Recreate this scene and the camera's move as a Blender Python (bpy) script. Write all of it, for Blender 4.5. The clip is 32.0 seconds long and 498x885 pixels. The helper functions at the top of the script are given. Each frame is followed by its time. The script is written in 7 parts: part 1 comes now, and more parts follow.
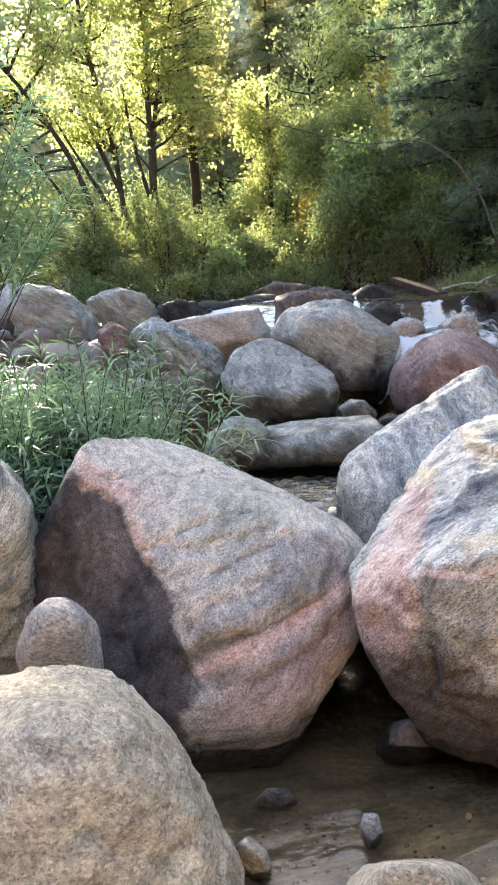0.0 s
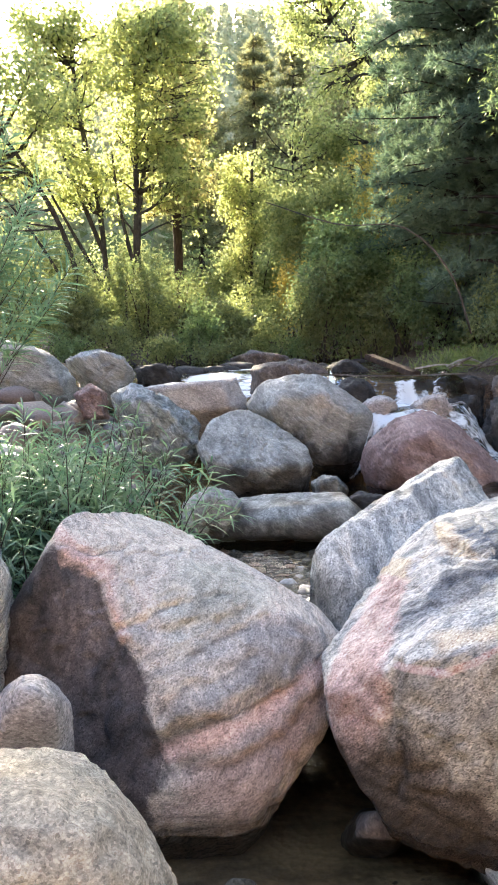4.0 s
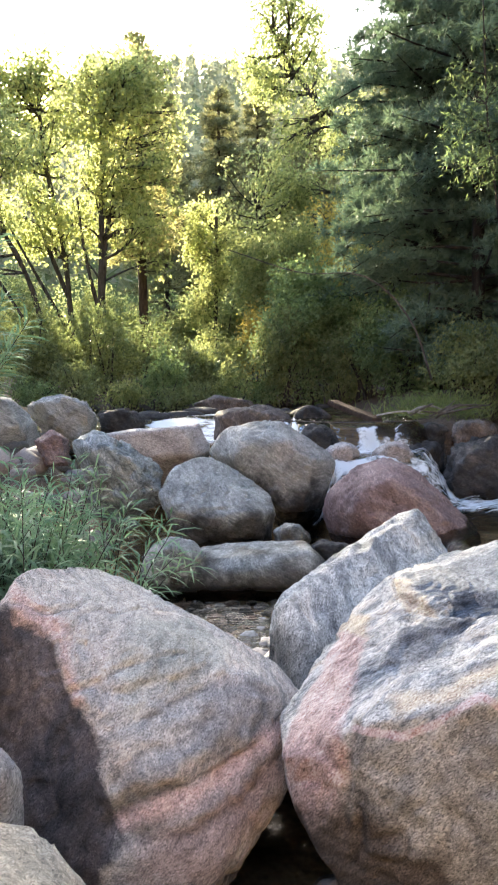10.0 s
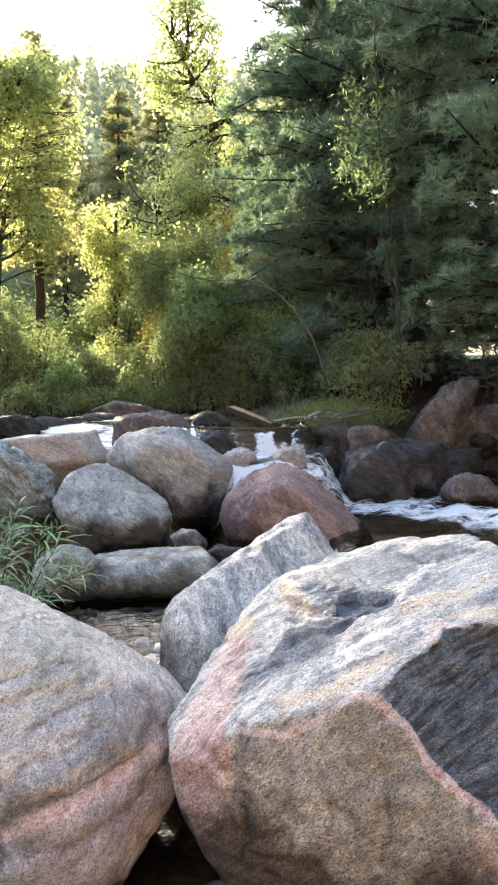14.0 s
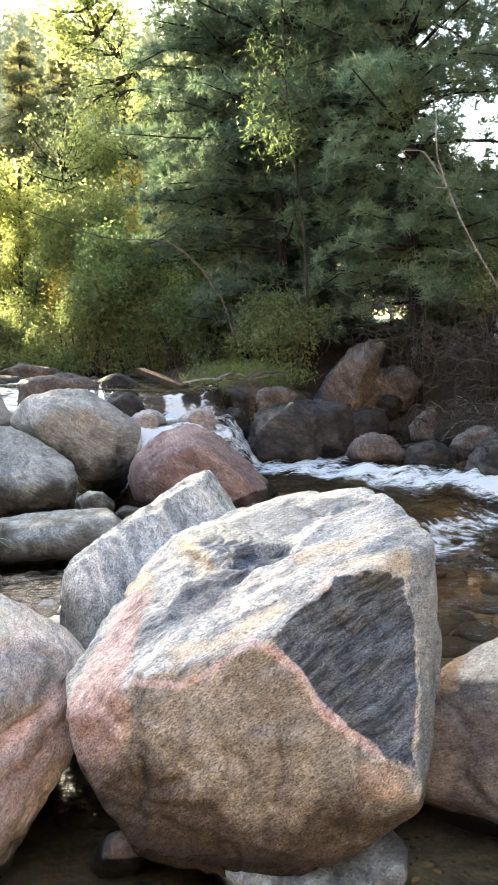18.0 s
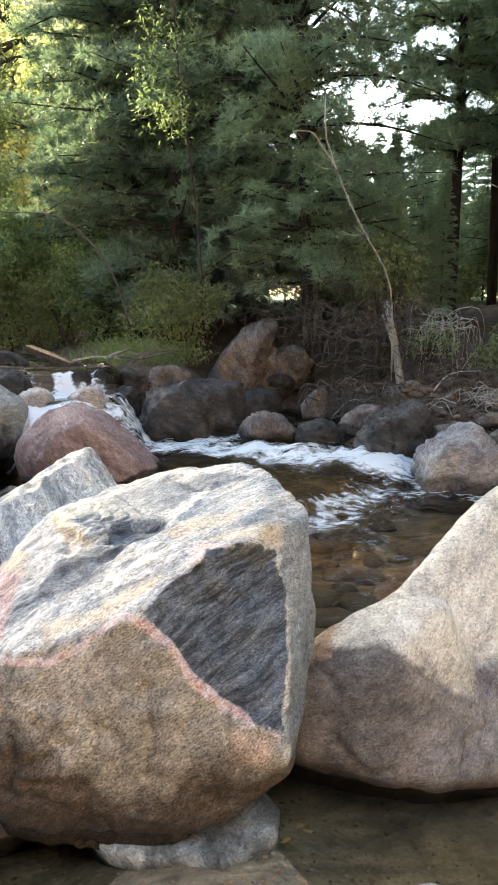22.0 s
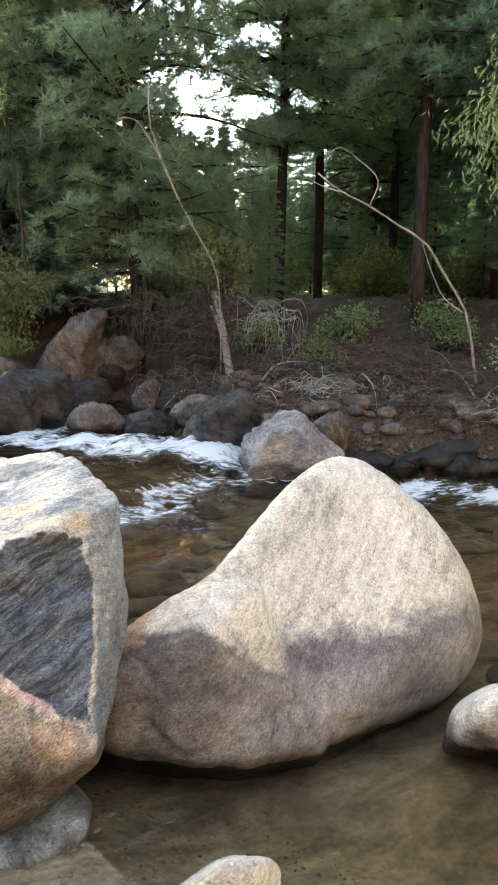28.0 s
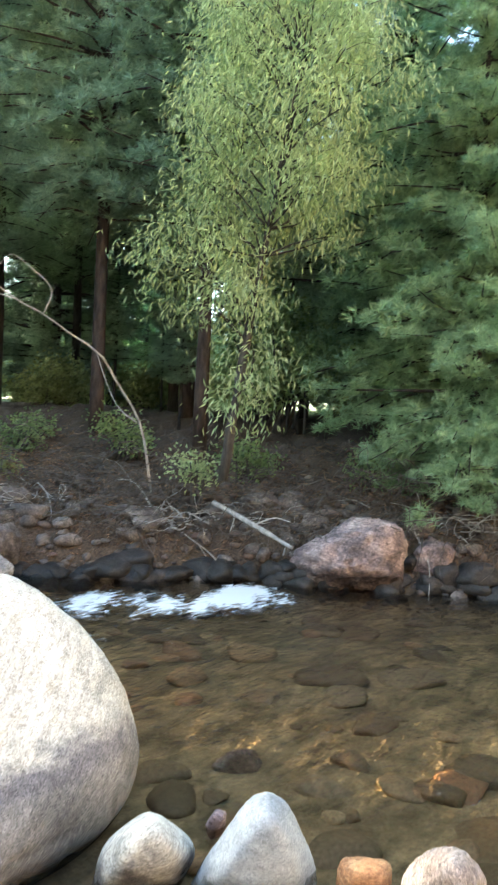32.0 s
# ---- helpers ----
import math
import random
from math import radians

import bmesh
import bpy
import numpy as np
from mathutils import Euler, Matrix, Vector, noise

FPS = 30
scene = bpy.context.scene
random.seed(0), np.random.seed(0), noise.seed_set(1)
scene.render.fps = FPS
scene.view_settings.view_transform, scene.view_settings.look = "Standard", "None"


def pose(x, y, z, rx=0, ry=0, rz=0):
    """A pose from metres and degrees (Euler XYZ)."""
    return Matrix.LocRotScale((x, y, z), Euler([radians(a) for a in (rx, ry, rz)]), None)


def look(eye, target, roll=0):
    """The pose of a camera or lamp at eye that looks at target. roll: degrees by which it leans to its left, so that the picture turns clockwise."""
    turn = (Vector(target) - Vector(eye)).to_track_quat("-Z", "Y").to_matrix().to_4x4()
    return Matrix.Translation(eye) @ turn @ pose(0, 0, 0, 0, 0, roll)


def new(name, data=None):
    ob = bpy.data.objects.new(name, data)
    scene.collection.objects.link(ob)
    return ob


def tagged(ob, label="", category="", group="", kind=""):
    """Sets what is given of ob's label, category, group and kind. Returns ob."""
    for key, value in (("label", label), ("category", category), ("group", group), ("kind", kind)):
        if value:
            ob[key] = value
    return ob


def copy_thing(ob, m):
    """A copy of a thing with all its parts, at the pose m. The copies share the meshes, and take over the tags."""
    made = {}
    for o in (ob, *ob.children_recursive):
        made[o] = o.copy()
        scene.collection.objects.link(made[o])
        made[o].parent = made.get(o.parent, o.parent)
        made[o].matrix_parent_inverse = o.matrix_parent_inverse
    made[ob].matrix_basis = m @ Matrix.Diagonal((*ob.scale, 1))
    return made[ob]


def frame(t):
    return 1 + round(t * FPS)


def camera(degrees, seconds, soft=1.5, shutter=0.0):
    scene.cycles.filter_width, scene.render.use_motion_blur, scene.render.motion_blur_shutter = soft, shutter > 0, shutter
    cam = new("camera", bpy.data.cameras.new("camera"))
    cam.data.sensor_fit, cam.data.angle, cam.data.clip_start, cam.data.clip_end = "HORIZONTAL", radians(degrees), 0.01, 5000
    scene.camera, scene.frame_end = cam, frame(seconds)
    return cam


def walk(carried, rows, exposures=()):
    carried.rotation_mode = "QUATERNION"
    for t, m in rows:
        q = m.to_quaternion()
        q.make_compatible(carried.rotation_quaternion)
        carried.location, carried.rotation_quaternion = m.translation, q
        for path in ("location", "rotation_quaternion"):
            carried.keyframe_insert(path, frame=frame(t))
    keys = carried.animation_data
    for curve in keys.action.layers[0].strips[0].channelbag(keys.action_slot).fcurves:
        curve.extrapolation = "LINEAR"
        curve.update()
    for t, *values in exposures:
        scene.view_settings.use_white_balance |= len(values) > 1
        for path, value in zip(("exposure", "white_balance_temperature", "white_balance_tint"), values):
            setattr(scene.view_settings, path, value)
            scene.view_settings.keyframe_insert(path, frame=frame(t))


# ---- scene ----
cam = camera(34.29, 32.0, soft=1.8, shutter=0.45)
PATH = [
    (0, (-0.468, -0.22, 1.286), (-0.37, 1.734, 0.871), -4.3),
    (0.5, (-0.47, -0.217, 1.296), (-0.356, 1.738, 0.892), -4.0),
    (1, (-0.481, -0.21, 1.313), (-0.333, 1.743, 0.906), -3.2),
    (1.5, (-0.483, -0.224, 1.33), (-0.305, 1.728, 0.934), -2.5),
    (2, (-0.493, -0.234, 1.343), (-0.294, 1.721, 0.969), -2.0),
    (2.5, (-0.501, -0.253, 1.362), (-0.301, 1.706, 1.009), -1.7),
    (3, (-0.505, -0.265, 1.369), (-0.311, 1.699, 1.047), -1.4),
    (3.5, (-0.509, -0.271, 1.372), (-0.319, 1.699, 1.081), -1.1),
    (5.5, (-0.512, -0.27, 1.383), (-0.337, 1.71, 1.162), -1.3),
    (6, (-0.505, -0.28, 1.397), (-0.322, 1.703, 1.202), -1.6),
    (6.5, (-0.516, -0.269, 1.389), (-0.331, 1.712, 1.186), -1.3),
    (7, (-0.521, -0.257, 1.387), (-0.346, 1.722, 1.154), -1.3),
    (7.5, (-0.523, -0.236, 1.373), (-0.367, 1.739, 1.1), -1.8),
    (8, (-0.512, -0.235, 1.372), (-0.355, 1.735, 1.067), -2.1),
    (8.5, (-0.493, -0.237, 1.371), (-0.308, 1.731, 1.068), -2.2),
    (9, (-0.488, -0.236, 1.373), (-0.268, 1.732, 1.088), -1.9),
    (9.5, (-0.488, -0.253, 1.397), (-0.239, 1.718, 1.163), -1.3),
    (10, (-0.485, -0.259, 1.415), (-0.212, 1.715, 1.244), -0.8),
    (10.5, (-0.482, -0.285, 1.43), (-0.167, 1.687, 1.316), -0.2),
    (11, (-0.485, -0.288, 1.441), (-0.115, 1.677, 1.38), 0.2),
    (11.5, (-0.484, -0.301, 1.442), (-0.091, 1.66, 1.399), 0.1),
    (12, (-0.476, -0.29, 1.437), (-0.062, 1.666, 1.382), -0.3),
    (12.5, (-0.468, -0.294, 1.434), (-0.036, 1.657, 1.362), -0.5),
    (13, (-0.46, -0.286, 1.42), (-0.005, 1.659, 1.324), -0.5),
    (13.5, (-0.45, -0.286, 1.419), (0.035, 1.65, 1.293), -0.5),
    (15.5, (-0.417, -0.279, 1.387), (0.141, 1.628, 1.155), -0.2),
    (16, (-0.408, -0.283, 1.384), (0.177, 1.615, 1.146), -0.2),
    (16.5, (-0.396, -0.287, 1.379), (0.221, 1.6, 1.133), -0.4),
    (17, (-0.395, -0.289, 1.377), (0.253, 1.587, 1.13), -0.4),
    (17.5, (-0.393, -0.29, 1.379), (0.283, 1.576, 1.133), -0.4),
    (18, (-0.389, -0.305, 1.386), (0.315, 1.55, 1.138), -0.4),
    (18.5, (-0.388, -0.302, 1.383), (0.341, 1.542, 1.12), 0.1),
    (19, (-0.388, -0.305, 1.389), (0.361, 1.527, 1.099), 1.0),
    (19.5, (-0.391, -0.315, 1.394), (0.369, 1.509, 1.092), 1.2),
    (20, (-0.388, -0.327, 1.388), (0.379, 1.493, 1.077), 0.8),
    (20.5, (-0.377, -0.337, 1.381), (0.399, 1.479, 1.065), -0.1),
    (21, (-0.35, -0.342, 1.378), (0.468, 1.456, 1.067), -0.6),
    (21.5, (-0.333, -0.35, 1.376), (0.551, 1.418, 1.072), -0.3),
    (22, (-0.327, -0.344, 1.372), (0.6, 1.404, 1.075), 0.3),
    (22.5, (-0.321, -0.336, 1.361), (0.635, 1.396, 1.066), 0.6),
    (23, (-0.318, -0.333, 1.356), (0.672, 1.378, 1.049), 1.1),
    (23.5, (-0.318, -0.337, 1.357), (0.697, 1.357, 1.042), 1.3),
    (24, (-0.308, -0.337, 1.352), (0.733, 1.341, 1.034), 0.8),
    (24.5, (-0.301, -0.342, 1.346), (0.759, 1.321, 1.01), 0.6),
    (25, (-0.293, -0.341, 1.339), (0.793, 1.302, 0.986), 0.4),
    (25.5, (-0.288, -0.352, 1.343), (0.824, 1.272, 0.99), 0.3),
    (26, (-0.282, -0.358, 1.344), (0.871, 1.238, 0.991), 0.6),
    (26.5, (-0.281, -0.375, 1.346), (0.915, 1.192, 1.007), 0.9),
    (28.5, (-0.211, -0.415, 1.355), (1.05, 1.109, 1.065), 0.8),
    (29, (-0.173, -0.475, 1.366), (1.096, 1.054, 1.135), 0.9),
    (29.5, (-0.162, -0.532, 1.372), (1.147, 0.974, 1.239), 1.5),
    (30, (-0.18, -0.565, 1.398), (1.252, 0.828, 1.319), 1.8),
    (30.5, (-0.172, -0.58, 1.395), (1.364, 0.699, 1.319), 0.9),
    (31, (-0.163, -0.603, 1.39), (1.476, 0.54, 1.308), 1.1),
    (31.5, (-0.114, -0.563, 1.378), (1.572, 0.51, 1.291), 1.6),
    (32, (-0.058, -0.426, 1.345), (1.688, 0.55, 1.325), 2.4),
]
EXPOSURE = [(0.0, 2.62, 6200, 11), (3.0, 2.8, 6200, 12), (6.0, 2.48, 6200, 12), (13.0, 2.62, 6300, 11), (19.0, 2.9, 6750, 7), (22.0, 2.88, 6850, 6), (26.0, 3.02, 6950, 6), (29.0, 3.02, 6900, 5), (30.0, 2.77, 6750, 5), (31.0, 3.08, 6450, 3), (32.0, 3.5, 6300, -1)]
walk(cam, [(t, look(eye, target, roll)) for t, eye, target, roll in PATH], EXPOSURE)

# ---- daylight: a low sun behind the cottonwoods upstream, open sky over the stream ----
SUN_AZ, SUN_EL = -9.0, 20.0
world = bpy.data.worlds.new("world")
scene.world = world
world.use_nodes = True
sky = world.node_tree.nodes.new("ShaderNodeTexSky")
sky.sky_type, sky.sun_disc = "NISHITA", False
sky.sun_elevation, sky.sun_rotation = radians(SUN_EL), radians(SUN_AZ)
sky.air_density, sky.dust_density, sky.ozone_density = 1.0, 2.5, 1.0
backing = world.node_tree.nodes["Background"]
backing.inputs[1].default_value = 0.15
world.node_tree.links.new(sky.outputs[0], backing.inputs[0])
to_sun = Vector((math.sin(radians(SUN_AZ)) * math.cos(radians(SUN_EL)), math.cos(radians(SUN_AZ)) * math.cos(radians(SUN_EL)), math.sin(radians(SUN_EL))))
sun = new("sun", bpy.data.lights.new("sun", "SUN"))
sun.data.energy, sun.data.angle, sun.data.color = 5.0, radians(0.6), (1.0, 0.84, 0.58)
sun.matrix_world = look(to_sun * 60, (0, 0, 0))


# ---- numbers ----
def smooth(a, b, x):
    t = np.clip((np.asarray(x, float) - a) / (b - a), 0, 1)
    return t * t * (3 - 2 * t)


def _hash(i, j, k, seed):
    n = (i * 374761393 + j * 668265263 + k * 2147483647 + seed * 1274126177) & 0xFFFFFFFF
    n = ((n ^ (n >> 13)) * 1274126177) & 0xFFFFFFFF
    n = ((n ^ (n >> 16)) * 2246822519) & 0xFFFFFFFF
    return ((n ^ (n >> 15)) & 0xFFFFFF) / 8388608.0 - 1.0


def vnoise(p, seed=0):
    """Smooth value noise from -1 to 1 at rows of x, y, z."""
    p = np.asarray(p, float)
    b = np.floor(p).astype(np.int64)
    f = p - b
    f = f * f * f * (f * (f * 6 - 15) + 10)
    out = 0
    for i in (0, 1):
        for j in (0, 1):
            for k in (0, 1):
                w = (f[:, 0] if i else 1 - f[:, 0]) * (f[:, 1] if j else 1 - f[:, 1]) * (f[:, 2] if k else 1 - f[:, 2])
                out = out + w * _hash(b[:, 0] + i, b[:, 1] + j, b[:, 2] + k, seed)
    return out


def fbm(p, octaves=4, seed=0, gain=0.5):
    out, a, q = 0, 1.0, np.array(p, float)
    for o in range(octaves):
        out, q, a = out + a * vnoise(q + 17.3 * o, seed + o), q * 2.03, a * gain
    return out


def flat_noise(x, y, scale, octaves=3, seed=0):
    return fbm(np.stack([np.ravel(x) * scale, np.ravel(y) * scale, np.full(np.size(x), 0.37)], 1), octaves, seed).reshape(np.shape(x))


# ---- materials ----
def material(name):
    m = bpy.data.materials.new(name)
    m.use_nodes = True
    nt = m.node_tree
    return m, nt, nt.nodes["Principled BSDF"]


def node(nt, kind, links=(), **values):
    n = nt.nodes.new("ShaderNode" + kind)
    for key, value in values.items():
        if key == "operation":
            n.operation = value
        elif key == "attribute_name":
            n.attribute_name = value
        else:
            n.inputs[key[2:].replace("_", " ")].default_value = value
    for socket, source in links:
        nt.links.new(source, n.inputs[socket])
    return n


def scaled(nt, source, factor, plus=0.0):
    n = node(nt, "Math", [(0, source)], operation="MULTIPLY_ADD")
    n.inputs[1].default_value, n.inputs[2].default_value = factor, plus
    return n.outputs[0]


def ramp(nt, fac, stops):
    r = nt.nodes.new("ShaderNodeValToRGB")
    while len(r.color_ramp.elements) < len(stops):
        r.color_ramp.elements.new(0.5)
    for e, (at, colour) in zip(r.color_ramp.elements, stops):
        e.position = at
        e.color = (*colour, 1) if len(colour) == 3 else colour
    nt.links.new(fac, r.inputs[0])
    return r.outputs[0]


def mixed(nt, fac, a, b, blend="MIX"):
    n = nt.nodes.new("ShaderNodeMix")
    n.data_type, n.blend_type = "RGBA", blend
    for socket, v in ((0, fac), (6, a), (7, b)):
        if isinstance(v, bpy.types.NodeSocket):
            nt.links.new(v, n.inputs[socket])
        else:
            n.inputs[socket].default_value = (*v, 1) if isinstance(v, tuple) else v
    return n.outputs[2]


def tilted(nt, source, turn, scale):
    """Coordinates turned to the bedding of a stone and squeezed along it."""
    n = node(nt, "Mapping", [("Vector", source)], i_Rotation=turn, i_Scale=tuple(1 / v for v in scale))
    n.vector_type = "TEXTURE"
    return n.outputs[0]


def grey(v):
    return (v, v, v)


def rock_material(name, colours, band=(0.0, 0.0, 0.0), stretch=4.0, band_scale=2.5, warp=0.0, speckle=0.5, speckle_scale=130.0, grain=(1, 1, 1.6), patch=None, patch_at=(0.5, 0.62),
                  zones=(), rough=0.75, bump=0.5, lines=0.35, veinlets=None, mottle=0.3, fold=0.6, hue=(1.0, 1.0, 1.0)):
    """Stone: colour bands that bend through the block, patches and zones, fine foliation, single mineral grains, relief."""
    m, nt, b = material(name)
    co = node(nt, "TexCoord").outputs["Object"]
    turn = tuple(radians(a) for a in band)
    if warp:
        bend = node(nt, "TexNoise", [("Vector", co)], i_Scale=1.6, i_Detail=3.0)
        off = node(nt, "VectorMath", [(0, bend.outputs["Color"])], operation="SUBTRACT")
        off.inputs[1].default_value = (0.5, 0.5, 0.5)
        shift = node(nt, "VectorMath", [(0, off.outputs[0])], operation="SCALE")
        shift.inputs["Scale"].default_value = warp
        flowing = node(nt, "VectorMath", [(0, co), (1, shift.outputs[0])], operation="ADD").outputs[0]
    else:
        flowing = co
    turned = tilted(nt, flowing, turn, (1, 1, stretch))
    layers = node(nt, "TexNoise", [("Vector", turned)], i_Scale=band_scale, i_Detail=9.0, i_Roughness=0.66, i_Distortion=0.35)
    n = len(colours)
    base = ramp(nt, layers.outputs[0], [(0.36 + 0.28 * i / max(1, n - 1), c) for i, c in enumerate(colours)])
    blot = node(nt, "TexNoise", [("Vector", co)], i_Scale=2.3, i_Detail=8.0, i_Roughness=0.7, i_Distortion=0.4)
    if patch:
        base = mixed(nt, ramp(nt, blot.outputs[0], [(patch_at[0], grey(0)), (patch_at[1], grey(0.8))]), base, patch)
    fine = node(nt, "TexNoise", [("Vector", tilted(nt, flowing, turn, (1.0, 1.0, 7.0)))], i_Scale=8.0, i_Detail=7.0, i_Roughness=0.7, i_Distortion=0.3)
    edge = node(nt, "TexNoise", [("Vector", flowing)], i_Scale=6.0, i_Detail=9.0, i_Roughness=0.74, i_Distortion=0.5)
    if veinlets:
        thin = ramp(nt, layers.outputs[0], [(0.425, grey(0)), (0.437, grey(0.8)), (0.45, grey(0)), (0.515, grey(0)), (0.53, grey(0.9)), (0.55, grey(0)), (0.592, grey(0)), (0.602, grey(0.7)), (0.612, grey(0))])
        base = mixed(nt, thin, base, veinlets)
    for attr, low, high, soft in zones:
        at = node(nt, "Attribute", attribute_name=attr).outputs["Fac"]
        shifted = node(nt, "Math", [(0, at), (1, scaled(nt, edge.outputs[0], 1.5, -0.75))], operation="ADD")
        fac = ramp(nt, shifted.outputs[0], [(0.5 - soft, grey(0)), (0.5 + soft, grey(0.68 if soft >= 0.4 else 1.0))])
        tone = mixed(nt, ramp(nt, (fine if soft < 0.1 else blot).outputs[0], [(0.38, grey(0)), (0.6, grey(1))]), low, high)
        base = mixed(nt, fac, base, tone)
    seam = node(nt, "Attribute", attribute_name="seam").outputs["Fac"]
    base = mixed(nt, ramp(nt, seam, [(0.35, grey(0)), (0.95, grey(0.75))]), base, mixed(nt, 1.0, base, (0.30, 0.29, 0.30), "MULTIPLY"))
    base = mixed(nt, lines, base, ramp(nt, fine.outputs[0], [(0.36, grey(0.1)), (0.5, grey(0.5)), (0.64, grey(0.9))]), "OVERLAY")
    spots = node(nt, "TexNoise", [("Vector", tilted(nt, co, turn, (1, 1, 1.4)))], i_Scale=24.0, i_Detail=8.0, i_Roughness=0.8)
    base = mixed(nt, mottle, base, ramp(nt, spots.outputs[0], [(0.38, grey(0.08)), (0.5, grey(0.5)), (0.62, grey(0.92))]), "OVERLAY")
    where = tilted(nt, co, turn, grain)
    cells = node(nt, "TexVoronoi", [("Vector", where)], i_Scale=speckle_scale)
    pick = node(nt, "SeparateColor", [(0, cells.outputs["Color"])])
    base = mixed(nt, speckle, base, ramp(nt, pick.outputs[0], [(0.0, grey(0.06)), (0.16, grey(0.22)), (0.3, grey(0.46)), (0.7, grey(0.55)), (0.86, grey(0.74)), (1.0, grey(0.96))]), "OVERLAY")
    small = node(nt, "TexVoronoi", [("Vector", where)], i_Scale=speckle_scale * 2.3)
    pick2 = node(nt, "SeparateColor", [(0, small.outputs["Color"])])
    base = mixed(nt, speckle * 0.6, base, ramp(nt, pick2.outputs[1], [(0.0, grey(0.15)), (0.5, grey(0.5)), (1.0, grey(0.85))]), "OVERLAY")
    base = mixed(nt, 1.0, base, hue, "MULTIPLY")
    damp = node(nt, "Attribute", attribute_name="damp").outputs["Fac"]
    base = mixed(nt, damp, base, mixed(nt, 1.0, base, (0.34, 0.32, 0.30), "MULTIPLY"))
    nt.links.new(scaled(nt, damp, -0.5, rough), b.inputs["Roughness"])
    nt.links.new(base, b.inputs["Base Color"])
    b.inputs["Specular IOR Level"].default_value = 0.3
    relief = node(nt, "Math", [(0, scaled(nt, layers.outputs[0], fold)), (1, scaled(nt, spots.outputs[0], 0.55))], operation="ADD")
    relief2 = node(nt, "Math", [(0, relief.outputs[0]), (1, scaled(nt, fine.outputs[0], 0.5))], operation="ADD")
    both = node(nt, "Math", [(0, relief2.outputs[0]), (1, scaled(nt, pick.outputs[0], 0.12))], operation="ADD")
    bp = node(nt, "Bump", [("Height", both.outputs[0])], i_Strength=bump, i_Distance=0.02)
    nt.links.new(bp.outputs[0], b.inputs["Normal"])
    return m


MARBLED = rock_material("marbled_stone", [(0.24, 0.235, 0.24), (0.37, 0.355, 0.34), (0.49, 0.45, 0.41), (0.53, 0.45, 0.405), (0.60, 0.55, 0.50)], hue=(1.0, 0.978, 0.945), band=(18, -34, 0), stretch=6.0, band_scale=1.4, warp=0.5,
                        speckle=0.55, speckle_scale=210.0, bump=0.4, lines=0.3, fold=0.35, mottle=0.24, veinlets=(0.19, 0.18, 0.18),
                        zones=(("tone_d", (0.47, 0.44, 0.40), (0.60, 0.55, 0.49), 0.4), ("tone_g", (0.30, 0.305, 0.275), (0.46, 0.44, 0.39), 0.3), ("tone_c", (0.27, 0.21, 0.20), (0.45, 0.36, 0.335), 0.34),
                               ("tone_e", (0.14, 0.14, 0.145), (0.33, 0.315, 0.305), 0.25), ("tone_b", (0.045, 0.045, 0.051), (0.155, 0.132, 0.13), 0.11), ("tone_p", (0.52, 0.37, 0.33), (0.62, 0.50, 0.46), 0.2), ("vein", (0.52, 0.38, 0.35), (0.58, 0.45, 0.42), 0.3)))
BLUE = rock_material("blue_grey_gneiss", [(0.17, 0.19, 0.215), (0.36, 0.375, 0.385), (0.52, 0.52, 0.51), (0.64, 0.615, 0.57), (0.57, 0.53, 0.465)], hue=(1.0, 0.985, 0.945), band=(-38, -25, 0), stretch=6.5, band_scale=2.0, warp=0.22,
                     speckle=0.75, speckle_scale=210.0, grain=(1, 1, 2.0), bump=0.7, lines=0.3, mottle=0.26, fold=0.8, veinlets=(0.2, 0.22, 0.25),
                     # First zone: dark mineral patches, and the right face's shade as colour.
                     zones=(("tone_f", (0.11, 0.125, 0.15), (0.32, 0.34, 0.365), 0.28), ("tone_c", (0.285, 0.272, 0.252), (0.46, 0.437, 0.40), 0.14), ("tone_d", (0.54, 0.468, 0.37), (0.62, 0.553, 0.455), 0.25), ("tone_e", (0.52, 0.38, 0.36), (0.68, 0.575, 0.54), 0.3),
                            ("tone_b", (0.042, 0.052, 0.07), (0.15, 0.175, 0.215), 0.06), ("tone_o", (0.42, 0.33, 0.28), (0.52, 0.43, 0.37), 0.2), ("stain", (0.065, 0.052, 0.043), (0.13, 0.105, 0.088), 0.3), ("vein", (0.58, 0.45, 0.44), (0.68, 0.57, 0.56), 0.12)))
PEAK = rock_material("speckled_blue_granite", [(0.20, 0.21, 0.225), (0.35, 0.36, 0.37), (0.47, 0.468, 0.46), (0.52, 0.49, 0.45)], hue=(1.0, 0.985, 0.93), band=(30, -50, 0), stretch=6.0, band_scale=2.6, warp=0.2, speckle=0.72, speckle_scale=200.0, grain=(1, 1, 2.2), bump=0.5, lines=0.45, mottle=0.28,
                    # This dark zone is shade put into the stone's colour.
                    zones=(("tone_b", (0.10, 0.105, 0.11), (0.27, 0.265, 0.255), 0.3),))
WAVE = rock_material("cream_granite", [(0.43, 0.39, 0.32), (0.55, 0.505, 0.42), (0.63, 0.585, 0.50)], band=(10, -32, 0), stretch=3.0, band_scale=2.0, speckle=0.42, speckle_scale=150.0, grain=(1, 1, 2.0), bump=0.5, lines=0.3, mottle=0.2, patch=(0.50, 0.43, 0.33), patch_at=(0.58, 0.75),
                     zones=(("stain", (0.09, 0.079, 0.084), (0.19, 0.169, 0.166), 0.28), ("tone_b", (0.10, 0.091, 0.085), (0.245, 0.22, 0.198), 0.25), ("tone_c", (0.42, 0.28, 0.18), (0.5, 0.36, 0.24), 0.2)))
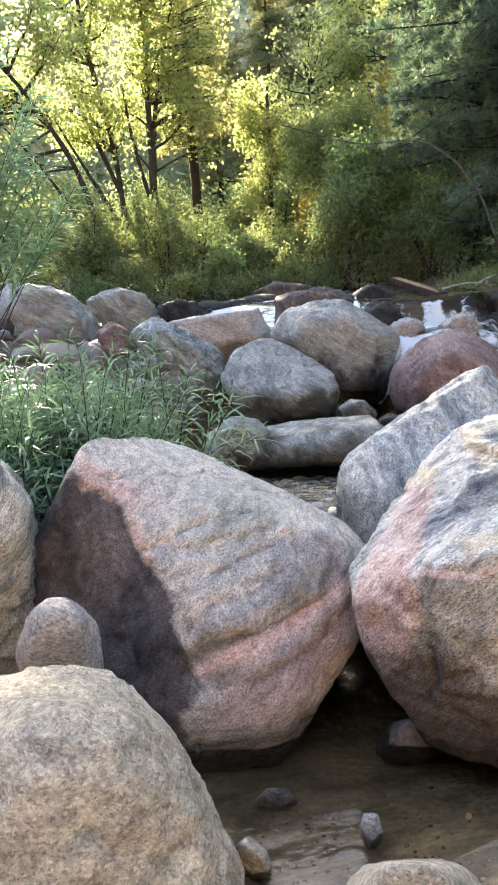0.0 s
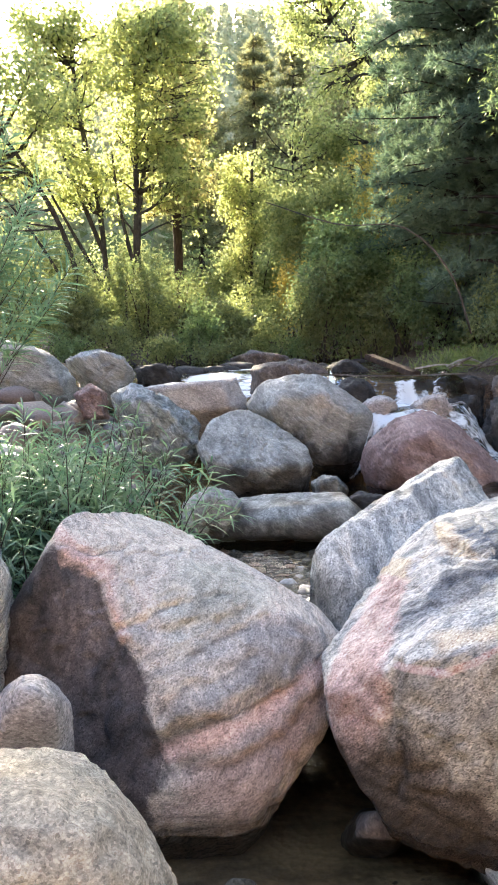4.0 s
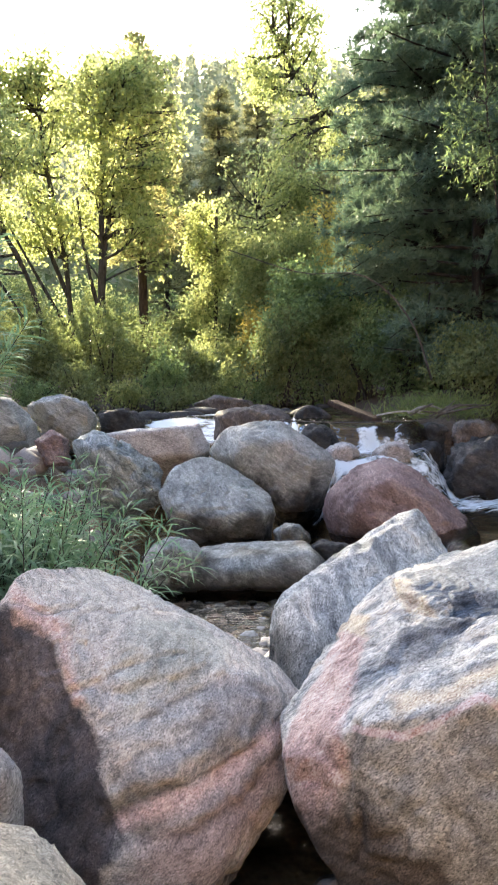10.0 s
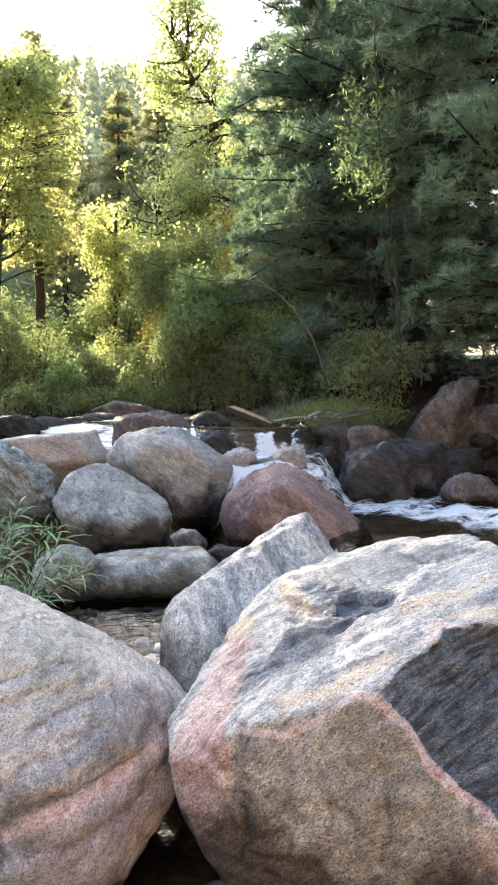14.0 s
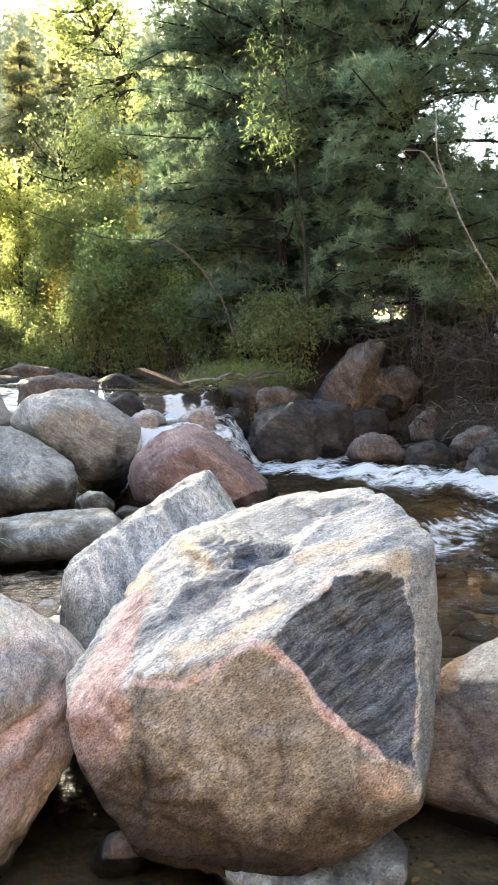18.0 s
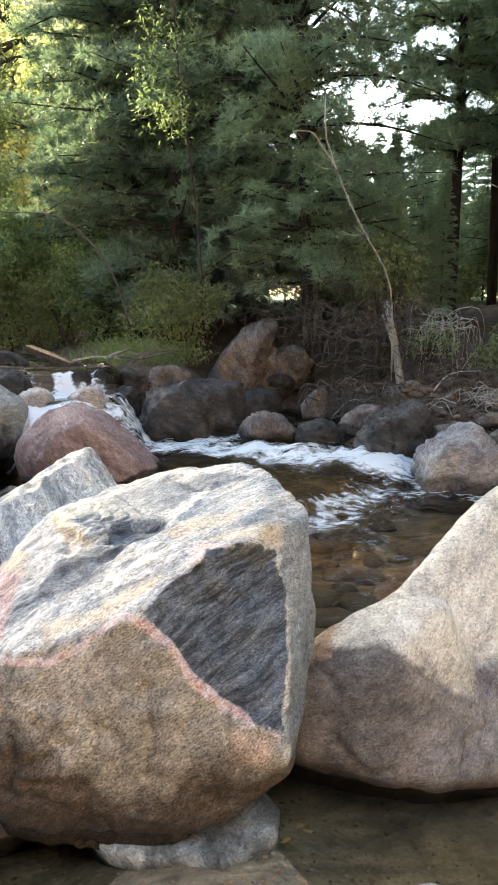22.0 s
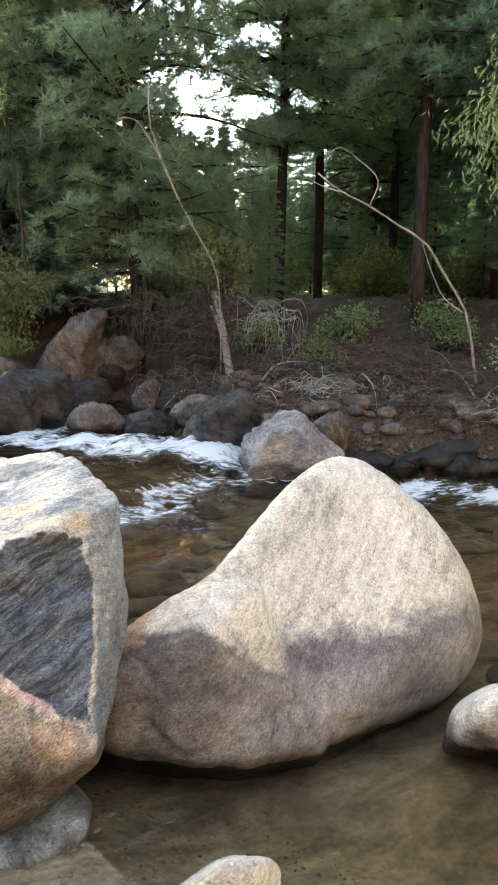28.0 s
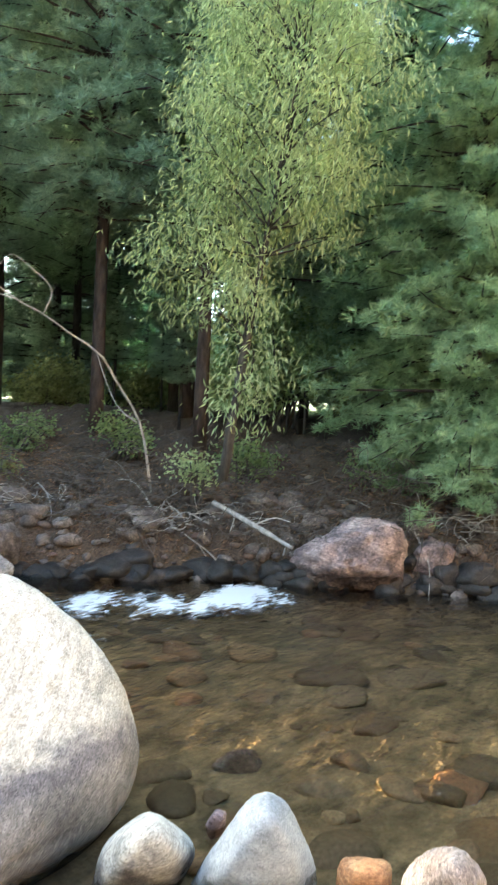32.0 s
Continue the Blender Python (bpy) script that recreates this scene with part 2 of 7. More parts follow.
# The dark low zone paints underside shade into this stone's colour.
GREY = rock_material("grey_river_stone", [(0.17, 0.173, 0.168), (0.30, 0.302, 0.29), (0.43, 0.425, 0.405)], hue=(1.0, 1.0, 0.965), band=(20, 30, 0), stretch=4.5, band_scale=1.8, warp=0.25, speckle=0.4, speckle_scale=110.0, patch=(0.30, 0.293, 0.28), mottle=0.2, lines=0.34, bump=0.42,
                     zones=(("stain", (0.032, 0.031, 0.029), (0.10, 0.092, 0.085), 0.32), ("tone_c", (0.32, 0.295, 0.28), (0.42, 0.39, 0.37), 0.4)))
GREEN = rock_material("green_grey_stone", [(0.14, 0.16, 0.16), (0.25, 0.275, 0.27), (0.36, 0.37, 0.36)], band=(30, 50, 0), stretch=5.0, band_scale=2.4, speckle=0.4, speckle_scale=80.0, mottle=0.4, lines=0.5)
RED = rock_material("red_river_stone", [(0.16, 0.108, 0.102), (0.245, 0.17, 0.158), (0.33, 0.25, 0.23)], band=(15, 35, 0), stretch=2.6, band_scale=2.4, speckle=0.4, speckle_scale=80.0, patch=(0.36, 0.29, 0.26), patch_at=(0.58, 0.78), mottle=0.16, lines=0.22, bump=0.4,
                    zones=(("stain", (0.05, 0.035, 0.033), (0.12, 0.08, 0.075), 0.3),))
PINK = rock_material("pale_pink_stone", [(0.31, 0.275, 0.26), (0.42, 0.38, 0.355), (0.49, 0.45, 0.42)], band=(10, 20, 0), stretch=3.0, speckle=0.5, speckle_scale=110.0, patch=(0.30, 0.26, 0.245), patch_at=(0.55, 0.7), lines=0.15, mottle=0.2)
ROSY = rock_material("rosy_granite", [(0.26, 0.19, 0.155), (0.38, 0.295, 0.245), (0.46, 0.375, 0.32)], band=(70, 20, 0), stretch=4.0, speckle=0.4, speckle_scale=110.0, lines=0.3, mottle=0.25)
MOTTLED = rock_material("mottled_purple_stone", [(0.10, 0.085, 0.088), (0.20, 0.155, 0.15), (0.34, 0.25, 0.225), (0.44, 0.36, 0.32)], band=(10, 20, 0), stretch=1.5, band_scale=3.2, speckle=0.3, speckle_scale=60.0, mottle=0.5)
TAN = rock_material("tan_granite", [(0.38, 0.32, 0.235), (0.46, 0.395, 0.30), (0.53, 0.465, 0.36)], band=(20, 10, 0), stretch=1.4, band_scale=2.6, speckle=0.45, speckle_scale=170.0, patch=(0.53, 0.43, 0.29), patch_at=(0.56, 0.72), bump=0.7, lines=0.2, mottle=0.42)
# Wet rock tone, darkened further to carry the shade of bank cavities.
DARK = rock_material("dark_wet_or_shaded_stone", [(0.024, 0.023, 0.022), (0.052, 0.049, 0.047), (0.10, 0.088, 0.081)], band=(20, 10, 0), stretch=2.5, speckle=0.3, speckle_scale=60.0, rough=0.75, mottle=0.3, lines=0.2)
# Near-black: the bank's undercut shade painted into wet rock.
WET_SHADED = rock_material("black_wet_shaded_stone", [(0.014, 0.013, 0.012), (0.03, 0.028, 0.026), (0.06, 0.05, 0.045)], band=(20, 10, 0), stretch=2.5, speckle=0.3, speckle_scale=60.0, rough=0.6, mottle=0.3, lines=0.2)
BROWN = rock_material("brown_bank_stone", [(0.085, 0.07, 0.062), (0.155, 0.128, 0.112), (0.22, 0.19, 0.165)], band=(40, 50, 0), stretch=3.0, speckle=0.35, speckle_scale=60.0, mottle=0.35, lines=0.2)
SLATE = rock_material("smooth_blue_grey_stone", [(0.26, 0.28, 0.30), (0.36, 0.38, 0.395), (0.44, 0.45, 0.455)], hue=(1.0, 0.985, 0.95), stretch=1.2, band_scale=2.0, speckle=0.25, speckle_scale=160.0, mottle=0.15, lines=0.12, bump=0.25, rough=0.6)
SPRAY = rock_material("purple_grey_stone", [(0.12, 0.115, 0.13), (0.25, 0.243, 0.255), (0.40, 0.39, 0.375)], hue=(1.0, 0.97, 0.92), band=(20, -30, 0), stretch=2.0, band_scale=2.6, speckle=0.3, speckle_scale=70.0, mottle=0.35)
ORANGE = rock_material("orange_stone", [(0.42, 0.16, 0.06), (0.55, 0.26, 0.11), (0.62, 0.38, 0.2)], speckle=0.25)


def pebble_material(name="mixed_pebbles", k=1.0, tint=(1.0, 1.0, 1.0)):
    m, nt, b = material(name)
    rnd = node(nt, "NewGeometry").outputs["Random Per Island"]
    base = ramp(nt, rnd, [(a, tuple(k * c * w for c, w in zip(rgb, tint))) for a, rgb in ((0.0, (0.13, 0.12, 0.11)), (0.3, (0.24, 0.20, 0.17)), (0.55, (0.32, 0.30, 0.28)), (0.8, (0.36, 0.24, 0.19)), (1.0, (0.50, 0.46, 0.40)))])
    co = node(nt, "TexCoord").outputs["Object"]
    g = node(nt, "TexNoise", [("Vector", co)], i_Scale=60.0, i_Detail=4.0)
    nt.links.new(mixed(nt, 0.5, base, ramp(nt, g.outputs[0], [(0.3, grey(0.2)), (0.7, grey(0.8))]), "OVERLAY"), b.inputs["Base Color"])
    b.inputs["Roughness"].default_value = 0.6
    nt.links.new(node(nt, "Bump", [("Height", g.outputs[0])], i_Strength=0.4, i_Distance=0.01).outputs[0], b.inputs["Normal"])
    return m


def ground_material():
    """Wet sand and gravel by the water, brown needle litter on the banks, dry grass further off."""
    m, nt, b = material("stream_ground")
    co = node(nt, "TexCoord").outputs["Object"]
    big = node(nt, "TexNoise", [("Vector", co)], i_Scale=1.7, i_Detail=6.0, i_Roughness=0.65)
    fine = node(nt, "TexNoise", [("Vector", co)], i_Scale=45.0, i_Detail=5.0, i_Roughness=0.75)
    grit = node(nt, "TexVoronoi", [("Vector", co)], i_Scale=38.0)
    sand = ramp(nt, big.outputs[0], [(0.3, (0.25, 0.17, 0.095)), (0.55, (0.38, 0.27, 0.155)), (0.75, (0.47, 0.35, 0.215))])
    sand = mixed(nt, 0.5, sand, ramp(nt, fine.outputs[0], [(0.3, grey(0.2)), (0.7, grey(0.8))]), "OVERLAY")
    drift = node(nt, "TexNoise", [("Vector", node(nt, "Mapping", [("Vector", co)], i_Rotation=(0, 0, radians(28)), i_Scale=(2.5, 7.0, 3.0)).outputs[0])], i_Scale=1.0, i_Detail=6.0, i_Roughness=0.65, i_Distortion=0.8)
    sand = mixed(nt, 0.5, sand, ramp(nt, drift.outputs[0], [(0.36, grey(0.08)), (0.5, grey(0.45)), (0.62, grey(0.8))]), "OVERLAY")
    algae = node(nt, "TexNoise", [("Vector", co)], i_Scale=5.0, i_Detail=5.0, i_Roughness=0.6, i_Distortion=0.6)
    sand = mixed(nt, 0.5, sand, ramp(nt, algae.outputs[0], [(0.35, grey(0.12)), (0.5, grey(0.46)), (0.65, grey(0.75))]), "OVERLAY")
    litter = ramp(nt, fine.outputs[0], [(0.35, (0.02, 0.013, 0.009)), (0.5, (0.066, 0.044, 0.03)), (0.68, (0.17, 0.12, 0.082))])
    litter = mixed(nt, ramp(nt, big.outputs[0], [(0.45, grey(0)), (0.65, grey(0.6))]), litter, (0.10, 0.075, 0.045))
    grass = ramp(nt, fine.outputs[0], [(0.3, (0.06, 0.085, 0.02)), (0.55, (0.17, 0.21, 0.05)), (0.75, (0.36, 0.36, 0.11))])
    bank = node(nt, "Attribute", attribute_name="bank").outputs["Fac"]
    green = node(nt, "Attribute", attribute_name="meadow").outputs["Fac"]
    base = mixed(nt, bank, sand, litter)
    base = mixed(nt, green, base, grass)
    nt.links.new(base, b.inputs["Base Color"])
    b.inputs["Roughness"].default_value = 0.85
    h = node(nt, "Math", [(0, fine.outputs[0]), (1, grit.outputs["Distance"])], operation="ADD")
    nt.links.new(node(nt, "Bump", [("Height", h.outputs[0])], i_Strength=0.6, i_Distance=0.02).outputs[0], b.inputs["Normal"])
    return m


def water_material():
    """Clear brown-tinged water with ripples; white where the sheet carries foam."""
    m, nt, b = material("stream_water")
    nt.nodes.remove(b)
    out = nt.nodes["Material Output"]
    co = node(nt, "TexCoord").outputs["Object"]
    flow = node(nt, "Attribute", attribute_name="flow").outputs["Fac"]
    foam = node(nt, "Attribute", attribute_name="foam").outputs["Fac"]
    w1 = node(nt, "TexNoise", [("Vector", node(nt, "Mapping", [("Vector", co)], i_Rotation=(0, 0, radians(28)), i_Scale=(2.2, 7.0, 2.2)).outputs[0])], i_Scale=1.0, i_Detail=5.0, i_Roughness=0.6, i_Distortion=0.6)
    w2 = node(nt, "TexNoise", [("Vector", co)], i_Scale=22.0, i_Detail=3.0)
    w3 = node(nt, "TexNoise", [("Vector", node(nt, "Mapping", [("Vector", co)], i_Rotation=(0, 0, radians(20)), i_Scale=(7.0, 15.0, 7.0)).outputs[0])], i_Scale=1.0, i_Detail=3.0, i_Roughness=0.55, i_Distortion=0.8)
    chop = node(nt, "Math", [(0, scaled(nt, w3.outputs[0], 0.4)), (1, scaled(nt, w2.outputs[0], 0.16))], operation="ADD")
    hh = node(nt, "Math", [(0, chop.outputs[0]), (1, w1.outputs[0])], operation="ADD")
    bump = node(nt, "Bump", [("Height", hh.outputs[0]), ("Strength", scaled(nt, flow, 0.72, 0.10))], i_Distance=0.11)
    depth = node(nt, "Attribute", attribute_name="depth").outputs["Fac"]
    clear = node(nt, "BsdfTransparent", [("Color", ramp(nt, depth, [(0.0, (0.90, 0.84, 0.74)), (0.35, (0.52, 0.455, 0.345)), (0.7, (0.24, 0.225, 0.17)), (1.0, (0.11, 0.112, 0.09))]))])
    gloss = node(nt, "BsdfGlossy", [("Normal", bump.outputs[0])], i_Roughness=0.05, i_Color=(1, 1, 1, 1))
    fres = node(nt, "Fresnel", [("Normal", bump.outputs[0])], i_IOR=1.33)
    water = node(nt, "MixShader", [(0, fres.outputs[0]), (1, clear.outputs[0]), (2, gloss.outputs[0])])
    lines = node(nt, "TexNoise", [("Vector", node(nt, "Mapping", [("Vector", co)], i_Rotation=(0, 0, radians(28)), i_Scale=(8.0, 20.0, 10.0)).outputs[0])], i_Scale=1.0, i_Detail=7.0, i_Roughness=0.7, i_Distortion=0.4)
    total = node(nt, "Math", [(0, foam), (1, scaled(nt, lines.outputs[0], 1.5, -0.75))], operation="ADD")
    fac = ramp(nt, total.outputs[0], [(0.42, grey(0)), (0.72, grey(0.92))])
    froth = node(nt, "Bump", [("Height", hh.outputs[0])], i_Strength=0.2, i_Distance=0.08)
    white = node(nt, "BsdfPrincipled", [("Normal", froth.outputs[0])], i_Base_Color=(0.84, 0.88, 0.90, 1), i_Roughness=0.35)
    nt.links.new(node(nt, "MixShader", [(0, fac), (1, water.outputs[0]), (2, white.outputs[0])]).outputs[0], out.inputs[0])
    return m


def leaf_material(name, low, high, glow=0.5, rough=0.5):
    m, nt, b = material(name)
    nt.nodes.remove(b)
    out = nt.nodes["Material Output"]
    rnd = node(nt, "NewGeometry").outputs["Random Per Island"]
    co = node(nt, "TexCoord").outputs["Object"]
    big = node(nt, "TexNoise", [("Vector", co)], i_Scale=1.1, i_Detail=3.0)
    tufts = node(nt, "TexNoise", [("Vector", co)], i_Scale=5.5, i_Detail=2.0)
    clumped = node(nt, "Math", [(0, scaled(nt, big.outputs[0], 0.45)), (1, scaled(nt, tufts.outputs[0], 0.9, -0.4))], operation="ADD")
    mix = node(nt, "Math", [(0, scaled(nt, rnd, 0.55)), (1, clumped.outputs[0])], operation="ADD")
    colour = ramp(nt, mix.outputs[0], [(0.15, low), (0.8, high)])
    d = node(nt, "BsdfPrincipled", [("Base Color", colour)], i_Roughness=rough)
    d.inputs["Specular IOR Level"].default_value = 0.3
    through_leaf = node(nt, "BsdfTranslucent", [("Color", mixed(nt, 1.0, colour, (2.05, 2.12, 1.65), "MULTIPLY"))])
    nt.links.new(node(nt, "MixShader", [(1, d.outputs[0]), (2, through_leaf.outputs[0])], i_Fac=glow).outputs[0], out.inputs[0])
    return m


def bark_material(name, low, high, scale=14.0):
    m, nt, b = material(name)
    co = node(nt, "TexCoord").outputs["Object"]
    n = node(nt, "TexNoise", [("Vector", node(nt, "Mapping", [("Vector", co)], i_Scale=(1, 1, 0.25)).outputs[0])], i_Scale=scale, i_Detail=6.0, i_Roughness=0.7)
    nt.links.new(ramp(nt, n.outputs[0], [(0.32, low), (0.68, high)]), b.inputs["Base Color"])
    b.inputs["Roughness"].default_value = 0.9
    b.inputs["Specular IOR Level"].default_value = 0.1
    nt.links.new(node(nt, "Bump", [("Height", n.outputs[0])], i_Strength=1.0, i_Distance=0.03).outputs[0], b.inputs["Normal"])
    return m


PEBBLES, GROUND, WATER = pebble_material(), ground_material(), water_material()
LEAF_GOLD = leaf_material("cottonwood_leaf", (0.125, 0.155, 0.07), (0.36, 0.365, 0.175), 0.6)
LEAF_OLIVE = leaf_material("olive_leaf", (0.115, 0.145, 0.072), (0.29, 0.30, 0.145), 0.62)
LEAF_YELLOW = leaf_material("yellow_leaf", (0.24, 0.20, 0.06), (0.52, 0.41, 0.14), 0.55)
LEAF_GREEN = leaf_material("streamside_leaf", (0.095, 0.13, 0.06), (0.24, 0.265, 0.125), 0.32)
LEAF_DEEP = leaf_material("alder_leaf", (0.085, 0.135, 0.062), (0.235, 0.30, 0.14), 0.36)
LEAF_WILLOW = leaf_material("willow_leaf", (0.075, 0.15, 0.095), (0.19, 0.29, 0.19), 0.35, 0.45)
LEAF_BRIGHT = leaf_material("bright_willow_leaf", (0.19, 0.26, 0.125), (0.43, 0.49, 0.275), 0.36, 0.45)
NEEDLE = leaf_material("conifer_needle", (0.12, 0.178, 0.128), (0.26, 0.335, 0.235), 0.4, 0.6)
NEEDLE_DARK = leaf_material("dark_pine_needle", (0.075, 0.122, 0.09), (0.175, 0.235, 0.165), 0.25, 0.6)
NEEDLE_FRESH = leaf_material("fresh_pine_needle", (0.125, 0.205, 0.12), (0.28, 0.38, 0.23), 0.35, 0.6)
NEEDLE_WARM = leaf_material("sunny_pine_needle", (0.13, 0.14, 0.08), (0.34, 0.30, 0.16), 0.65, 0.55)
NEEDLE_SLOPE = leaf_material("hillside_pine_needle", (0.085, 0.105, 0.06), (0.25, 0.225, 0.125), 0.5, 0.6)
GRASS = leaf_material("bank_grass", (0.075, 0.115, 0.04), (0.18, 0.21, 0.08), 0.4)
# Paler than the near pines: distance haze painted into the needle colour.
HAZY = leaf_material("haze_tinted_pine", (0.17, 0.175, 0.125), (0.34, 0.315, 0.22), 0.5)
BARK = bark_material("grey_bark", (0.03, 0.027, 0.024), (0.12, 0.108, 0.095))
BARK_PINE = bark_material("red_pine_bark", (0.032, 0.025, 0.022), (0.115, 0.085, 0.07))
DEADWOOD = bark_material("bleached_deadwood", (0.22, 0.208, 0.19), (0.52, 0.50, 0.46), 22.0)
BARK_DARK = bark_material("dark_pine_bark", (0.018, 0.016, 0.015), (0.075, 0.066, 0.06))
ROOTWOOD = bark_material("grey_root", (0.055, 0.048, 0.042), (0.20, 0.175, 0.15), 22.0)
PLANK = bark_material("weathered_plank", (0.03, 0.022, 0.018), (0.10, 0.07, 0.055), 16.0)


# ---- meshes ----
def mesh_of(name, verts, faces, mat, smooth_faces=True, attrs=None):
    """A mesh from arrays: verts n x 3, faces n x 3 or n x 4 (or a list of such)."""
    me = bpy.data.meshes.new(name)
    groups = faces if isinstance(faces, list) else [faces]
    groups = [np.asarray(g, np.int32) for g in groups if len(g)]
    loops = np.concatenate([g.ravel() for g in groups])
    sizes = np.concatenate([np.full(len(g), g.shape[1], np.int32) for g in groups])
    me.vertices.add(len(verts))
    me.vertices.foreach_set("co", np.asarray(verts, np.float32).ravel())
    me.loops.add(len(loops))
    me.loops.foreach_set("vertex_index", loops)
    me.polygons.add(len(sizes))
    me.polygons.foreach_set("loop_start", np.concatenate([[0], np.cumsum(sizes)[:-1]]).astype(np.int32))
    me.polygons.foreach_set("loop_total", sizes)
    me.polygons.foreach_set("use_smooth", np.full(len(sizes), smooth_faces))
    for key, values in (attrs or {}).items():
        me.attributes.new(key, "FLOAT", "POINT").data.foreach_set("value", np.asarray(values, np.float32).ravel())
    me.materials.append(mat)
    me.update(calc_edges=True)
    return me


def thing(name, data=None, at=(0, 0, 0), label="", category="", group="", kind=""):
    ob = new(name, data)
    ob.location = at
    return tagged(ob, label, category, group, kind)


def part_of(parent, name, data, label="", kind=""):
    ob = new(name, data)
    ob.parent = parent
    return tagged(ob, label, kind=kind)


_spheres = {}


def ball(level):
    if level not in _spheres:
        bm = bmesh.new()
        bmesh.ops.create_icosphere(bm, subdivisions=level, radius=1)
        v = np.array([p.co[:] for p in bm.verts])
        f = np.array([[p.index for p in face.verts] for face in bm.faces])
        bm.free()
        _spheres[level] = (v / np.linalg.norm(v, axis=1)[:, None], f)
    return _spheres[level]


def aimed(az, el):
    a, e = np.radians(az), np.radians(el)
    return np.stack([np.cos(a) * np.cos(e), np.sin(a) * np.cos(e), np.sin(e)], -1)


def stone_shape(dirs, facet_groups, p):
    """Radius along each direction of a block cut by facets (azimuth, elevation, distance), its edges rounded by p; groups are joined."""
    radius, weights = None, None
    for facets in facet_groups:
        f = np.array(facets, float)
        n = aimed(f[:, 0], f[:, 1])
        q = np.maximum(dirs @ n.T / np.maximum(f[:, 2], 0.01), 1e-6) ** p
        r = q.sum(1) ** (-1 / p)
        radius = r if radius is None else (radius**12 + r**12) ** (1 / 12)
        if weights is None:
            soft = np.maximum(dirs @ n.T / np.maximum(f[:, 2], 0.01), 1e-6) ** 14
            weights = (soft / soft.sum(1)[:, None], n)
    return radius, weights


def zone(dirs, corners, rim=0.08):
    """A patch on a stone, bounded by (azimuth, elevation) corners: 1 inside, 0 outside, soft over twice the rim."""
    c = np.array([aimed(a, e) for a, e in corners])
    mid = c.mean(0)
    mid /= np.linalg.norm(mid)
    u = np.cross(mid, (0, 0, 1.0) if abs(mid[2]) < 0.9 else (1.0, 0, 0))
    u /= np.linalg.norm(u)
    w = np.cross(mid, u)

    def flat(d):
        angle = np.arccos(np.clip(d @ mid, -1, 1))
        side = np.stack([d @ u, d @ w], 1)
        return side / (np.linalg.norm(side, axis=1)[:, None] + 1e-9) * angle[:, None]

    p, q = flat(dirs), flat(c)
    gap, inside = np.full(len(p), 9.0), np.zeros(len(p), bool)
    for i, j in zip(q, np.roll(q, -1, 0)):
        e = j - i
        t = np.clip(((p - i) @ e) / (e @ e + 1e-12), 0, 1)[:, None]
        gap = np.minimum(gap, np.linalg.norm(p - i - t * e, axis=1))
        crosses = (i[1] > p[:, 1]) != (j[1] > p[:, 1])
        inside ^= crosses & (p[:, 0] < i[0] + e[0] * (p[:, 1] - i[1]) / (e[1] if abs(e[1]) > 1e-9 else 1e-9))
    return np.clip(0.5 + np.where(inside, gap, -gap) / (2 * rim), 0, 1)


def melted(radius, faces, rounds):
    """Even out the creases of a stone's radius over its mesh."""
    e = np.concatenate([faces[:, [0, 1]], faces[:, [1, 2]], faces[:, [2, 0]]])
    n = np.bincount(e.ravel(), minlength=len(radius))
    for _ in range(rounds):
        total = np.bincount(e[:, 0], radius[e[:, 1]], len(radius)) + np.bincount(e[:, 1], radius[e[:, 0]], len(radius))
        radius = 0.4 * radius + 0.6 * total / n
    return radius


def vein(dirs, corners, wide):
    """A thin band on a stone along (azimuth, elevation) points."""
    c = np.array([aimed(a, e) for a, e in corners])
    best = np.full(len(dirs), 9.0)
    for p, q in zip(c[:-1], c[1:]):
        t = np.clip(((dirs - p) @ (q - p)) / ((q - p) @ (q - p)), 0, 1)[:, None]
        best = np.minimum(best, np.linalg.norm(dirs - p - t * (q - p), axis=1))
    return np.clip(1.0 - 0.5 * best / wide, 0, 1)


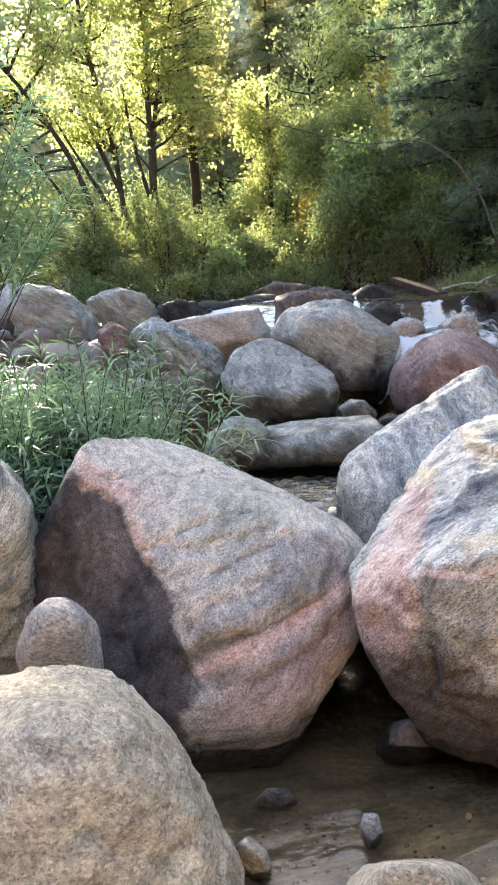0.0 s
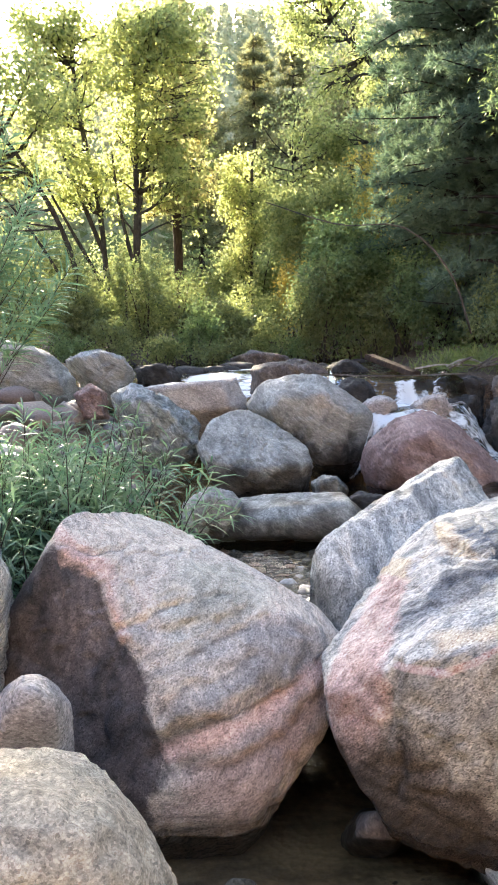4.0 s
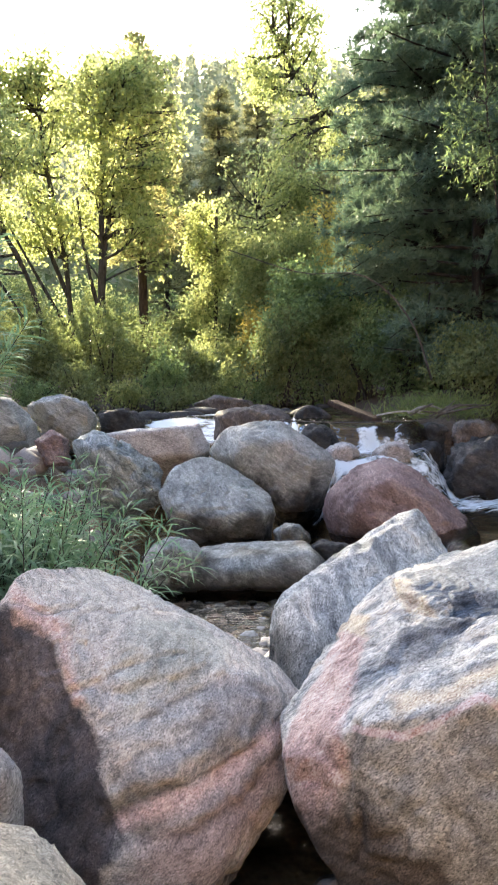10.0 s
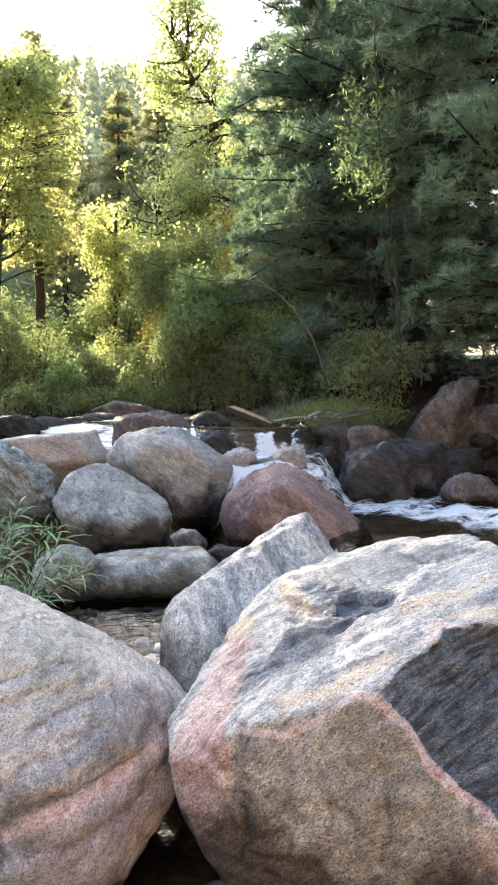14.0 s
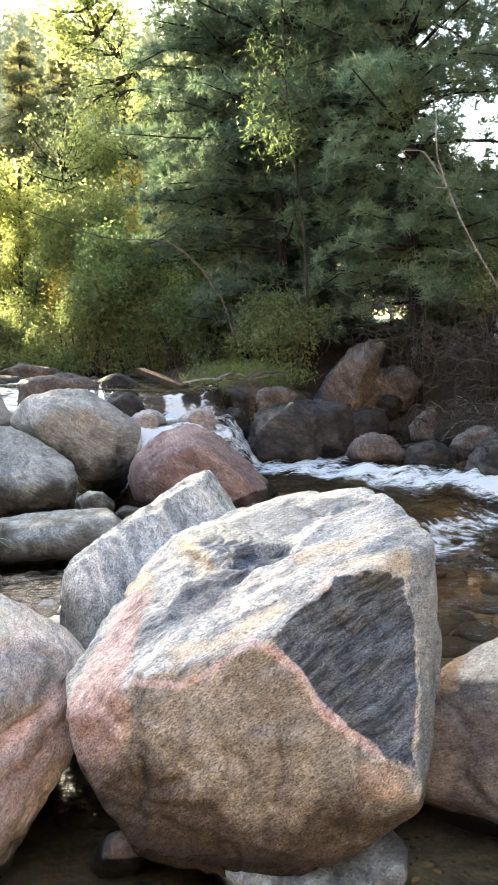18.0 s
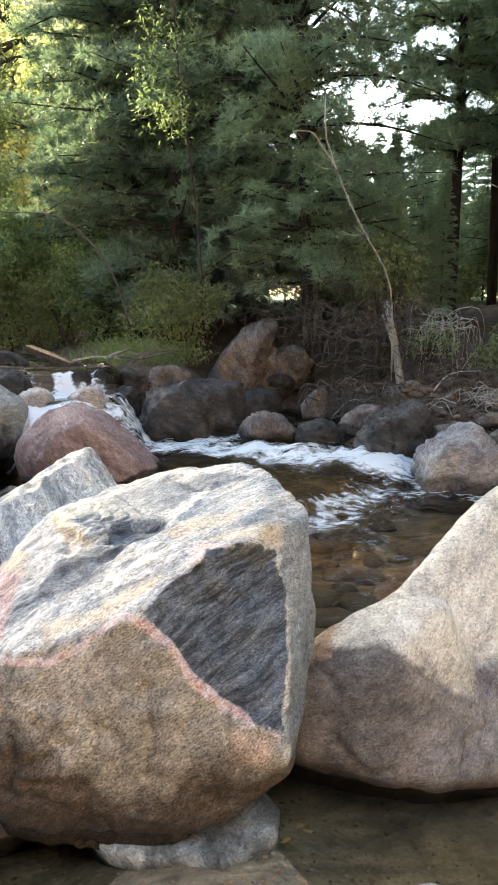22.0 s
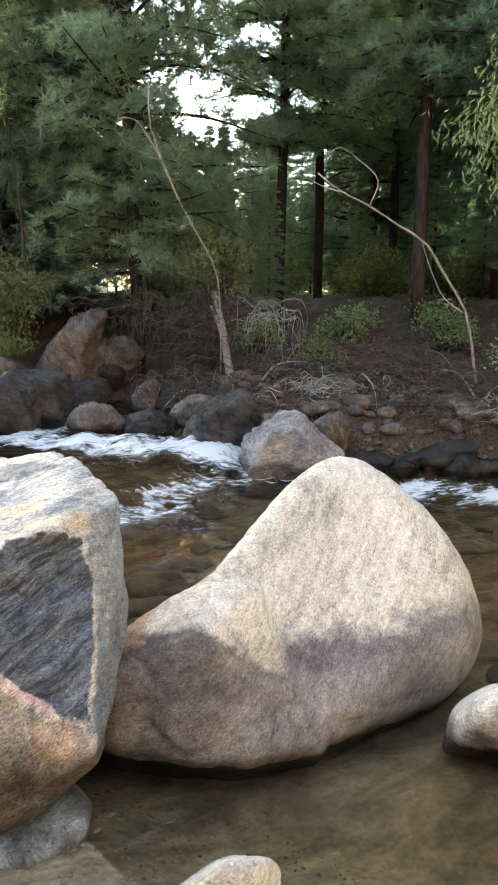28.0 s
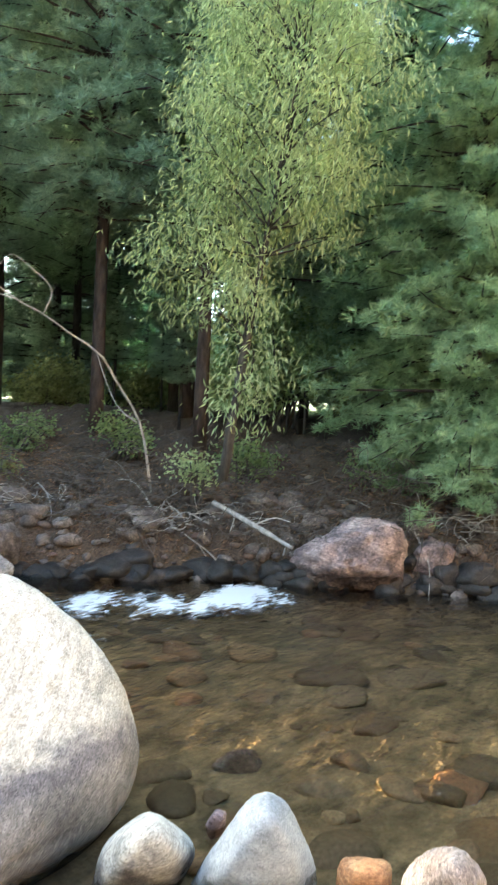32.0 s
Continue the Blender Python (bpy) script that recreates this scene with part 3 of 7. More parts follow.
def boulder(name, label, mat, at, *facet_groups, p=18, level=5, relief=0.02, seed=1, zones=None, veins=None, seams=None, stain_or_shade_z=None, damp_z=None, strata=None, group="", carves=(), melt=0, swell=1.0, rim=0.08):
    dirs, faces = ball(level)
    radius, (w, n) = stone_shape(dirs, facet_groups, p)
    radius = radius * swell
    if melt:
        radius = melted(radius, faces, melt)
    wander = dirs + 0.022 * np.stack([fbm(dirs * 4.5 + 11 * k, 4, seed + 90 + k) for k in range(3)], 1)
    wander /= np.linalg.norm(wander, axis=1)[:, None]
    at = np.array(at, float)
    v = dirs * radius[:, None]
    size = radius.mean()
    nrm = v / np.linalg.norm(v, axis=1)[:, None]
    bumps = fbm(v / size * 1.4 + seed * 7.1, 3, seed) * relief * 1.1 + fbm(v / size * 5 + seed * 3.3, 4, seed + 9) * relief * 0.42
    pits = np.abs(fbm(v / size * 3.1 + seed * 1.7, 3, seed + 20))
    bumps -= smooth(0.10, 0.0, pits) * relief * 0.55
    cracks = np.abs(fbm(v / size * 1.25 + seed * 2.9, 4, seed + 60))
    bumps -= smooth(0.07, 0.0, cracks) * relief * 1.1
    ledges = fbm(v / size * 2.2 + seed * 4.3, 2, seed + 70) * 2.2
    bumps += (smooth(0.0, 0.8, ledges - np.floor(ledges)) - smooth(0.86, 1.0, ledges - np.floor(ledges))) * relief * 0.8
    if strata:
        axis, pitch, depth = aimed(strata[0], strata[1]), strata[2], strata[3]
        h = (v @ axis) / pitch + fbm(v / size * 1.5 + 5.5, 3, seed + 31) * 1.1
        saw = h - np.floor(h)
        bumps += (smooth(0.0, 0.75, saw) - smooth(0.8, 1.0, saw)) * depth * (0.5 + 0.5 * np.clip(fbm(v / size * 2 + 9.1, 2, seed + 40) + 0.4, 0, 1))
    v = v + nrm * (bumps * size / max(size, 0.35) if size > 0.35 else bumps * size / 0.35)[:, None]
    for depth, soft, q in carves:
        v = v - dirs * (smooth(0, 1, zone(wander, q, soft)) * depth)[:, None]
    wob = fbm(v / max(size, 0.2) * 2.4 + 3.7, 4, seed + 50)
    attrs = {}
    for key, shapes in (zones or {}).items():
        attrs[key] = np.max([zone(wander, q, rim) for q in shapes], 0)
    for key, (wide, q) in (veins or {}).items():
        attrs[key] = vein(dirs, q, wide)
    if seams:
        bent = dirs + 0.012 * np.stack([fbm(dirs * 7 + k, 3, seed + 80 + k) for k in range(3)], 1)
        attrs["seam"] = np.max([vein(bent, q, 0.013) for q in seams], 0)
        v = v - dirs * (smooth(0.0, 1.0, np.max([vein(bent, q, 0.024) for q in seams], 0)) * 0.014 * min(1.0, size / 0.4))[:, None]
    # Darker towards the bottom: stained bases, and painted underside shade on grey stones.
    if stain_or_shade_z is not None:
        attrs["stain"] = smooth(stain_or_shade_z + 0.16, stain_or_shade_z - 0.12, v[:, 2] + at[2] + 0.09 * wob)
    if damp_z is not None:
        attrs["damp"] = smooth(damp_z + 0.05, damp_z - 0.03, v[:, 2] + at[2] + 0.03 * wob)
    return thing(name, mesh_of(name, v, faces, mat, attrs=attrs), at, label, "rock", group)


def along(points, n):
    """n points on a smooth line through the given ones."""
    p = np.array(points, float)
    s = np.concatenate([[0], np.cumsum(np.linalg.norm(np.diff(p, axis=0), axis=1))])
    t = np.linspace(0, s[-1], n)
    if len(p) < 3:
        return np.stack([np.interp(t, s, p[:, i]) for i in range(3)], 1)
    tan = np.gradient(p, s, axis=0)
    k = np.clip(np.searchsorted(s, t, "right") - 1, 0, len(p) - 2)
    h = (s[k + 1] - s[k])[:, None]
    u = ((t - s[k])[:, None]) / h
    return (2 * u**3 - 3 * u**2 + 1) * p[k] + (u**3 - 2 * u**2 + u) * h * tan[k] + (-2 * u**3 + 3 * u**2) * p[k + 1] + (u**3 - u**2) * h * tan[k + 1]


def tube(line, r0, r1, sides=7, rough=0.0, seed=0):
    """Verts and faces of a tapered, closed tube along a line."""
    line = np.asarray(line, float)
    n = len(line)
    tan = np.gradient(line, axis=0)
    tan /= np.linalg.norm(tan, axis=1)[:, None] + 1e-9
    side = np.cross(tan, np.where(np.abs(tan[:, 2:]) < 0.9, [[0, 0, 1.0]], [[1.0, 0, 0]]))
    side /= np.linalg.norm(side, axis=1)[:, None] + 1e-9
    up = np.cross(side, tan)
    a = np.linspace(0, 2 * np.pi, sides, endpoint=False)
    r = np.linspace(r0, r1, n)[:, None, None]
    ring = line[:, None] + r * (np.cos(a)[None, :, None] * side[:, None] + np.sin(a)[None, :, None] * up[:, None])
    if rough:
        q = ring.reshape(-1, 3)
        q = q + (q - np.repeat(line, sides, 0)) * (rough * fbm(q * 6 + seed, 3, seed))[:, None]
        ring = q.reshape(ring.shape)
    v = np.concatenate([ring.reshape(-1, 3), line[:1], line[-1:]])
    i, j = np.meshgrid(np.arange(n - 1), np.arange(sides), indexing="ij")
    k = (j + 1) % sides
    quads = np.stack([i * sides + j, i * sides + k, (i + 1) * sides + k, (i + 1) * sides + j], -1).reshape(-1, 4)
    e = np.arange(sides)
    caps = np.concatenate([np.stack([np.full(sides, n * sides), (e + 1) % sides, e], 1), np.stack([np.full(sides, n * sides + 1), (n - 1) * sides + e, (n - 1) * sides + (e + 1) % sides], 1)])
    return v, quads, caps


def tubes(list_of):
    vs, qs, cs, at = [], [], [], 0
    for v, q, c in list_of:
        vs.append(v), qs.append(q + at), cs.append(c + at)
        at += len(v)
    return np.concatenate(vs), [np.concatenate(qs), np.concatenate(cs)]


def leaves(at, way, face, length, width, fold=0.25):
    """Kite-shaped, slightly folded leaves: base points, the way they point, the way they face."""
    way = way / (np.linalg.norm(way, axis=1)[:, None] + 1e-9)
    side = np.cross(way, face)
    side /= np.linalg.norm(side, axis=1)[:, None] + 1e-9
    nrm = np.cross(side, way)
    length, width = np.broadcast_to(length, len(at))[:, None], np.broadcast_to(width, len(at))[:, None]
    mid = at + way * length * 0.42
    v = np.stack([at, mid + side * width * 0.5 + nrm * width * fold, at + way * length - nrm * length * 0.08, mid - side * width * 0.5 + nrm * width * fold], 1).reshape(-1, 3)
    return v, (np.arange(len(at))[:, None] * 4 + [0, 1, 2, 3])


def blades(at, way, face, length, width, droop=0.25):
    """Long narrow leaves with a bend: three segments each."""
    way = way / (np.linalg.norm(way, axis=1)[:, None] + 1e-9)
    side = np.cross(way, face)
    side /= np.linalg.norm(side, axis=1)[:, None] + 1e-9
    length, width = np.broadcast_to(length, len(at))[:, None], np.broadcast_to(width, len(at))[:, None]
    drop = np.array([[0, 0, -1.0]])
    a = at + way * length * 0.35 + drop * length * droop * 0.12
    b = at + way * length * 0.72 + drop * length * droop * 0.5
    c = at + way * length + drop * length * droop
    v = np.stack([at, a - side * width * 0.5, a + side * width * 0.5, b - side * width * 0.4, b + side * width * 0.4, c], 1).reshape(-1, 3)
    k = np.arange(len(at))[:, None] * 6
    return v, [np.concatenate([k + [0, 2, 1], k + [3, 4, 5]]), k + [1, 2, 4, 3]]


def randoms(seed):
    return np.random.RandomState(seed)


def sphere_points(rs, n):
    d = rs.normal(size=(n, 3))
    return d / np.linalg.norm(d, axis=1)[:, None]


# ---- the land: stream bed, banks, valley sides ----
BANK_EDGE = [(2.15, 40), (2.15, 8.0), (2.35, 7.4), (3.0, 7.4), (3.5, 7.9), (4.3, 8.25), (4.8, 7.9), (4.75, 7.1), (4.6, 6.2), (4.95, 5.1), (5.65, 4.3), (6.3, 3.6), (6.75, 2.6), (7.5, 0.5), (8.8, -4), (11, -16), (16, -80)]
SHORE = [(-40, 1.0), (-3.0, 1.6), (-1.3, 1.7), (-0.7, 1.3), (-0.35, 1.2), (-0.1, 1.25), (0.2, 1.42), (0.45, 1.48), (0.66, 1.36), (0.72, 1.0), (0.95, 0.55), (1.6, -0.3), (2.4, -2.0), (3.5, -8), (6, -80)]


def side_of(x, y, line):
    """Distance to a line, positive to the right of its course."""
    x, y = np.ravel(x).astype(float), np.ravel(y).astype(float)
    best, sign = np.full(x.shape, 1e9), np.ones(x.shape)
    for (ax, ay), (bx, by) in zip(line[:-1], line[1:]):
        dx, dy = bx - ax, by - ay
        t = np.clip(((x - ax) * dx + (y - ay) * dy) / (dx * dx + dy * dy), 0, 1)
        px, py = x - ax - t * dx, y - ay - t * dy
        d = np.hypot(px, py)
        s = np.where(dx * (y - ay) - dy * (x - ax) < 0, 1.0, -1.0)
        near = d < best - 1e-9
        best, sign = np.where(near, d, best), np.where(near, s, sign)
    return best * sign


def lip(x):
    return np.interp(x, [-3, 0.85, 1.12, 1.25, 2.1, 2.45, 3.4], [10.0, 9.9, 7.35, 7.12, 7.12, 7.5, 8.2])


def water_level(x, y):
    x, y = np.asarray(x, float), np.asarray(y, float)
    s = 0.8 * y - 0.35 * x
    low = 0.10 * smooth(2.2, 3.0, y) * (1 - smooth(1.2, 1.7, x)) + 0.07 * smooth(1.2, 2.1, s) * smooth(1.2, 1.7, x)
    mid = low + (0.28 - low) * smooth(2.15, 2.75, s) * smooth(1.2, 1.7, x)
    shelf = smooth(2.46, 2.12, x + 0.35 * (6.9 - y)) * smooth(6.05, 6.5, y) * smooth(1.0, 1.2, x)
    z = mid + (0.68 - mid) * shelf
    back = (0.9 - 0.62 * smooth(0.1, 2.2, lip(x) - y)) * smooth(1.15, 1.0, x)
    z = np.where(x < 1.15, np.maximum(z, back * smooth(7.0, 8.2, y)), z)
    fall = smooth(-0.10, 0.05, y - lip(x)) * smooth(2.5, 2.3, x)
    return z + (0.9 - z) * fall


def ground_z(x, y):
    shape = np.shape(x)
    x, y = np.ravel(x).astype(float), np.ravel(y).astype(float)
    n1, n2 = flat_noise(x, y, 0.55, 3, 3), flat_noise(x, y, 2.6, 3, 5)
    bed = water_level(x, y) - 0.17 - 0.05 * n1 + 0.025 * n2
    bed -= 0.14 * smooth(2.6, 4.0, x) * smooth(4.0, 2.0, y)
    near = side_of(x, y, SHORE)
    shore = -0.10 + 0.15 * smooth(-0.45, 0.3, near) + 0.12 * smooth(0.5, 3.0, near) + 0.012 * n2
    d = side_of(x, y, BANK_EDGE)
    d = -d
    n3 = flat_noise(x, y, 6.5, 3, 6)
    up = np.interp(d, [-1, -0.25, 0.0, 0.25, 0.6, 2.0, 3.5, 6, 20, 60, 140, 400], [-0.5, -0.15, 0.05, 0.42, 0.62, 1.12, 1.5, 1.7, 2.2, 3, 5, 8])
    up = up + (0.05 * n1 + 0.07 * n2 + 0.05 * n3) * smooth(0.0, 0.8, d)
    shelf = 0.74 + 0.30 * np.clip(d, 0, 3) + 0.05 * n2
    up = np.where((d > 0) & (y > 7.2), np.maximum(up, shelf * smooth(4.2, 3.4, x) * smooth(0.0, 0.12, d)), up)
    left = np.interp(-x - 1.0 - 0.12 * (y - 4), [-1.5, -0.6, 0, 0.8, 3, 8, 30, 80], [-1.6, -0.65, -0.25, 0.0, 0.35, 1.2, 6, 22]) + 0.11 * np.clip(y - 2, 0, 9) + 0.22 * smooth(3.5, 5.5, y) + 0.06 * n1 + 0.05 * n2
    left = left - 2.0 * smooth(2.6, 1.2, y) * smooth(-6, -1, x)
    far = np.interp(y + 0.25 * n1, [11.6, 12.4, 14, 18, 30, 55, 90, 130], [-0.5, 0.95, 1.25, 1.5, 2.5, 11, 30, 46])
    far = far - smooth(-2, -22, x) * smooth(35, 80, y) * 14
    far = far - np.clip(far - 2.2, 0, None) * smooth(0.28, 0.62, x / np.maximum(y, 1.0))
    # Unseen slopes behind and to the left, added to block low sky light.
    behind = np.interp(-y - 0.15 * x + 1.5 * n1, [4, 7, 30, 60], [-9, 0.4, 24, 34])
    flank = np.interp(-x - 5.5 + 0.8 * n1, [0, 1, 14, 40], [-9, 1.0, 14, 26]) * smooth(15, 10, y) - 9 * smooth(10, 15, y)
    z = np.maximum.reduce([bed, shore, behind, flank, np.where(d > -1.2, up, -9), left, far])
    return z.reshape(shape)


def spread(lo, hi, step, far_lo, far_hi, grow=1.22):
    """Grid lines: even between lo and hi, then wider and wider."""
    mid = list(np.arange(lo, hi + 1e-6, step))
    a, s = [lo], step
    while a[-1] > far_lo:
        s *= grow
        a.append(a[-1] - s)
    b, s = [hi], step
    while b[-1] < far_hi:
        s *= grow
        b.append(b[-1] + s)
    return np.array(a[:0:-1] + mid + b[1:])


def sheet(xs, ys, height):
    X, Y = np.meshgrid(xs, ys)
    Zs = height(X, Y)
    v = np.stack([X.ravel(), Y.ravel(), Zs.ravel()], 1)
    nx, ny = len(xs), len(ys)
    i, j = np.meshgrid(np.arange(nx - 1), np.arange(ny - 1))
    k = (j * nx + i).ravel()
    return v, np.stack([k, k + 1, k + nx + 1, k + nx], 1)


gv, gf = sheet(spread(-4.0, 9.0, 0.07, -900, 900), spread(-2.0, 13.0, 0.07, -900, 900), ground_z)
bank_d = -side_of(gv[:, 0], gv[:, 1], BANK_EDGE)
above = gv[:, 2] - water_level(gv[:, 0], gv[:, 1])
near_d = side_of(gv[:, 0], gv[:, 1], SHORE)
is_bank = smooth(-0.35, 0.0, bank_d + 0.1 * flat_noise(gv[:, 0], gv[:, 1], 2.0, 3, 8))
is_bank = np.maximum(is_bank, smooth(12.0, 12.6, gv[:, 1]))
is_bank = np.maximum(is_bank, smooth(0.15, 0.5, above) * (near_d < 0) * (gv[:, 0] < 0))
# Litter colour on unseen ground further back, to lessen bounced light.
is_bank = np.maximum(is_bank, smooth(5.0, 9.0, near_d))
meadow = np.maximum(smooth(5.0, 8.0, bank_d), smooth(14, 19, gv[:, 1]))
thing("ground", mesh_of("ground", gv, gf, GROUND, attrs={"bank": is_bank, "meadow": meadow}), label="sandy stream bed and brown littered banks rising to a grassy valley", category="ground", kind="structure")


def water_height(x, y):
    z = water_level(x, y)
    s = 0.8 * y - 0.35 * x
    lively = smooth(2.0, 2.6, s) * smooth(1.3, 1.8, x) + smooth(1.1, 2.2, s) * smooth(1.6, 2.4, x) * 0.6
    a = flat_noise(0.8 * x + 0.5 * y, 1.9 * (y - 0.45 * x), 2.2, 4, 21)
    e = 0.05
    tilt = np.hypot(water_level(x + e, y) - water_level(x - e, y), water_level(x, y + e) - water_level(x, y - e)) / (2 * e)
    churn = 0.05 * smooth(0.2, 0.9, tilt) * flat_noise(2.4 * x, 2.4 * y, 2.6, 3, 23)
    return z + churn + 0.034 * a * lively + 0.004 * flat_noise(x, y, 6.0, 2, 22)


wv, wf = sheet(spread(-1.6, 6.5, 0.045, -9, 12, 1.3), spread(0.5, 10.4, 0.045, -16, 13.5, 1.3), water_height)
wx, wy = wv[:, 0], wv[:, 1]
ws = 0.8 * wy - 0.35 * wx
eps = 0.04
steep = np.hypot(water_level(wx + eps, wy) - water_level(wx - eps, wy), water_level(wx, wy + eps) - water_level(wx, wy - eps)) / (2 * eps)
streaks = flat_noise(0.8 * wx + 0.5 * wy, 2.6 * (wy - 0.45 * wx), 1.3, 4, 31)
bed_gap = wv[:, 2] - ground_z(wx, wy)
spill = 0.98 * smooth(1.12, 1.2, wx) * smooth(1.82, 1.74, wx) + 0.95 * smooth(1.9, 1.94, wx) * smooth(2.06, 2.02, wx)
spill = spill * np.clip(0.85 + 0.5 * flat_noise(wx * 6.0, wx * 0.0, 3.0, 2, 34), 0.2, 1.4)
foam = smooth(0.28, 0.75, steep) * (0.6 + 0.45 * flat_noise(wx * 3.0 + wy * 1.5, wy * 3.0, 2.4, 3, 33)) * np.where((wx > 1.1) & (wy > 6.95), spill, 1.0)
shelf_f = smooth(2.5, 2.15, wx + 0.35 * (6.9 - wy)) * smooth(6.0, 6.4, wy) * smooth(7.2, 7.0, wy) * smooth(1.0, 1.2, wx)
foam = np.maximum(foam, (0.5 + 0.42 * streaks) * shelf_f)
foot = np.exp(-(((wx - 2.75) / 0.55) ** 2 + ((wy - 6.3) / 0.4) ** 2))
def course(points, wide):
    """How near the water lies to a line of current."""
    q = np.min([np.hypot(wx - a - np.clip(((wx - a) * (c - a) + (wy - b) * (d - b)) / ((c - a) ** 2 + (d - b) ** 2), 0, 1) * (c - a), wy - b - np.clip(((wx - a) * (c - a) + (wy - b) * (d - b)) / ((c - a) ** 2 + (d - b) ** 2), 0, 1) * (d - b)) for (a, b), (c, d) in zip(points[:-1], points[1:])], 0)
    return np.exp(-((q / wide) ** 2))


run = course([(2.25, 6.45), (2.85, 5.75), (3.5, 5.1), (4.15, 4.55)], 0.46)
run2 = course([(4.15, 4.55), (4.5, 3.8), (5.1, 3.25), (5.9, 2.8)], 0.55)
riffle = np.exp(-(((ws - 2.3) / 0.2) ** 2)) * smooth(1.5, 2.0, wx) * smooth(6.0, 5.0, wx)
riffle2 = np.exp(-(((ws - 1.0) / 0.32) ** 2)) * smooth(3.0, 3.7, wx) * smooth(6.3, 5.2, wx)
chute = smooth(0.85, 0.4, np.abs(wx - 0.25)) * smooth(7.6, 8.6, wy) * smooth(10.4, 9.6, wy)
foam = np.maximum.reduce([foam, (0.75 + 0.25 * streaks) * foot, (0.84 + 0.34 * streaks) * run, (0.72 + 0.5 * streaks) * run2, (0.40 + 0.35 * streaks) * riffle, (0.25 + 0.35 * streaks) * riffle2, (0.50 + 0.6 * streaks) * chute])
flow = np.maximum.reduce([0.8 * smooth(0.2, 1.2, ws) * smooth(1.4, 2.0, wx), foam, 0.35 * smooth(2.5, 3.2, wy), 0.85 * smooth(6.6, 7.6, wy), 0.5 * smooth(2.2, 3.2, wx)])
thing("water", mesh_of("water", wv, wf, WATER, attrs={"foam": foam, "flow": flow, "depth": np.clip(bed_gap / 0.68, 0, 1)}), label="clear shallow mountain stream with white rapids and small falls", category="water", kind="structure")


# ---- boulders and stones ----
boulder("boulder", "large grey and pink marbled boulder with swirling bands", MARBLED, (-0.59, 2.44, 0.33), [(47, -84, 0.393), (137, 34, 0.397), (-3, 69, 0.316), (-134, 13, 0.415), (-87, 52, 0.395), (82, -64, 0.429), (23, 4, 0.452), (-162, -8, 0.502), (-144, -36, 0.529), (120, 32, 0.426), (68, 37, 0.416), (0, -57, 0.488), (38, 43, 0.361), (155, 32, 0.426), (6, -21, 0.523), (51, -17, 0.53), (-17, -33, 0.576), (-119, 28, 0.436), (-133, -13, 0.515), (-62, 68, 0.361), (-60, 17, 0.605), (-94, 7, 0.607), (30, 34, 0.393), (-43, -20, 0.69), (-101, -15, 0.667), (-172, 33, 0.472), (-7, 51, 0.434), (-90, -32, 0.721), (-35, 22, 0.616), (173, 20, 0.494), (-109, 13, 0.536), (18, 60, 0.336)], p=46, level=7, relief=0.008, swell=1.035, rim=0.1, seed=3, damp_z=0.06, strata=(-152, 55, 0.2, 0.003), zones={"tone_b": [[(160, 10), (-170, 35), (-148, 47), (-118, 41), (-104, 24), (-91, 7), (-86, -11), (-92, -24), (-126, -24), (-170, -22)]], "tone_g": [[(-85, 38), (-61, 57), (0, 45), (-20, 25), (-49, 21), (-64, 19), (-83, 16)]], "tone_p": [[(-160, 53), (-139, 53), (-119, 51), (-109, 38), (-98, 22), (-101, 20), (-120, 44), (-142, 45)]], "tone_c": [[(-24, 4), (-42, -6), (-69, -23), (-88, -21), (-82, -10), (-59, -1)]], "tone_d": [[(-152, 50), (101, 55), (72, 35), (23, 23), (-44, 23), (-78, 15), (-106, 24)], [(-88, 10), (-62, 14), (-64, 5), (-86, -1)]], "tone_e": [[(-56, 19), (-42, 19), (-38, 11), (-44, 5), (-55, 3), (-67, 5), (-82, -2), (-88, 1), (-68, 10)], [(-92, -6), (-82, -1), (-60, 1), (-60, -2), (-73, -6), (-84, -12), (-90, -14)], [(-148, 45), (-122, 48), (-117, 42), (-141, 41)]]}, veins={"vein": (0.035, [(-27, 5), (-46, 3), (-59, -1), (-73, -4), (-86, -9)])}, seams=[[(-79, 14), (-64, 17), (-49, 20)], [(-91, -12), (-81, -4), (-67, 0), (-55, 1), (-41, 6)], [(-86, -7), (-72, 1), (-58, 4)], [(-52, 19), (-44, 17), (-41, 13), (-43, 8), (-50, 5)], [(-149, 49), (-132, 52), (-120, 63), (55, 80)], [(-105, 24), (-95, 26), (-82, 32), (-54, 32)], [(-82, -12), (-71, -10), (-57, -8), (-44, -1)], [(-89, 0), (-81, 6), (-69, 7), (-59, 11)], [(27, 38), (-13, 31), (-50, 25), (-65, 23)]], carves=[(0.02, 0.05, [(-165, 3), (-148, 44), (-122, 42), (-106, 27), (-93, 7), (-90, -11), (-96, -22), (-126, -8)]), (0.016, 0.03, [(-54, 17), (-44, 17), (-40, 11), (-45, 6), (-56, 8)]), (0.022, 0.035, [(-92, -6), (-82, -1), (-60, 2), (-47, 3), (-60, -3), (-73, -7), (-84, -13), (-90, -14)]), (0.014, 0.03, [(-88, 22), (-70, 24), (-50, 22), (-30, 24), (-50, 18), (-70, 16)])])
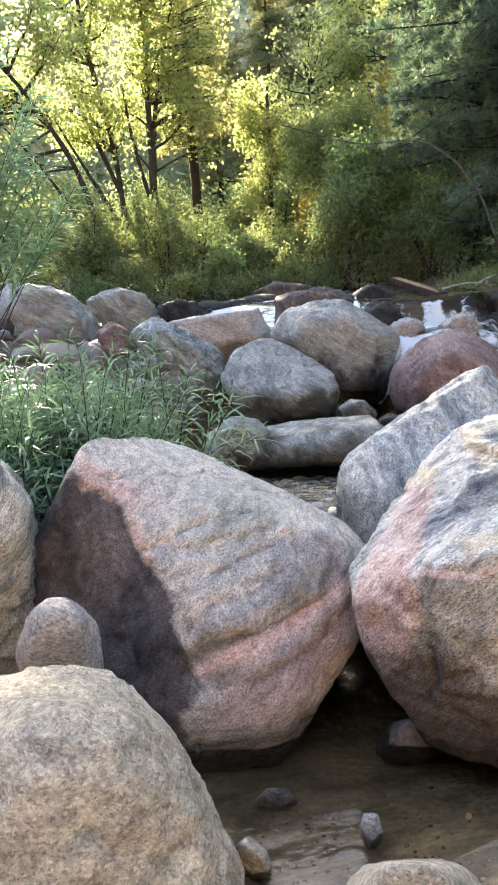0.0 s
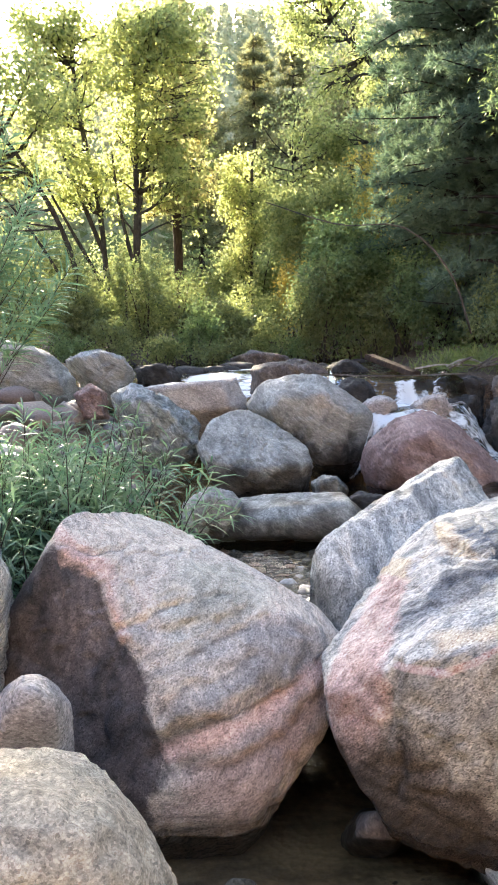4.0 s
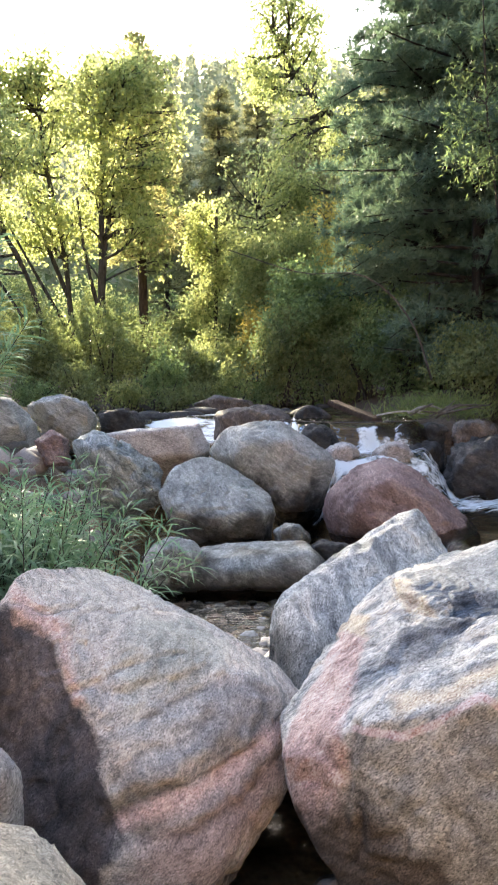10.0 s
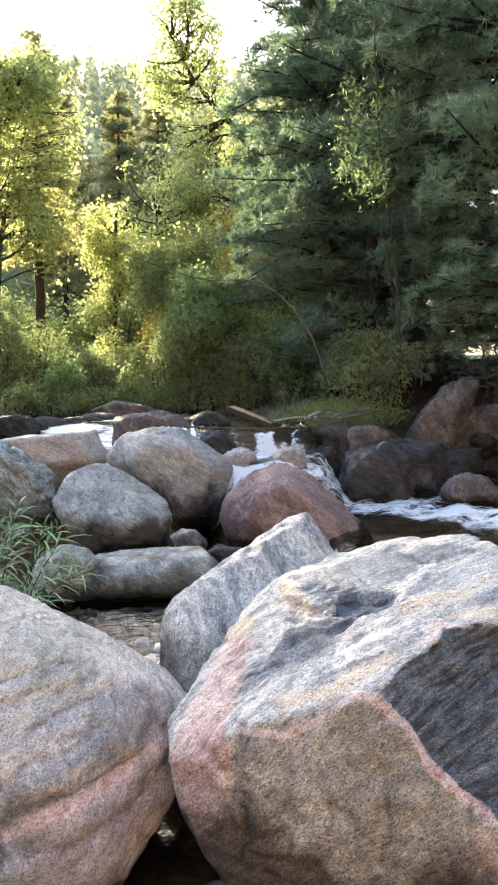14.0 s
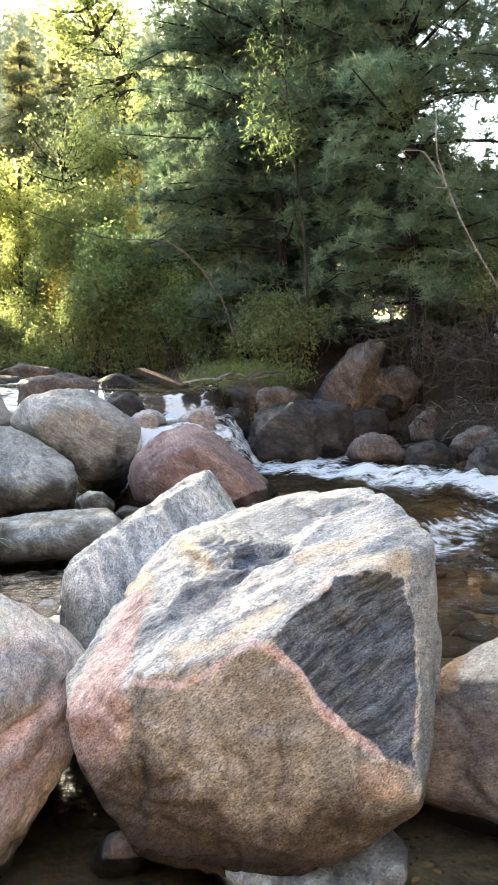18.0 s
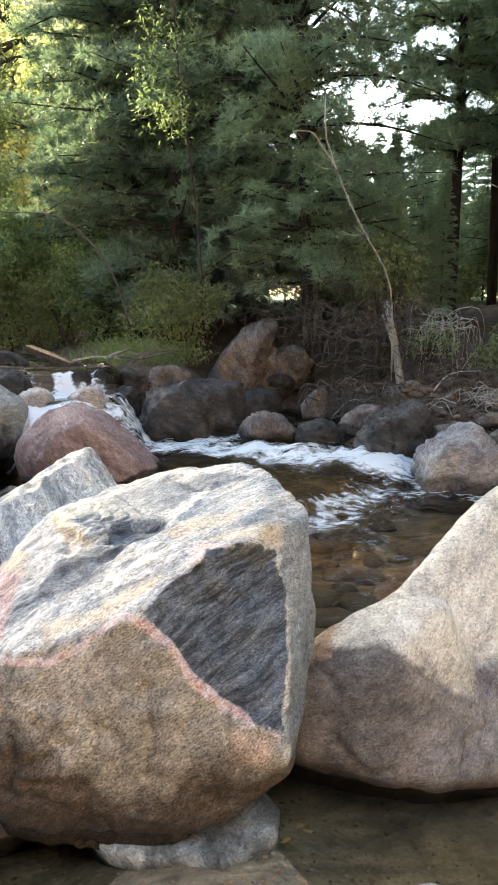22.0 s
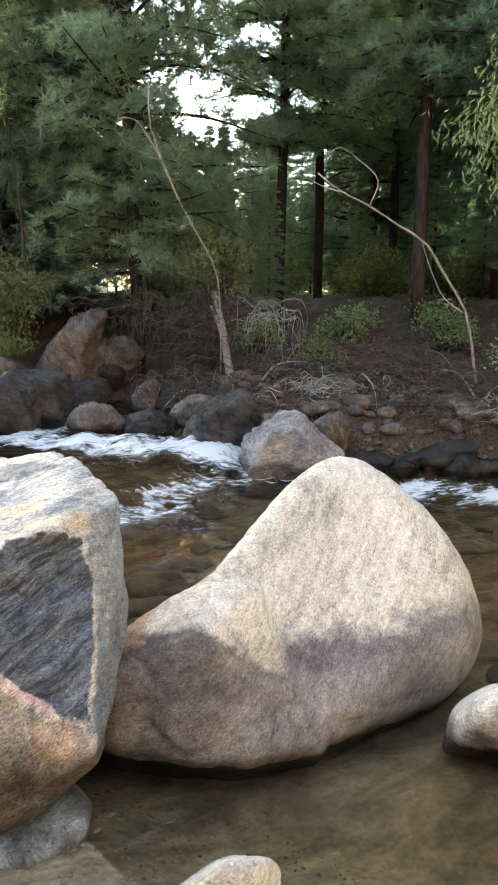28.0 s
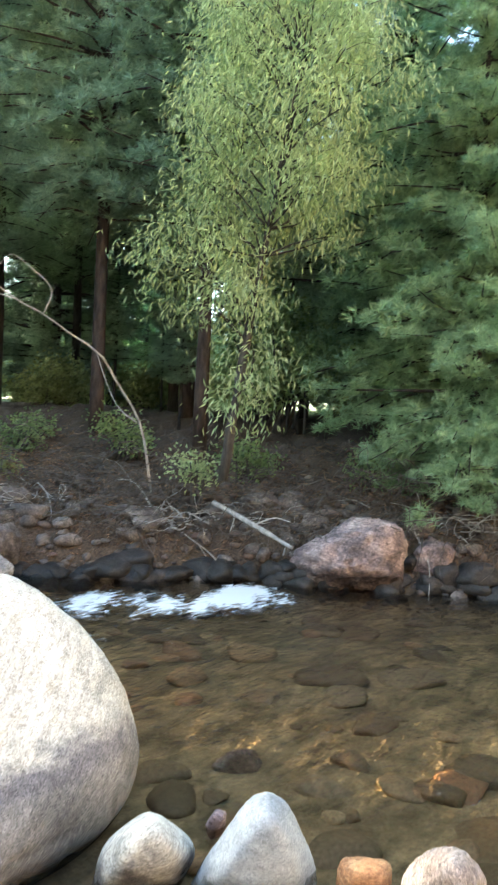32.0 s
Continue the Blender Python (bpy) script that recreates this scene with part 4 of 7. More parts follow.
# Right face and top hollow are darkened in colour to imitate their shade.
boulder("boulder", "large blue-grey boulder with tan front and dark facet", BLUE, (0.45, 1.96, 0.43), [(155, -86, 0.403), (-172, 81, 0.344), (54, 6, 0.573), (9, -5, 0.54), (138, 15, 0.396), (-165, 62, 0.339), (-40, 4, 0.577), (174, 47, 0.363), (80, -36, 0.632), (-32, -25, 0.561), (121, 31, 0.414), (98, 34, 0.49), (-43, -49, 0.548), (-121, -9, 0.565), (-55, -70, 0.492), (-180, -33, 0.552), (-124, 9, 0.549), (-2, -1, 0.552), (-85, 25, 0.595), (-54, 21, 0.601), (-108, 8, 0.59), (169, -8, 0.526), (-41, 64, 0.553), (-141, -2, 0.561), (-160, -6, 0.586), (-170, 35, 0.464), (-98, -21, 0.659)], p=80, level=7, relief=0.007, rim=0.045, stain_or_shade_z=0.24, seed=5, damp_z=0.12, strata=(100, 62, 0.14, 0.010), zones={"tone_c": [[(-146, 8), (-130, 15), (-119, 16), (-113, 24), (-102, 24), (-93, 11), (-89, 5), (-83, -3), (-76, -8), (-74, -22), (-90, -42), (-125, -44), (-150, -30), (-146, -12)]], "tone_b": [[(-103, 25), (-87, 33), (-79, 37), (-53, 31), (-56, 21), (-76, -7), (-84, 0), (-92, 9), (-99, 19)], [(-131, 61), (-128, 73), (-70, 82), (-64, 63), (-73, 57), (-95, 57)]], "tone_f": [[(-52, 31), (-38, 36), (-20, 30), (10, 10), (0, -30), (-60, -30), (-75, -8), (-56, 20)], [(-146, 25), (-162, 50), (-129, 59), (-105, 56), (-121, 41)], [(-175, 72), (-98, 68), (-64, 62), (-44, 70), (14, 51), (4, 41), (22, 41), (55, 49), (122, 53)]], "tone_d": [[(122, 49), (130, 61), (-136, 62), (-175, 58)], [(-83, 54), (-54, 56), (-41, 46), (-57, 44), (-82, 47)], [(-70, 41), (-45, 37), (-50, 31), (-71, 37)], [(137, 27), (164, 44), (-172, 35), (157, 27)], [(-136, 22), (-120, 25), (-108, 32), (-94, 35), (-97, 31), (-113, 24), (-129, 17)]], "tone_e": [[(152, 27), (-175, 36), (-146, 15), (-141, 6), (-145, -15), (-151, -24), (-163, -15), (-166, -1)], [(-88, 36), (-76, 40), (-72, 36), (-85, 32)]], "tone_o": [[(-88, -13), (-84, -3), (-77, -8), (-78, -13)]]}, veins={"vein": (0.02, [(-141, 11), (-128, 12), (-120, 16), (-108, 24), (-103, 21), (-97, 16), (-93, 8), (-87, 2), (-82, -2)])}, seams=[[(120, 52), (-140, 66), (-70, 77), (-67, 56)], [(41, 43), (14, 54), (3, 46)], [(-167, 55), (-113, 50), (-83, 63), (-75, 54)], [(-103, 6), (-102, -6), (-103, -16)], [(-140, 11), (-142, -7), (-137, -9), (-140, -23)], [(-85, -1), (-86, -8), (-83, -14)], [(-130, -5), (-127, -11), (-130, -13)], [(-116, -2), (-114, -6), (-116, -11)], [(-82, 28), (-77, 23), (-70, 23)]], carves=[(0.024, 0.022, [(-102, 24), (-87, 32), (-79, 36), (-55, 30), (-58, 21), (-77, -6), (-84, 0), (-92, 9), (-99, 19)]), (0.02, 0.02, [(-73, 35), (-56, 30), (-60, 20), (-68, 22), (-74, 28)]), (0.012, 0.02, [(-90, 24), (-80, 26), (-76, 18), (-84, 12)]), (0.035, 0.022, [(-131, 61), (-128, 73), (-60, 80), (-64, 63), (-73, 55), (-95, 55)]), (0.018, 0.02, [(122, 50), (150, 60), (-160, 66), (-131, 66), (-131, 60), (-170, 58)]), (0.015, 0.02, [(-60, 60), (-10, 56), (16, 46), (2, 44), (-35, 52), (-60, 56)]), (0.014, 0.05, [(-140, 25), (-150, 45), (-120, 52), (-104, 44), (-115, 32)]), (0.01, 0.015, [(-131, -5), (-127, -10), (-122, -12), (-120, -7), (-126, -4)]), (0.01, 0.015, [(-116, -3), (-112, -8), (-108, -8), (-110, -3)])])
boulder("boulder", "smooth cream granite boulder with dark stained base", WAVE, (1.42, 1.62, 0.12), [(107, 20, 0.342), (83, -85, 0.322), (-106, 45, 0.193), (26, 17, 0.996), (121, 25, 0.268), (166, 3, 0.141), (5, 15, 1.007), (-9, 6, 0.994), (24, -73, 0.534), (-95, -45, 0.31), (-16, -4, 0.977), (-22, -30, 0.892), (85, 26, 0.629), (-108, -48, 0.287), (-75, -42, 0.449), (-95, 12, 0.308), (-81, 27, 0.445), (-84, 4, 0.429), (-69, -15, 0.599), (-163, 66, 0.339), (-39, -4, 0.902), (-9, 31, 1.02), (-74, 69, 0.606), (-180, 90, 0.68)], [(58, -73, 0.296), (7, -8, 0.16), (98, 32, 0.304), (60, 40, 0.238), (-23, 4, 0.145), (-38, 25, 0.161), (-90, 32, 0.234), (-145, 15, 0.37), (-135, -50, 0.331), (101, -44, 0.444), (-110, -48, 0.29), (-148, -39, 0.383), (-111, 18, 0.278), (-172, 67, 0.346), (163, -16, 0.54), (159, 0, 0.526), (-163, 43, 0.397), (42, 53, 0.256), (149, 12, 0.508), (-180, -90, 0.32)], p=24, level=6, melt=5, swell=1.045, relief=0.006, seed=8, stain_or_shade_z=0.24, damp_z=0.02, zones={"tone_b": [[(150, 22), (172, 32), (-172, 44), (-148, 42), (-118, 31), (-90, 21), (-59, 14), (-33, 9), (-10, 6), (-10, -30), (-100, -50), (150, -30)]], "tone_c": [[(115, 29), (137, 49), (173, 27), (148, 5)]]}, seams=[[(-118, -9), (-111, 3), (-90, 9)], [(-36, -3), (-51, -6), (-64, -8), (-78, -7)], [(11, 38), (10, 41), (11, 46)], [(164, 22), (178, 22), (-176, 18)], [(-173, 1), (-162, -9), (-150, -9)]])
# The zone paints the shadowed lower left face darker.
boulder("boulder", "pointed blue-grey speckled boulder behind larger ones", PEAK, (0.42, 2.75, 0.38), [(0, -90, 0.48), (-23, -1, 0.349), (155, 8, 0.327), (-66, 12, 0.381), (-115, -36, 0.558), (58, -8, 0.527), (90, 14, 0.461), (-2, 14, 0.356), (89, 45, 0.403), (146, 49, 0.319), (-73, 52, 0.372), (-98, 58, 0.392), (-75, 37, 0.386), (-167, 0, 0.522), (-9, 25, 0.376), (-179, 3, 0.452), (-137, 72, 0.393), (10, 27, 0.41), (169, 65, 0.374), (-141, 38, 0.549)], p=50, level=6, relief=0.009, seed=9, strata=(-40, 40, 0.12, 0.012), zones={"tone_b": [[(-178, 12), (-120, 18), (-100, 5), (-110, -40), (-170, -40)]]})
boulder("boulder", "broad tan speckled granite boulder on the shore", TAN, (-0.77, 1.20, 0.06), [(-167, 1, 0.24), (-97, -44, 0.175), (103, -7, 0.362), (-55, -43, 0.17), (-153, 27, 0.373), (-65, 17, 0.357), (78, 72, 0.456), (159, 6, 0.339), (20, 19, 0.289), (-4, -14, 0.269), (32, 50, 0.395), (73, -1, 0.386), (135, 0, 0.371), (-19, 25, 0.362), (-85, 29, 0.443), (152, 76, 0.501), (-72, 52, 0.546)], p=12, level=6, relief=0.011, seed=11, damp_z=0.0, seams=[[(-97, 68), (-87, 67), (-80, 67)], [(-72, 50), (-54, 44), (-36, 44)]])
# Grey boulders ahead: shaded undersides are put into the colour by height.
boulder("boulder", "grey rounded boulder with wet, shade-painted underside", GREY, (0.07, 5.64, 0.40), [(-91, 66, 0.24), (90, -74, 0.314), (8, -11, 0.37), (90, 14, 0.398), (176, -24, 0.31), (-38, 63, 0.262), (161, 2, 0.349), (124, 20, 0.404), (31, 22, 0.37), (59, 27, 0.392), (-90, -36, 0.426), (-107, -21, 0.413), (-43, -10, 0.473), (-81, -24, 0.436), (-93, -12, 0.426), (-116, -10, 0.428), (-97, 46, 0.337), (-143, -26, 0.425), (-171, -13, 0.388)], p=60, level=6, melt=8, relief=0.012, seed=12, stain_or_shade_z=0.41, damp_z=0.26, seams=[[(-130, 13), (-107, 9), (-70, 10)]])
boulder("boulder", "large grey boulder with a vertical crack", GREY, (0.66, 6.62, 0.49), [(-156, -39, 0.24), (161, -41, 0.256), (-100, 0, 0.403), (80, 0, 0.405), (15, 52, 0.46), (-35, 52, 0.462), (-45, -9, 0.469), (6, -5, 0.523), (96, 71, 0.484), (-114, 73, 0.487), (-60, -47, 0.47), (10, -56, 0.542), (-154, 34, 0.541), (144, 36, 0.561), (157, -67, 0.36)], p=60, level=6, melt=8, relief=0.012, seed=13, stain_or_shade_z=0.47, damp_z=0.3, zones={"tone_c": [[(-97, 41), (-21, 52), (-32, 27), (-94, 22)]]}, seams=[[(-110, 70), (-100, 33), (-102, 4), (-92, -18)], [(-101, 23), (-64, 36), (-19, 29)]])
boulder("boulder", "dark red rounded boulder beside the rapids", RED, (1.48, 5.62, 0.26), [(-115, -42, 0.356), (72, 0, 0.439), (4, -87, 0.508), (-164, -19, 0.461), (151, -20, 0.515), (-108, 0, 0.473), (158, -69, 0.487), (5, 45, 0.367), (-34, 44, 0.381), (137, 42, 0.508), (-173, 43, 0.527), (-53, -1, 0.531), (0, -1, 0.57), (25, 64, 0.415), (-46, 68, 0.438), (115, 63, 0.487), (-160, 68, 0.51), (-170, 10, 0.535), (146, 10, 0.549), (-138, -34, 0.394), (45, 0, 0.58), (-70, 31, 0.528)], p=60, level=6, melt=6, relief=0.014, seed=14, stain_or_shade_z=0.22, damp_z=0.22, seams=[[(-166, 52), (-121, 39), (-111, 24), (-84, 18)], [(-157, 15), (-125, 30), (-111, 24)]])
boulder("boulder", "long low grey rock lying across the pool", GREY, (0.21, 4.74, 0.17), [(0, -90, 0.175), (82, 32, 0.181), (-96, -56, 0.207), (-176, 86, 0.152), (162, 29, 0.36), (10, 27, 0.389), (0, 11, 0.448), (180, -28, 0.444), (169, 12, 0.421), (-89, 29, 0.345), (-99, -9, 0.342), (-103, 56, 0.265), (-14, 7, 0.485), (-4, 50, 0.359), (-90, 0, 0.355), (89, 70, 0.17), (-107, 71, 0.215), (-22, 38, 0.435), (-21, 0, 0.51)], p=90, relief=0.012, seed=15, stain_or_shade_z=0.27, damp_z=0.15)
boulder("rock", "rounded grey rock at the end of a low slab", GREY, (-0.30, 4.56, 0.24), [(-22, -26, 0.127), (90, 0, 0.175), (-95, -41, 0.131), (-142, -88, 0.199), (6, -22, 0.148), (-164, 15, 0.167), (160, 8, 0.171), (63, 64, 0.18), (-30, 75, 0.195), (135, 54, 0.168), (-90, 0, 0.175), (-166, 62, 0.18), (-135, -24, 0.167), (22, 30, 0.192), (-23, 33, 0.198), (166, -29, 0.217)], p=24, relief=0.02, seed=64, stain_or_shade_z=0.2, damp_z=0.14)
boulder("boulder", "flat pale pink slab among grey boulders", PINK, (-0.32, 7.41, 0.58), [(143, 84, 0.317), (-148, -30, 0.318), (-88, -50, 0.25), (169, -26, 0.357), (-22, -32, 0.362), (177, -87, 0.311), (88, 0, 0.506), (11, 0, 0.511), (-22, 26, 0.497), (13, 25, 0.509), (3, -64, 0.394), (-92, 1, 0.502)], p=60, relief=0.02, seed=16)
boulder("boulder", "tilted green-grey layered slab beside willow", GREEN, (-0.65, 6.12, 0.62), [(91, 0, 0.254), (-154, -14, 0.224), (170, -14, 0.246), (-88, 0, 0.251), (-129, -25, 0.22), (-47, -17, 0.281), (-113, -64, 0.275), (34, 61, 0.244), (-22, 62, 0.244), (156, -77, 0.299), (-54, -55, 0.311), (-27, 7, 0.28), (25, -65, 0.35), (22, 3, 0.301), (24, 45, 0.236), (-19, 46, 0.235), (140, 57, 0.36), (-138, 56, 0.364)], p=36, relief=0.03, seed=17, strata=(60, 50, 0.1, 0.012))
boulder("rock", "small reddish rock among grey boulders", RED, (-1.24, 7.08, 0.78), [(-154, -14, 0.121), (-63, -82, 0.161), (175, -17, 0.123), (-87, 0, 0.155), (95, 0, 0.15), (9, 54, 0.123), (-151, 50, 0.139), (159, 52, 0.14), (-13, 4, 0.139), (20, 6, 0.141)], relief=0.03, seed=18)
boulder("boulder", "broad pale grey boulder on the far bank", GREY, (-2.04, 8.18, 0.92), [(-78, -85, 0.379), (-4, 77, 0.347), (101, 0, 0.509), (31, 61, 0.343), (-143, 49, 0.475), (171, 50, 0.486), (-79, 1, 0.504), (-14, 31, 0.44), (27, 32, 0.453), (-20, 0, 0.528), (-144, 1, 0.555), (28, 0, 0.57), (177, 1, 0.586), (-79, -22, 0.553), (104, -31, 0.606), (135, 0, 0.679)], relief=0.035, seed=19)
boulder("boulder", "grey-brown angular boulder on the far bank", GREY, (-1.29, 8.89, 0.87), [(-146, -25, 0.235), (173, -22, 0.247), (-127, -86, 0.288), (-125, -36, 0.244), (-17, -12, 0.326), (17, -13, 0.334), (-176, 75, 0.307), (95, 0, 0.349), (4, 41, 0.311), (8, 79, 0.283), (-86, 1, 0.36)], p=24, relief=0.035, seed=20)
boulder("rock", "cream tan rock beside the small waterfall", PINK, (1.30, 6.70, 0.54), [(-34, -11, 0.131), (-169, -12, 0.151), (156, -8, 0.155), (-6, -11, 0.139), (-102, -35, 0.135), (74, 0, 0.221), (25, -86, 0.23), (154, 65, 0.224), (142, 86, 0.23), (-17, 52, 0.238), (-56, -21, 0.147), (5, 44, 0.234), (-104, -1, 0.227)], relief=0.03, seed=21)
boulder("rock", "small tan rock below the small waterfall", PINK, (1.75, 6.56, 0.59), [(72, 1, 0.151), (-166, -30, 0.096), (-53, -30, 0.106), (151, -31, 0.112), (-8, -31, 0.128), (-111, -30, 0.102), (-90, 90, 0.2), (-1, 40, 0.188), (-39, 38, 0.189), (139, 42, 0.199), (-177, 41, 0.203), (87, 73, 0.197), (-108, -3, 0.152)], relief=0.03, seed=22)
boulder("rock", "grey rock between boulders, coloured dark for the gap's shade", GREY, (0.55, 5.12, 0.24), [(-103, -43, 0.098), (-172, -5, 0.109), (159, -4, 0.113), (-142, -87, 0.142), (-37, -11, 0.111), (-2, -8, 0.115), (80, 0, 0.15), (-5, 39, 0.118), (35, 76, 0.133), (136, 51, 0.14), (-178, 54, 0.147), (-100, 0, 0.159)], relief=0.03, seed=23, stain_or_shade_z=0.3)
boulder("rock", "low dark rock in a gap between boulders", DARK, (0.76, 4.87, 0.17), [(-53, -43, 0.076), (-163, -31, 0.085), (161, -33, 0.096), (44, 77, 0.118), (-87, -41, 0.081), (75, 0, 0.151), (-34, -77, 0.117), (-131, -37, 0.088), (149, 59, 0.134), (2, 12, 0.155), (-28, 22, 0.155), (-103, 1, 0.16)], relief=0.03, seed=24)
boulder("rock", "flat brown rock at the lip of the rapids", BROWN, (0.82, 8.83, 0.81), [(-29, -54, 0.199), (-98, 0, 0.261), (-131, -26, 0.289), (16, -53, 0.2), (-172, -83, 0.232), (118, 82, 0.227), (-152, -9, 0.362), (149, -8, 0.403), (82, 0, 0.248), (-158, 63, 0.287), (-52, 73, 0.243), (20, 48, 0.323), (-43, 47, 0.319)], relief=0.03, seed=25)
boulder("rock", "dark rounded rock beside the small waterfall", DARK, (1.18, 7.03, 0.69), [(-173, -4, 0.158), (154, -4, 0.162), (-2, -9, 0.155), (-30, -8, 0.152), (-103, 0, 0.203), (-116, -86, 0.247), (77, 1, 0.203), (-111, -70, 0.238), (142, 54, 0.228), (-170, 56, 0.233), (11, 77, 0.227), (-6, 48, 0.213), (-29, 44, 0.211), (-71, 78, 0.233)], relief=0.03, seed=26)
boulder("rock", "dark angular rock at the stream lip", DARK, (1.51, 8.80, 0.82), [(77, 0, 0.196), (-138, -27, 0.174), (-165, -9, 0.176), (155, -8, 0.185), (-35, -14, 0.179), (1, -16, 0.179), (-151, -85, 0.197), (-101, 1, 0.208), (167, 66, 0.21), (-8, 76, 0.191), (4, 46, 0.2), (-32, 44, 0.201)], relief=0.03, seed=27)
boulder("rock", "dark wet rock in the upper rapids", DARK, (-0.67, 9.41, 0.80), [(-123, -24, 0.186), (91, 0, 0.205), (-88, 1, 0.201), (-152, -8, 0.213), (-38, -9, 0.226), (-159, -85, 0.194), (163, -7, 0.233), (14, 82, 0.194), (22, 0, 0.248), (179, 72, 0.219), (-41, -62, 0.22), (-22, 40, 0.223), (21, 40, 0.225), (23, -67, 0.231)], relief=0.03, seed=28)
boulder("rock", "flat brown rock on the upstream shore", BROWN, (0.72, 11.05, 0.93), [(169, -62, 0.149), (-24, -86, 0.144), (-67, -36, 0.239), (0, 80, 0.154), (83, -1, 0.249), (-146, -44, 0.199), (-96, 0, 0.252), (173, 70, 0.196), (-41, 0, 0.35), (17, 0, 0.38)], relief=0.03, seed=29)
boulder("boulder", "dark wet boulder in the cascade", DARK, (2.68, 6.78, 0.41), [(-106, -47, 0.276), (67, 0, 0.384), (10, -83, 0.349), (-11, 0, 0.308), (178, -28, 0.322), (-43, 1, 0.307), (172, 23, 0.336), (144, 15, 0.342), (129, 76, 0.349), (1, 52, 0.368), (-44, 53, 0.382), (148, -46, 0.381), (175, 63, 0.347), (-113, 1, 0.426)], p=34, relief=0.04, seed=30)
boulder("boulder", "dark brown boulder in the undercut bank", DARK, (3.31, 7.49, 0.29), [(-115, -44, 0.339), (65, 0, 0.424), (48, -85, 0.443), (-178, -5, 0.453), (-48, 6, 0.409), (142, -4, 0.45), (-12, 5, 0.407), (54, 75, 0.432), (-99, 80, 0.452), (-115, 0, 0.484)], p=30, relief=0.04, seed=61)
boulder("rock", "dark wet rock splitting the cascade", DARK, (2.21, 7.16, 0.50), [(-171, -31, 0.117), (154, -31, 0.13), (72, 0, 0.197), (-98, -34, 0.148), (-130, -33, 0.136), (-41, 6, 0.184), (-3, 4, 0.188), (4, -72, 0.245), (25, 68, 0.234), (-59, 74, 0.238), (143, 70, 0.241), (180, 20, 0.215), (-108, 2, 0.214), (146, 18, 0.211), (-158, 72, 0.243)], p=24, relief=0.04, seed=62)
# Added boulder: its dark colour stands in for a shadowed hollow.
boulder("boulder", "added dark boulder standing for shade in the bank hollow", DARK, (4.11, 8.21, 0.16), [(-115, -46, 0.314), (63, 0, 0.372), (40, -85, 0.396), (74, 73, 0.396), (-136, 78, 0.423), (-56, 1, 0.431), (-11, 2, 0.432), (-178, -4, 0.471), (137, -8, 0.478), (137, 9, 0.472), (-118, 0, 0.434), (-120, 25, 0.533)], p=24, relief=0.04, seed=63)
boulder("rock", "dark rock under driftwood at the waterfall", DARK, (2.44, 7.62, 0.66), [(-121, -84, 0.216), (-37, 0, 0.193), (-109, 0, 0.261), (70, 0, 0.242), (-176, 2, 0.22), (146, 0, 0.223), (152, 72, 0.198), (-9, 1, 0.194), (177, 25, 0.202), (147, 24, 0.2), (-15, 61, 0.214)], relief=0.03, seed=31)
boulder("rock", "brown-grey rock under driftwood on the bank", BROWN, (2.92, 7.64, 0.69), [(-81, -31, 0.217), (67, 0, 0.241), (-70, -86, 0.207), (-9, -4, 0.232), (-48, -5, 0.231), (-179, -13, 0.239), (144, -14, 0.243), (133, 84, 0.2), (-113, -1, 0.264), (176, 46, 0.243), (139, 45, 0.239), (-2, 52, 0.242), (-44, 52, 0.248)], relief=0.03, seed=32)
boulder("boulder", "tall brown slanting boulder on the bank", BROWN, (4.29, 8.55, 0.84), [(-51, -18, 0.285), (-19, -14, 0.283), (153, 36, 0.242), (62, 0, 0.383), (-68, -56, 0.389), (-8, -60, 0.401), (-124, -61, 0.496), (82, -75, 0.534), (-118, 0, 0.428), (-178, 0, 0.446), (133, 0, 0.461), (-176, 61, 0.386), (127, 61, 0.368), (-86, 61, 0.55), (17, 64, 0.559)], p=36, relief=0.035, seed=33)
boulder("boulder", "brown boulder leaning beside a slanting one", BROWN, (4.64, 8.59, 0.67), [(-19, -4, 0.181), (-50, -4, 0.185), (-71, -22, 0.225), (60, 0, 0.235), (147, 30, 0.164), (-71, -59, 0.291), (164, 40, 0.178), (-11, -65, 0.302), (174, 0, 0.23), (137, 0, 0.228), (-142, -61, 0.355), (104, -74, 0.374), (-67, 47, 0.336), (0, 50, 0.335), (-120, 1, 0.271)], p=34, relief=0.035, seed=34)
boulder("boulder", "grey-brown boulder under the pine roots", BROWN, (4.94, 8.53, 0.78), [(59, 0, 0.286), (-95, -85, 0.276), (-54, -20, 0.265), (-17, -22, 0.264), (-179, -10, 0.329), (-26, 81, 0.271), (168, 27, 0.288), (134, 27, 0.285), (-52, 24, 0.293), (-15, 24, 0.289), (132, 0, 0.32), (-121, 1, 0.324), (121, 64, 0.271), (-171, -59, 0.321), (178, 63, 0.279), (128, -65, 0.325)], relief=0.035, seed=35)
boulder("rock", "dark rock wedged in the bank", DARK, (4.73, 8.30, 0.55), [(164, -42, 0.096), (-53, -28, 0.104), (137, -35, 0.111), (-24, -28, 0.11), (59, 0, 0.189), (-136, -43, 0.116), (4, 85, 0.165), (148, 40, 0.174), (-29, 40, 0.162), (-90, -39, 0.122), (-121, -3, 0.21)], relief=0.03, seed=36)
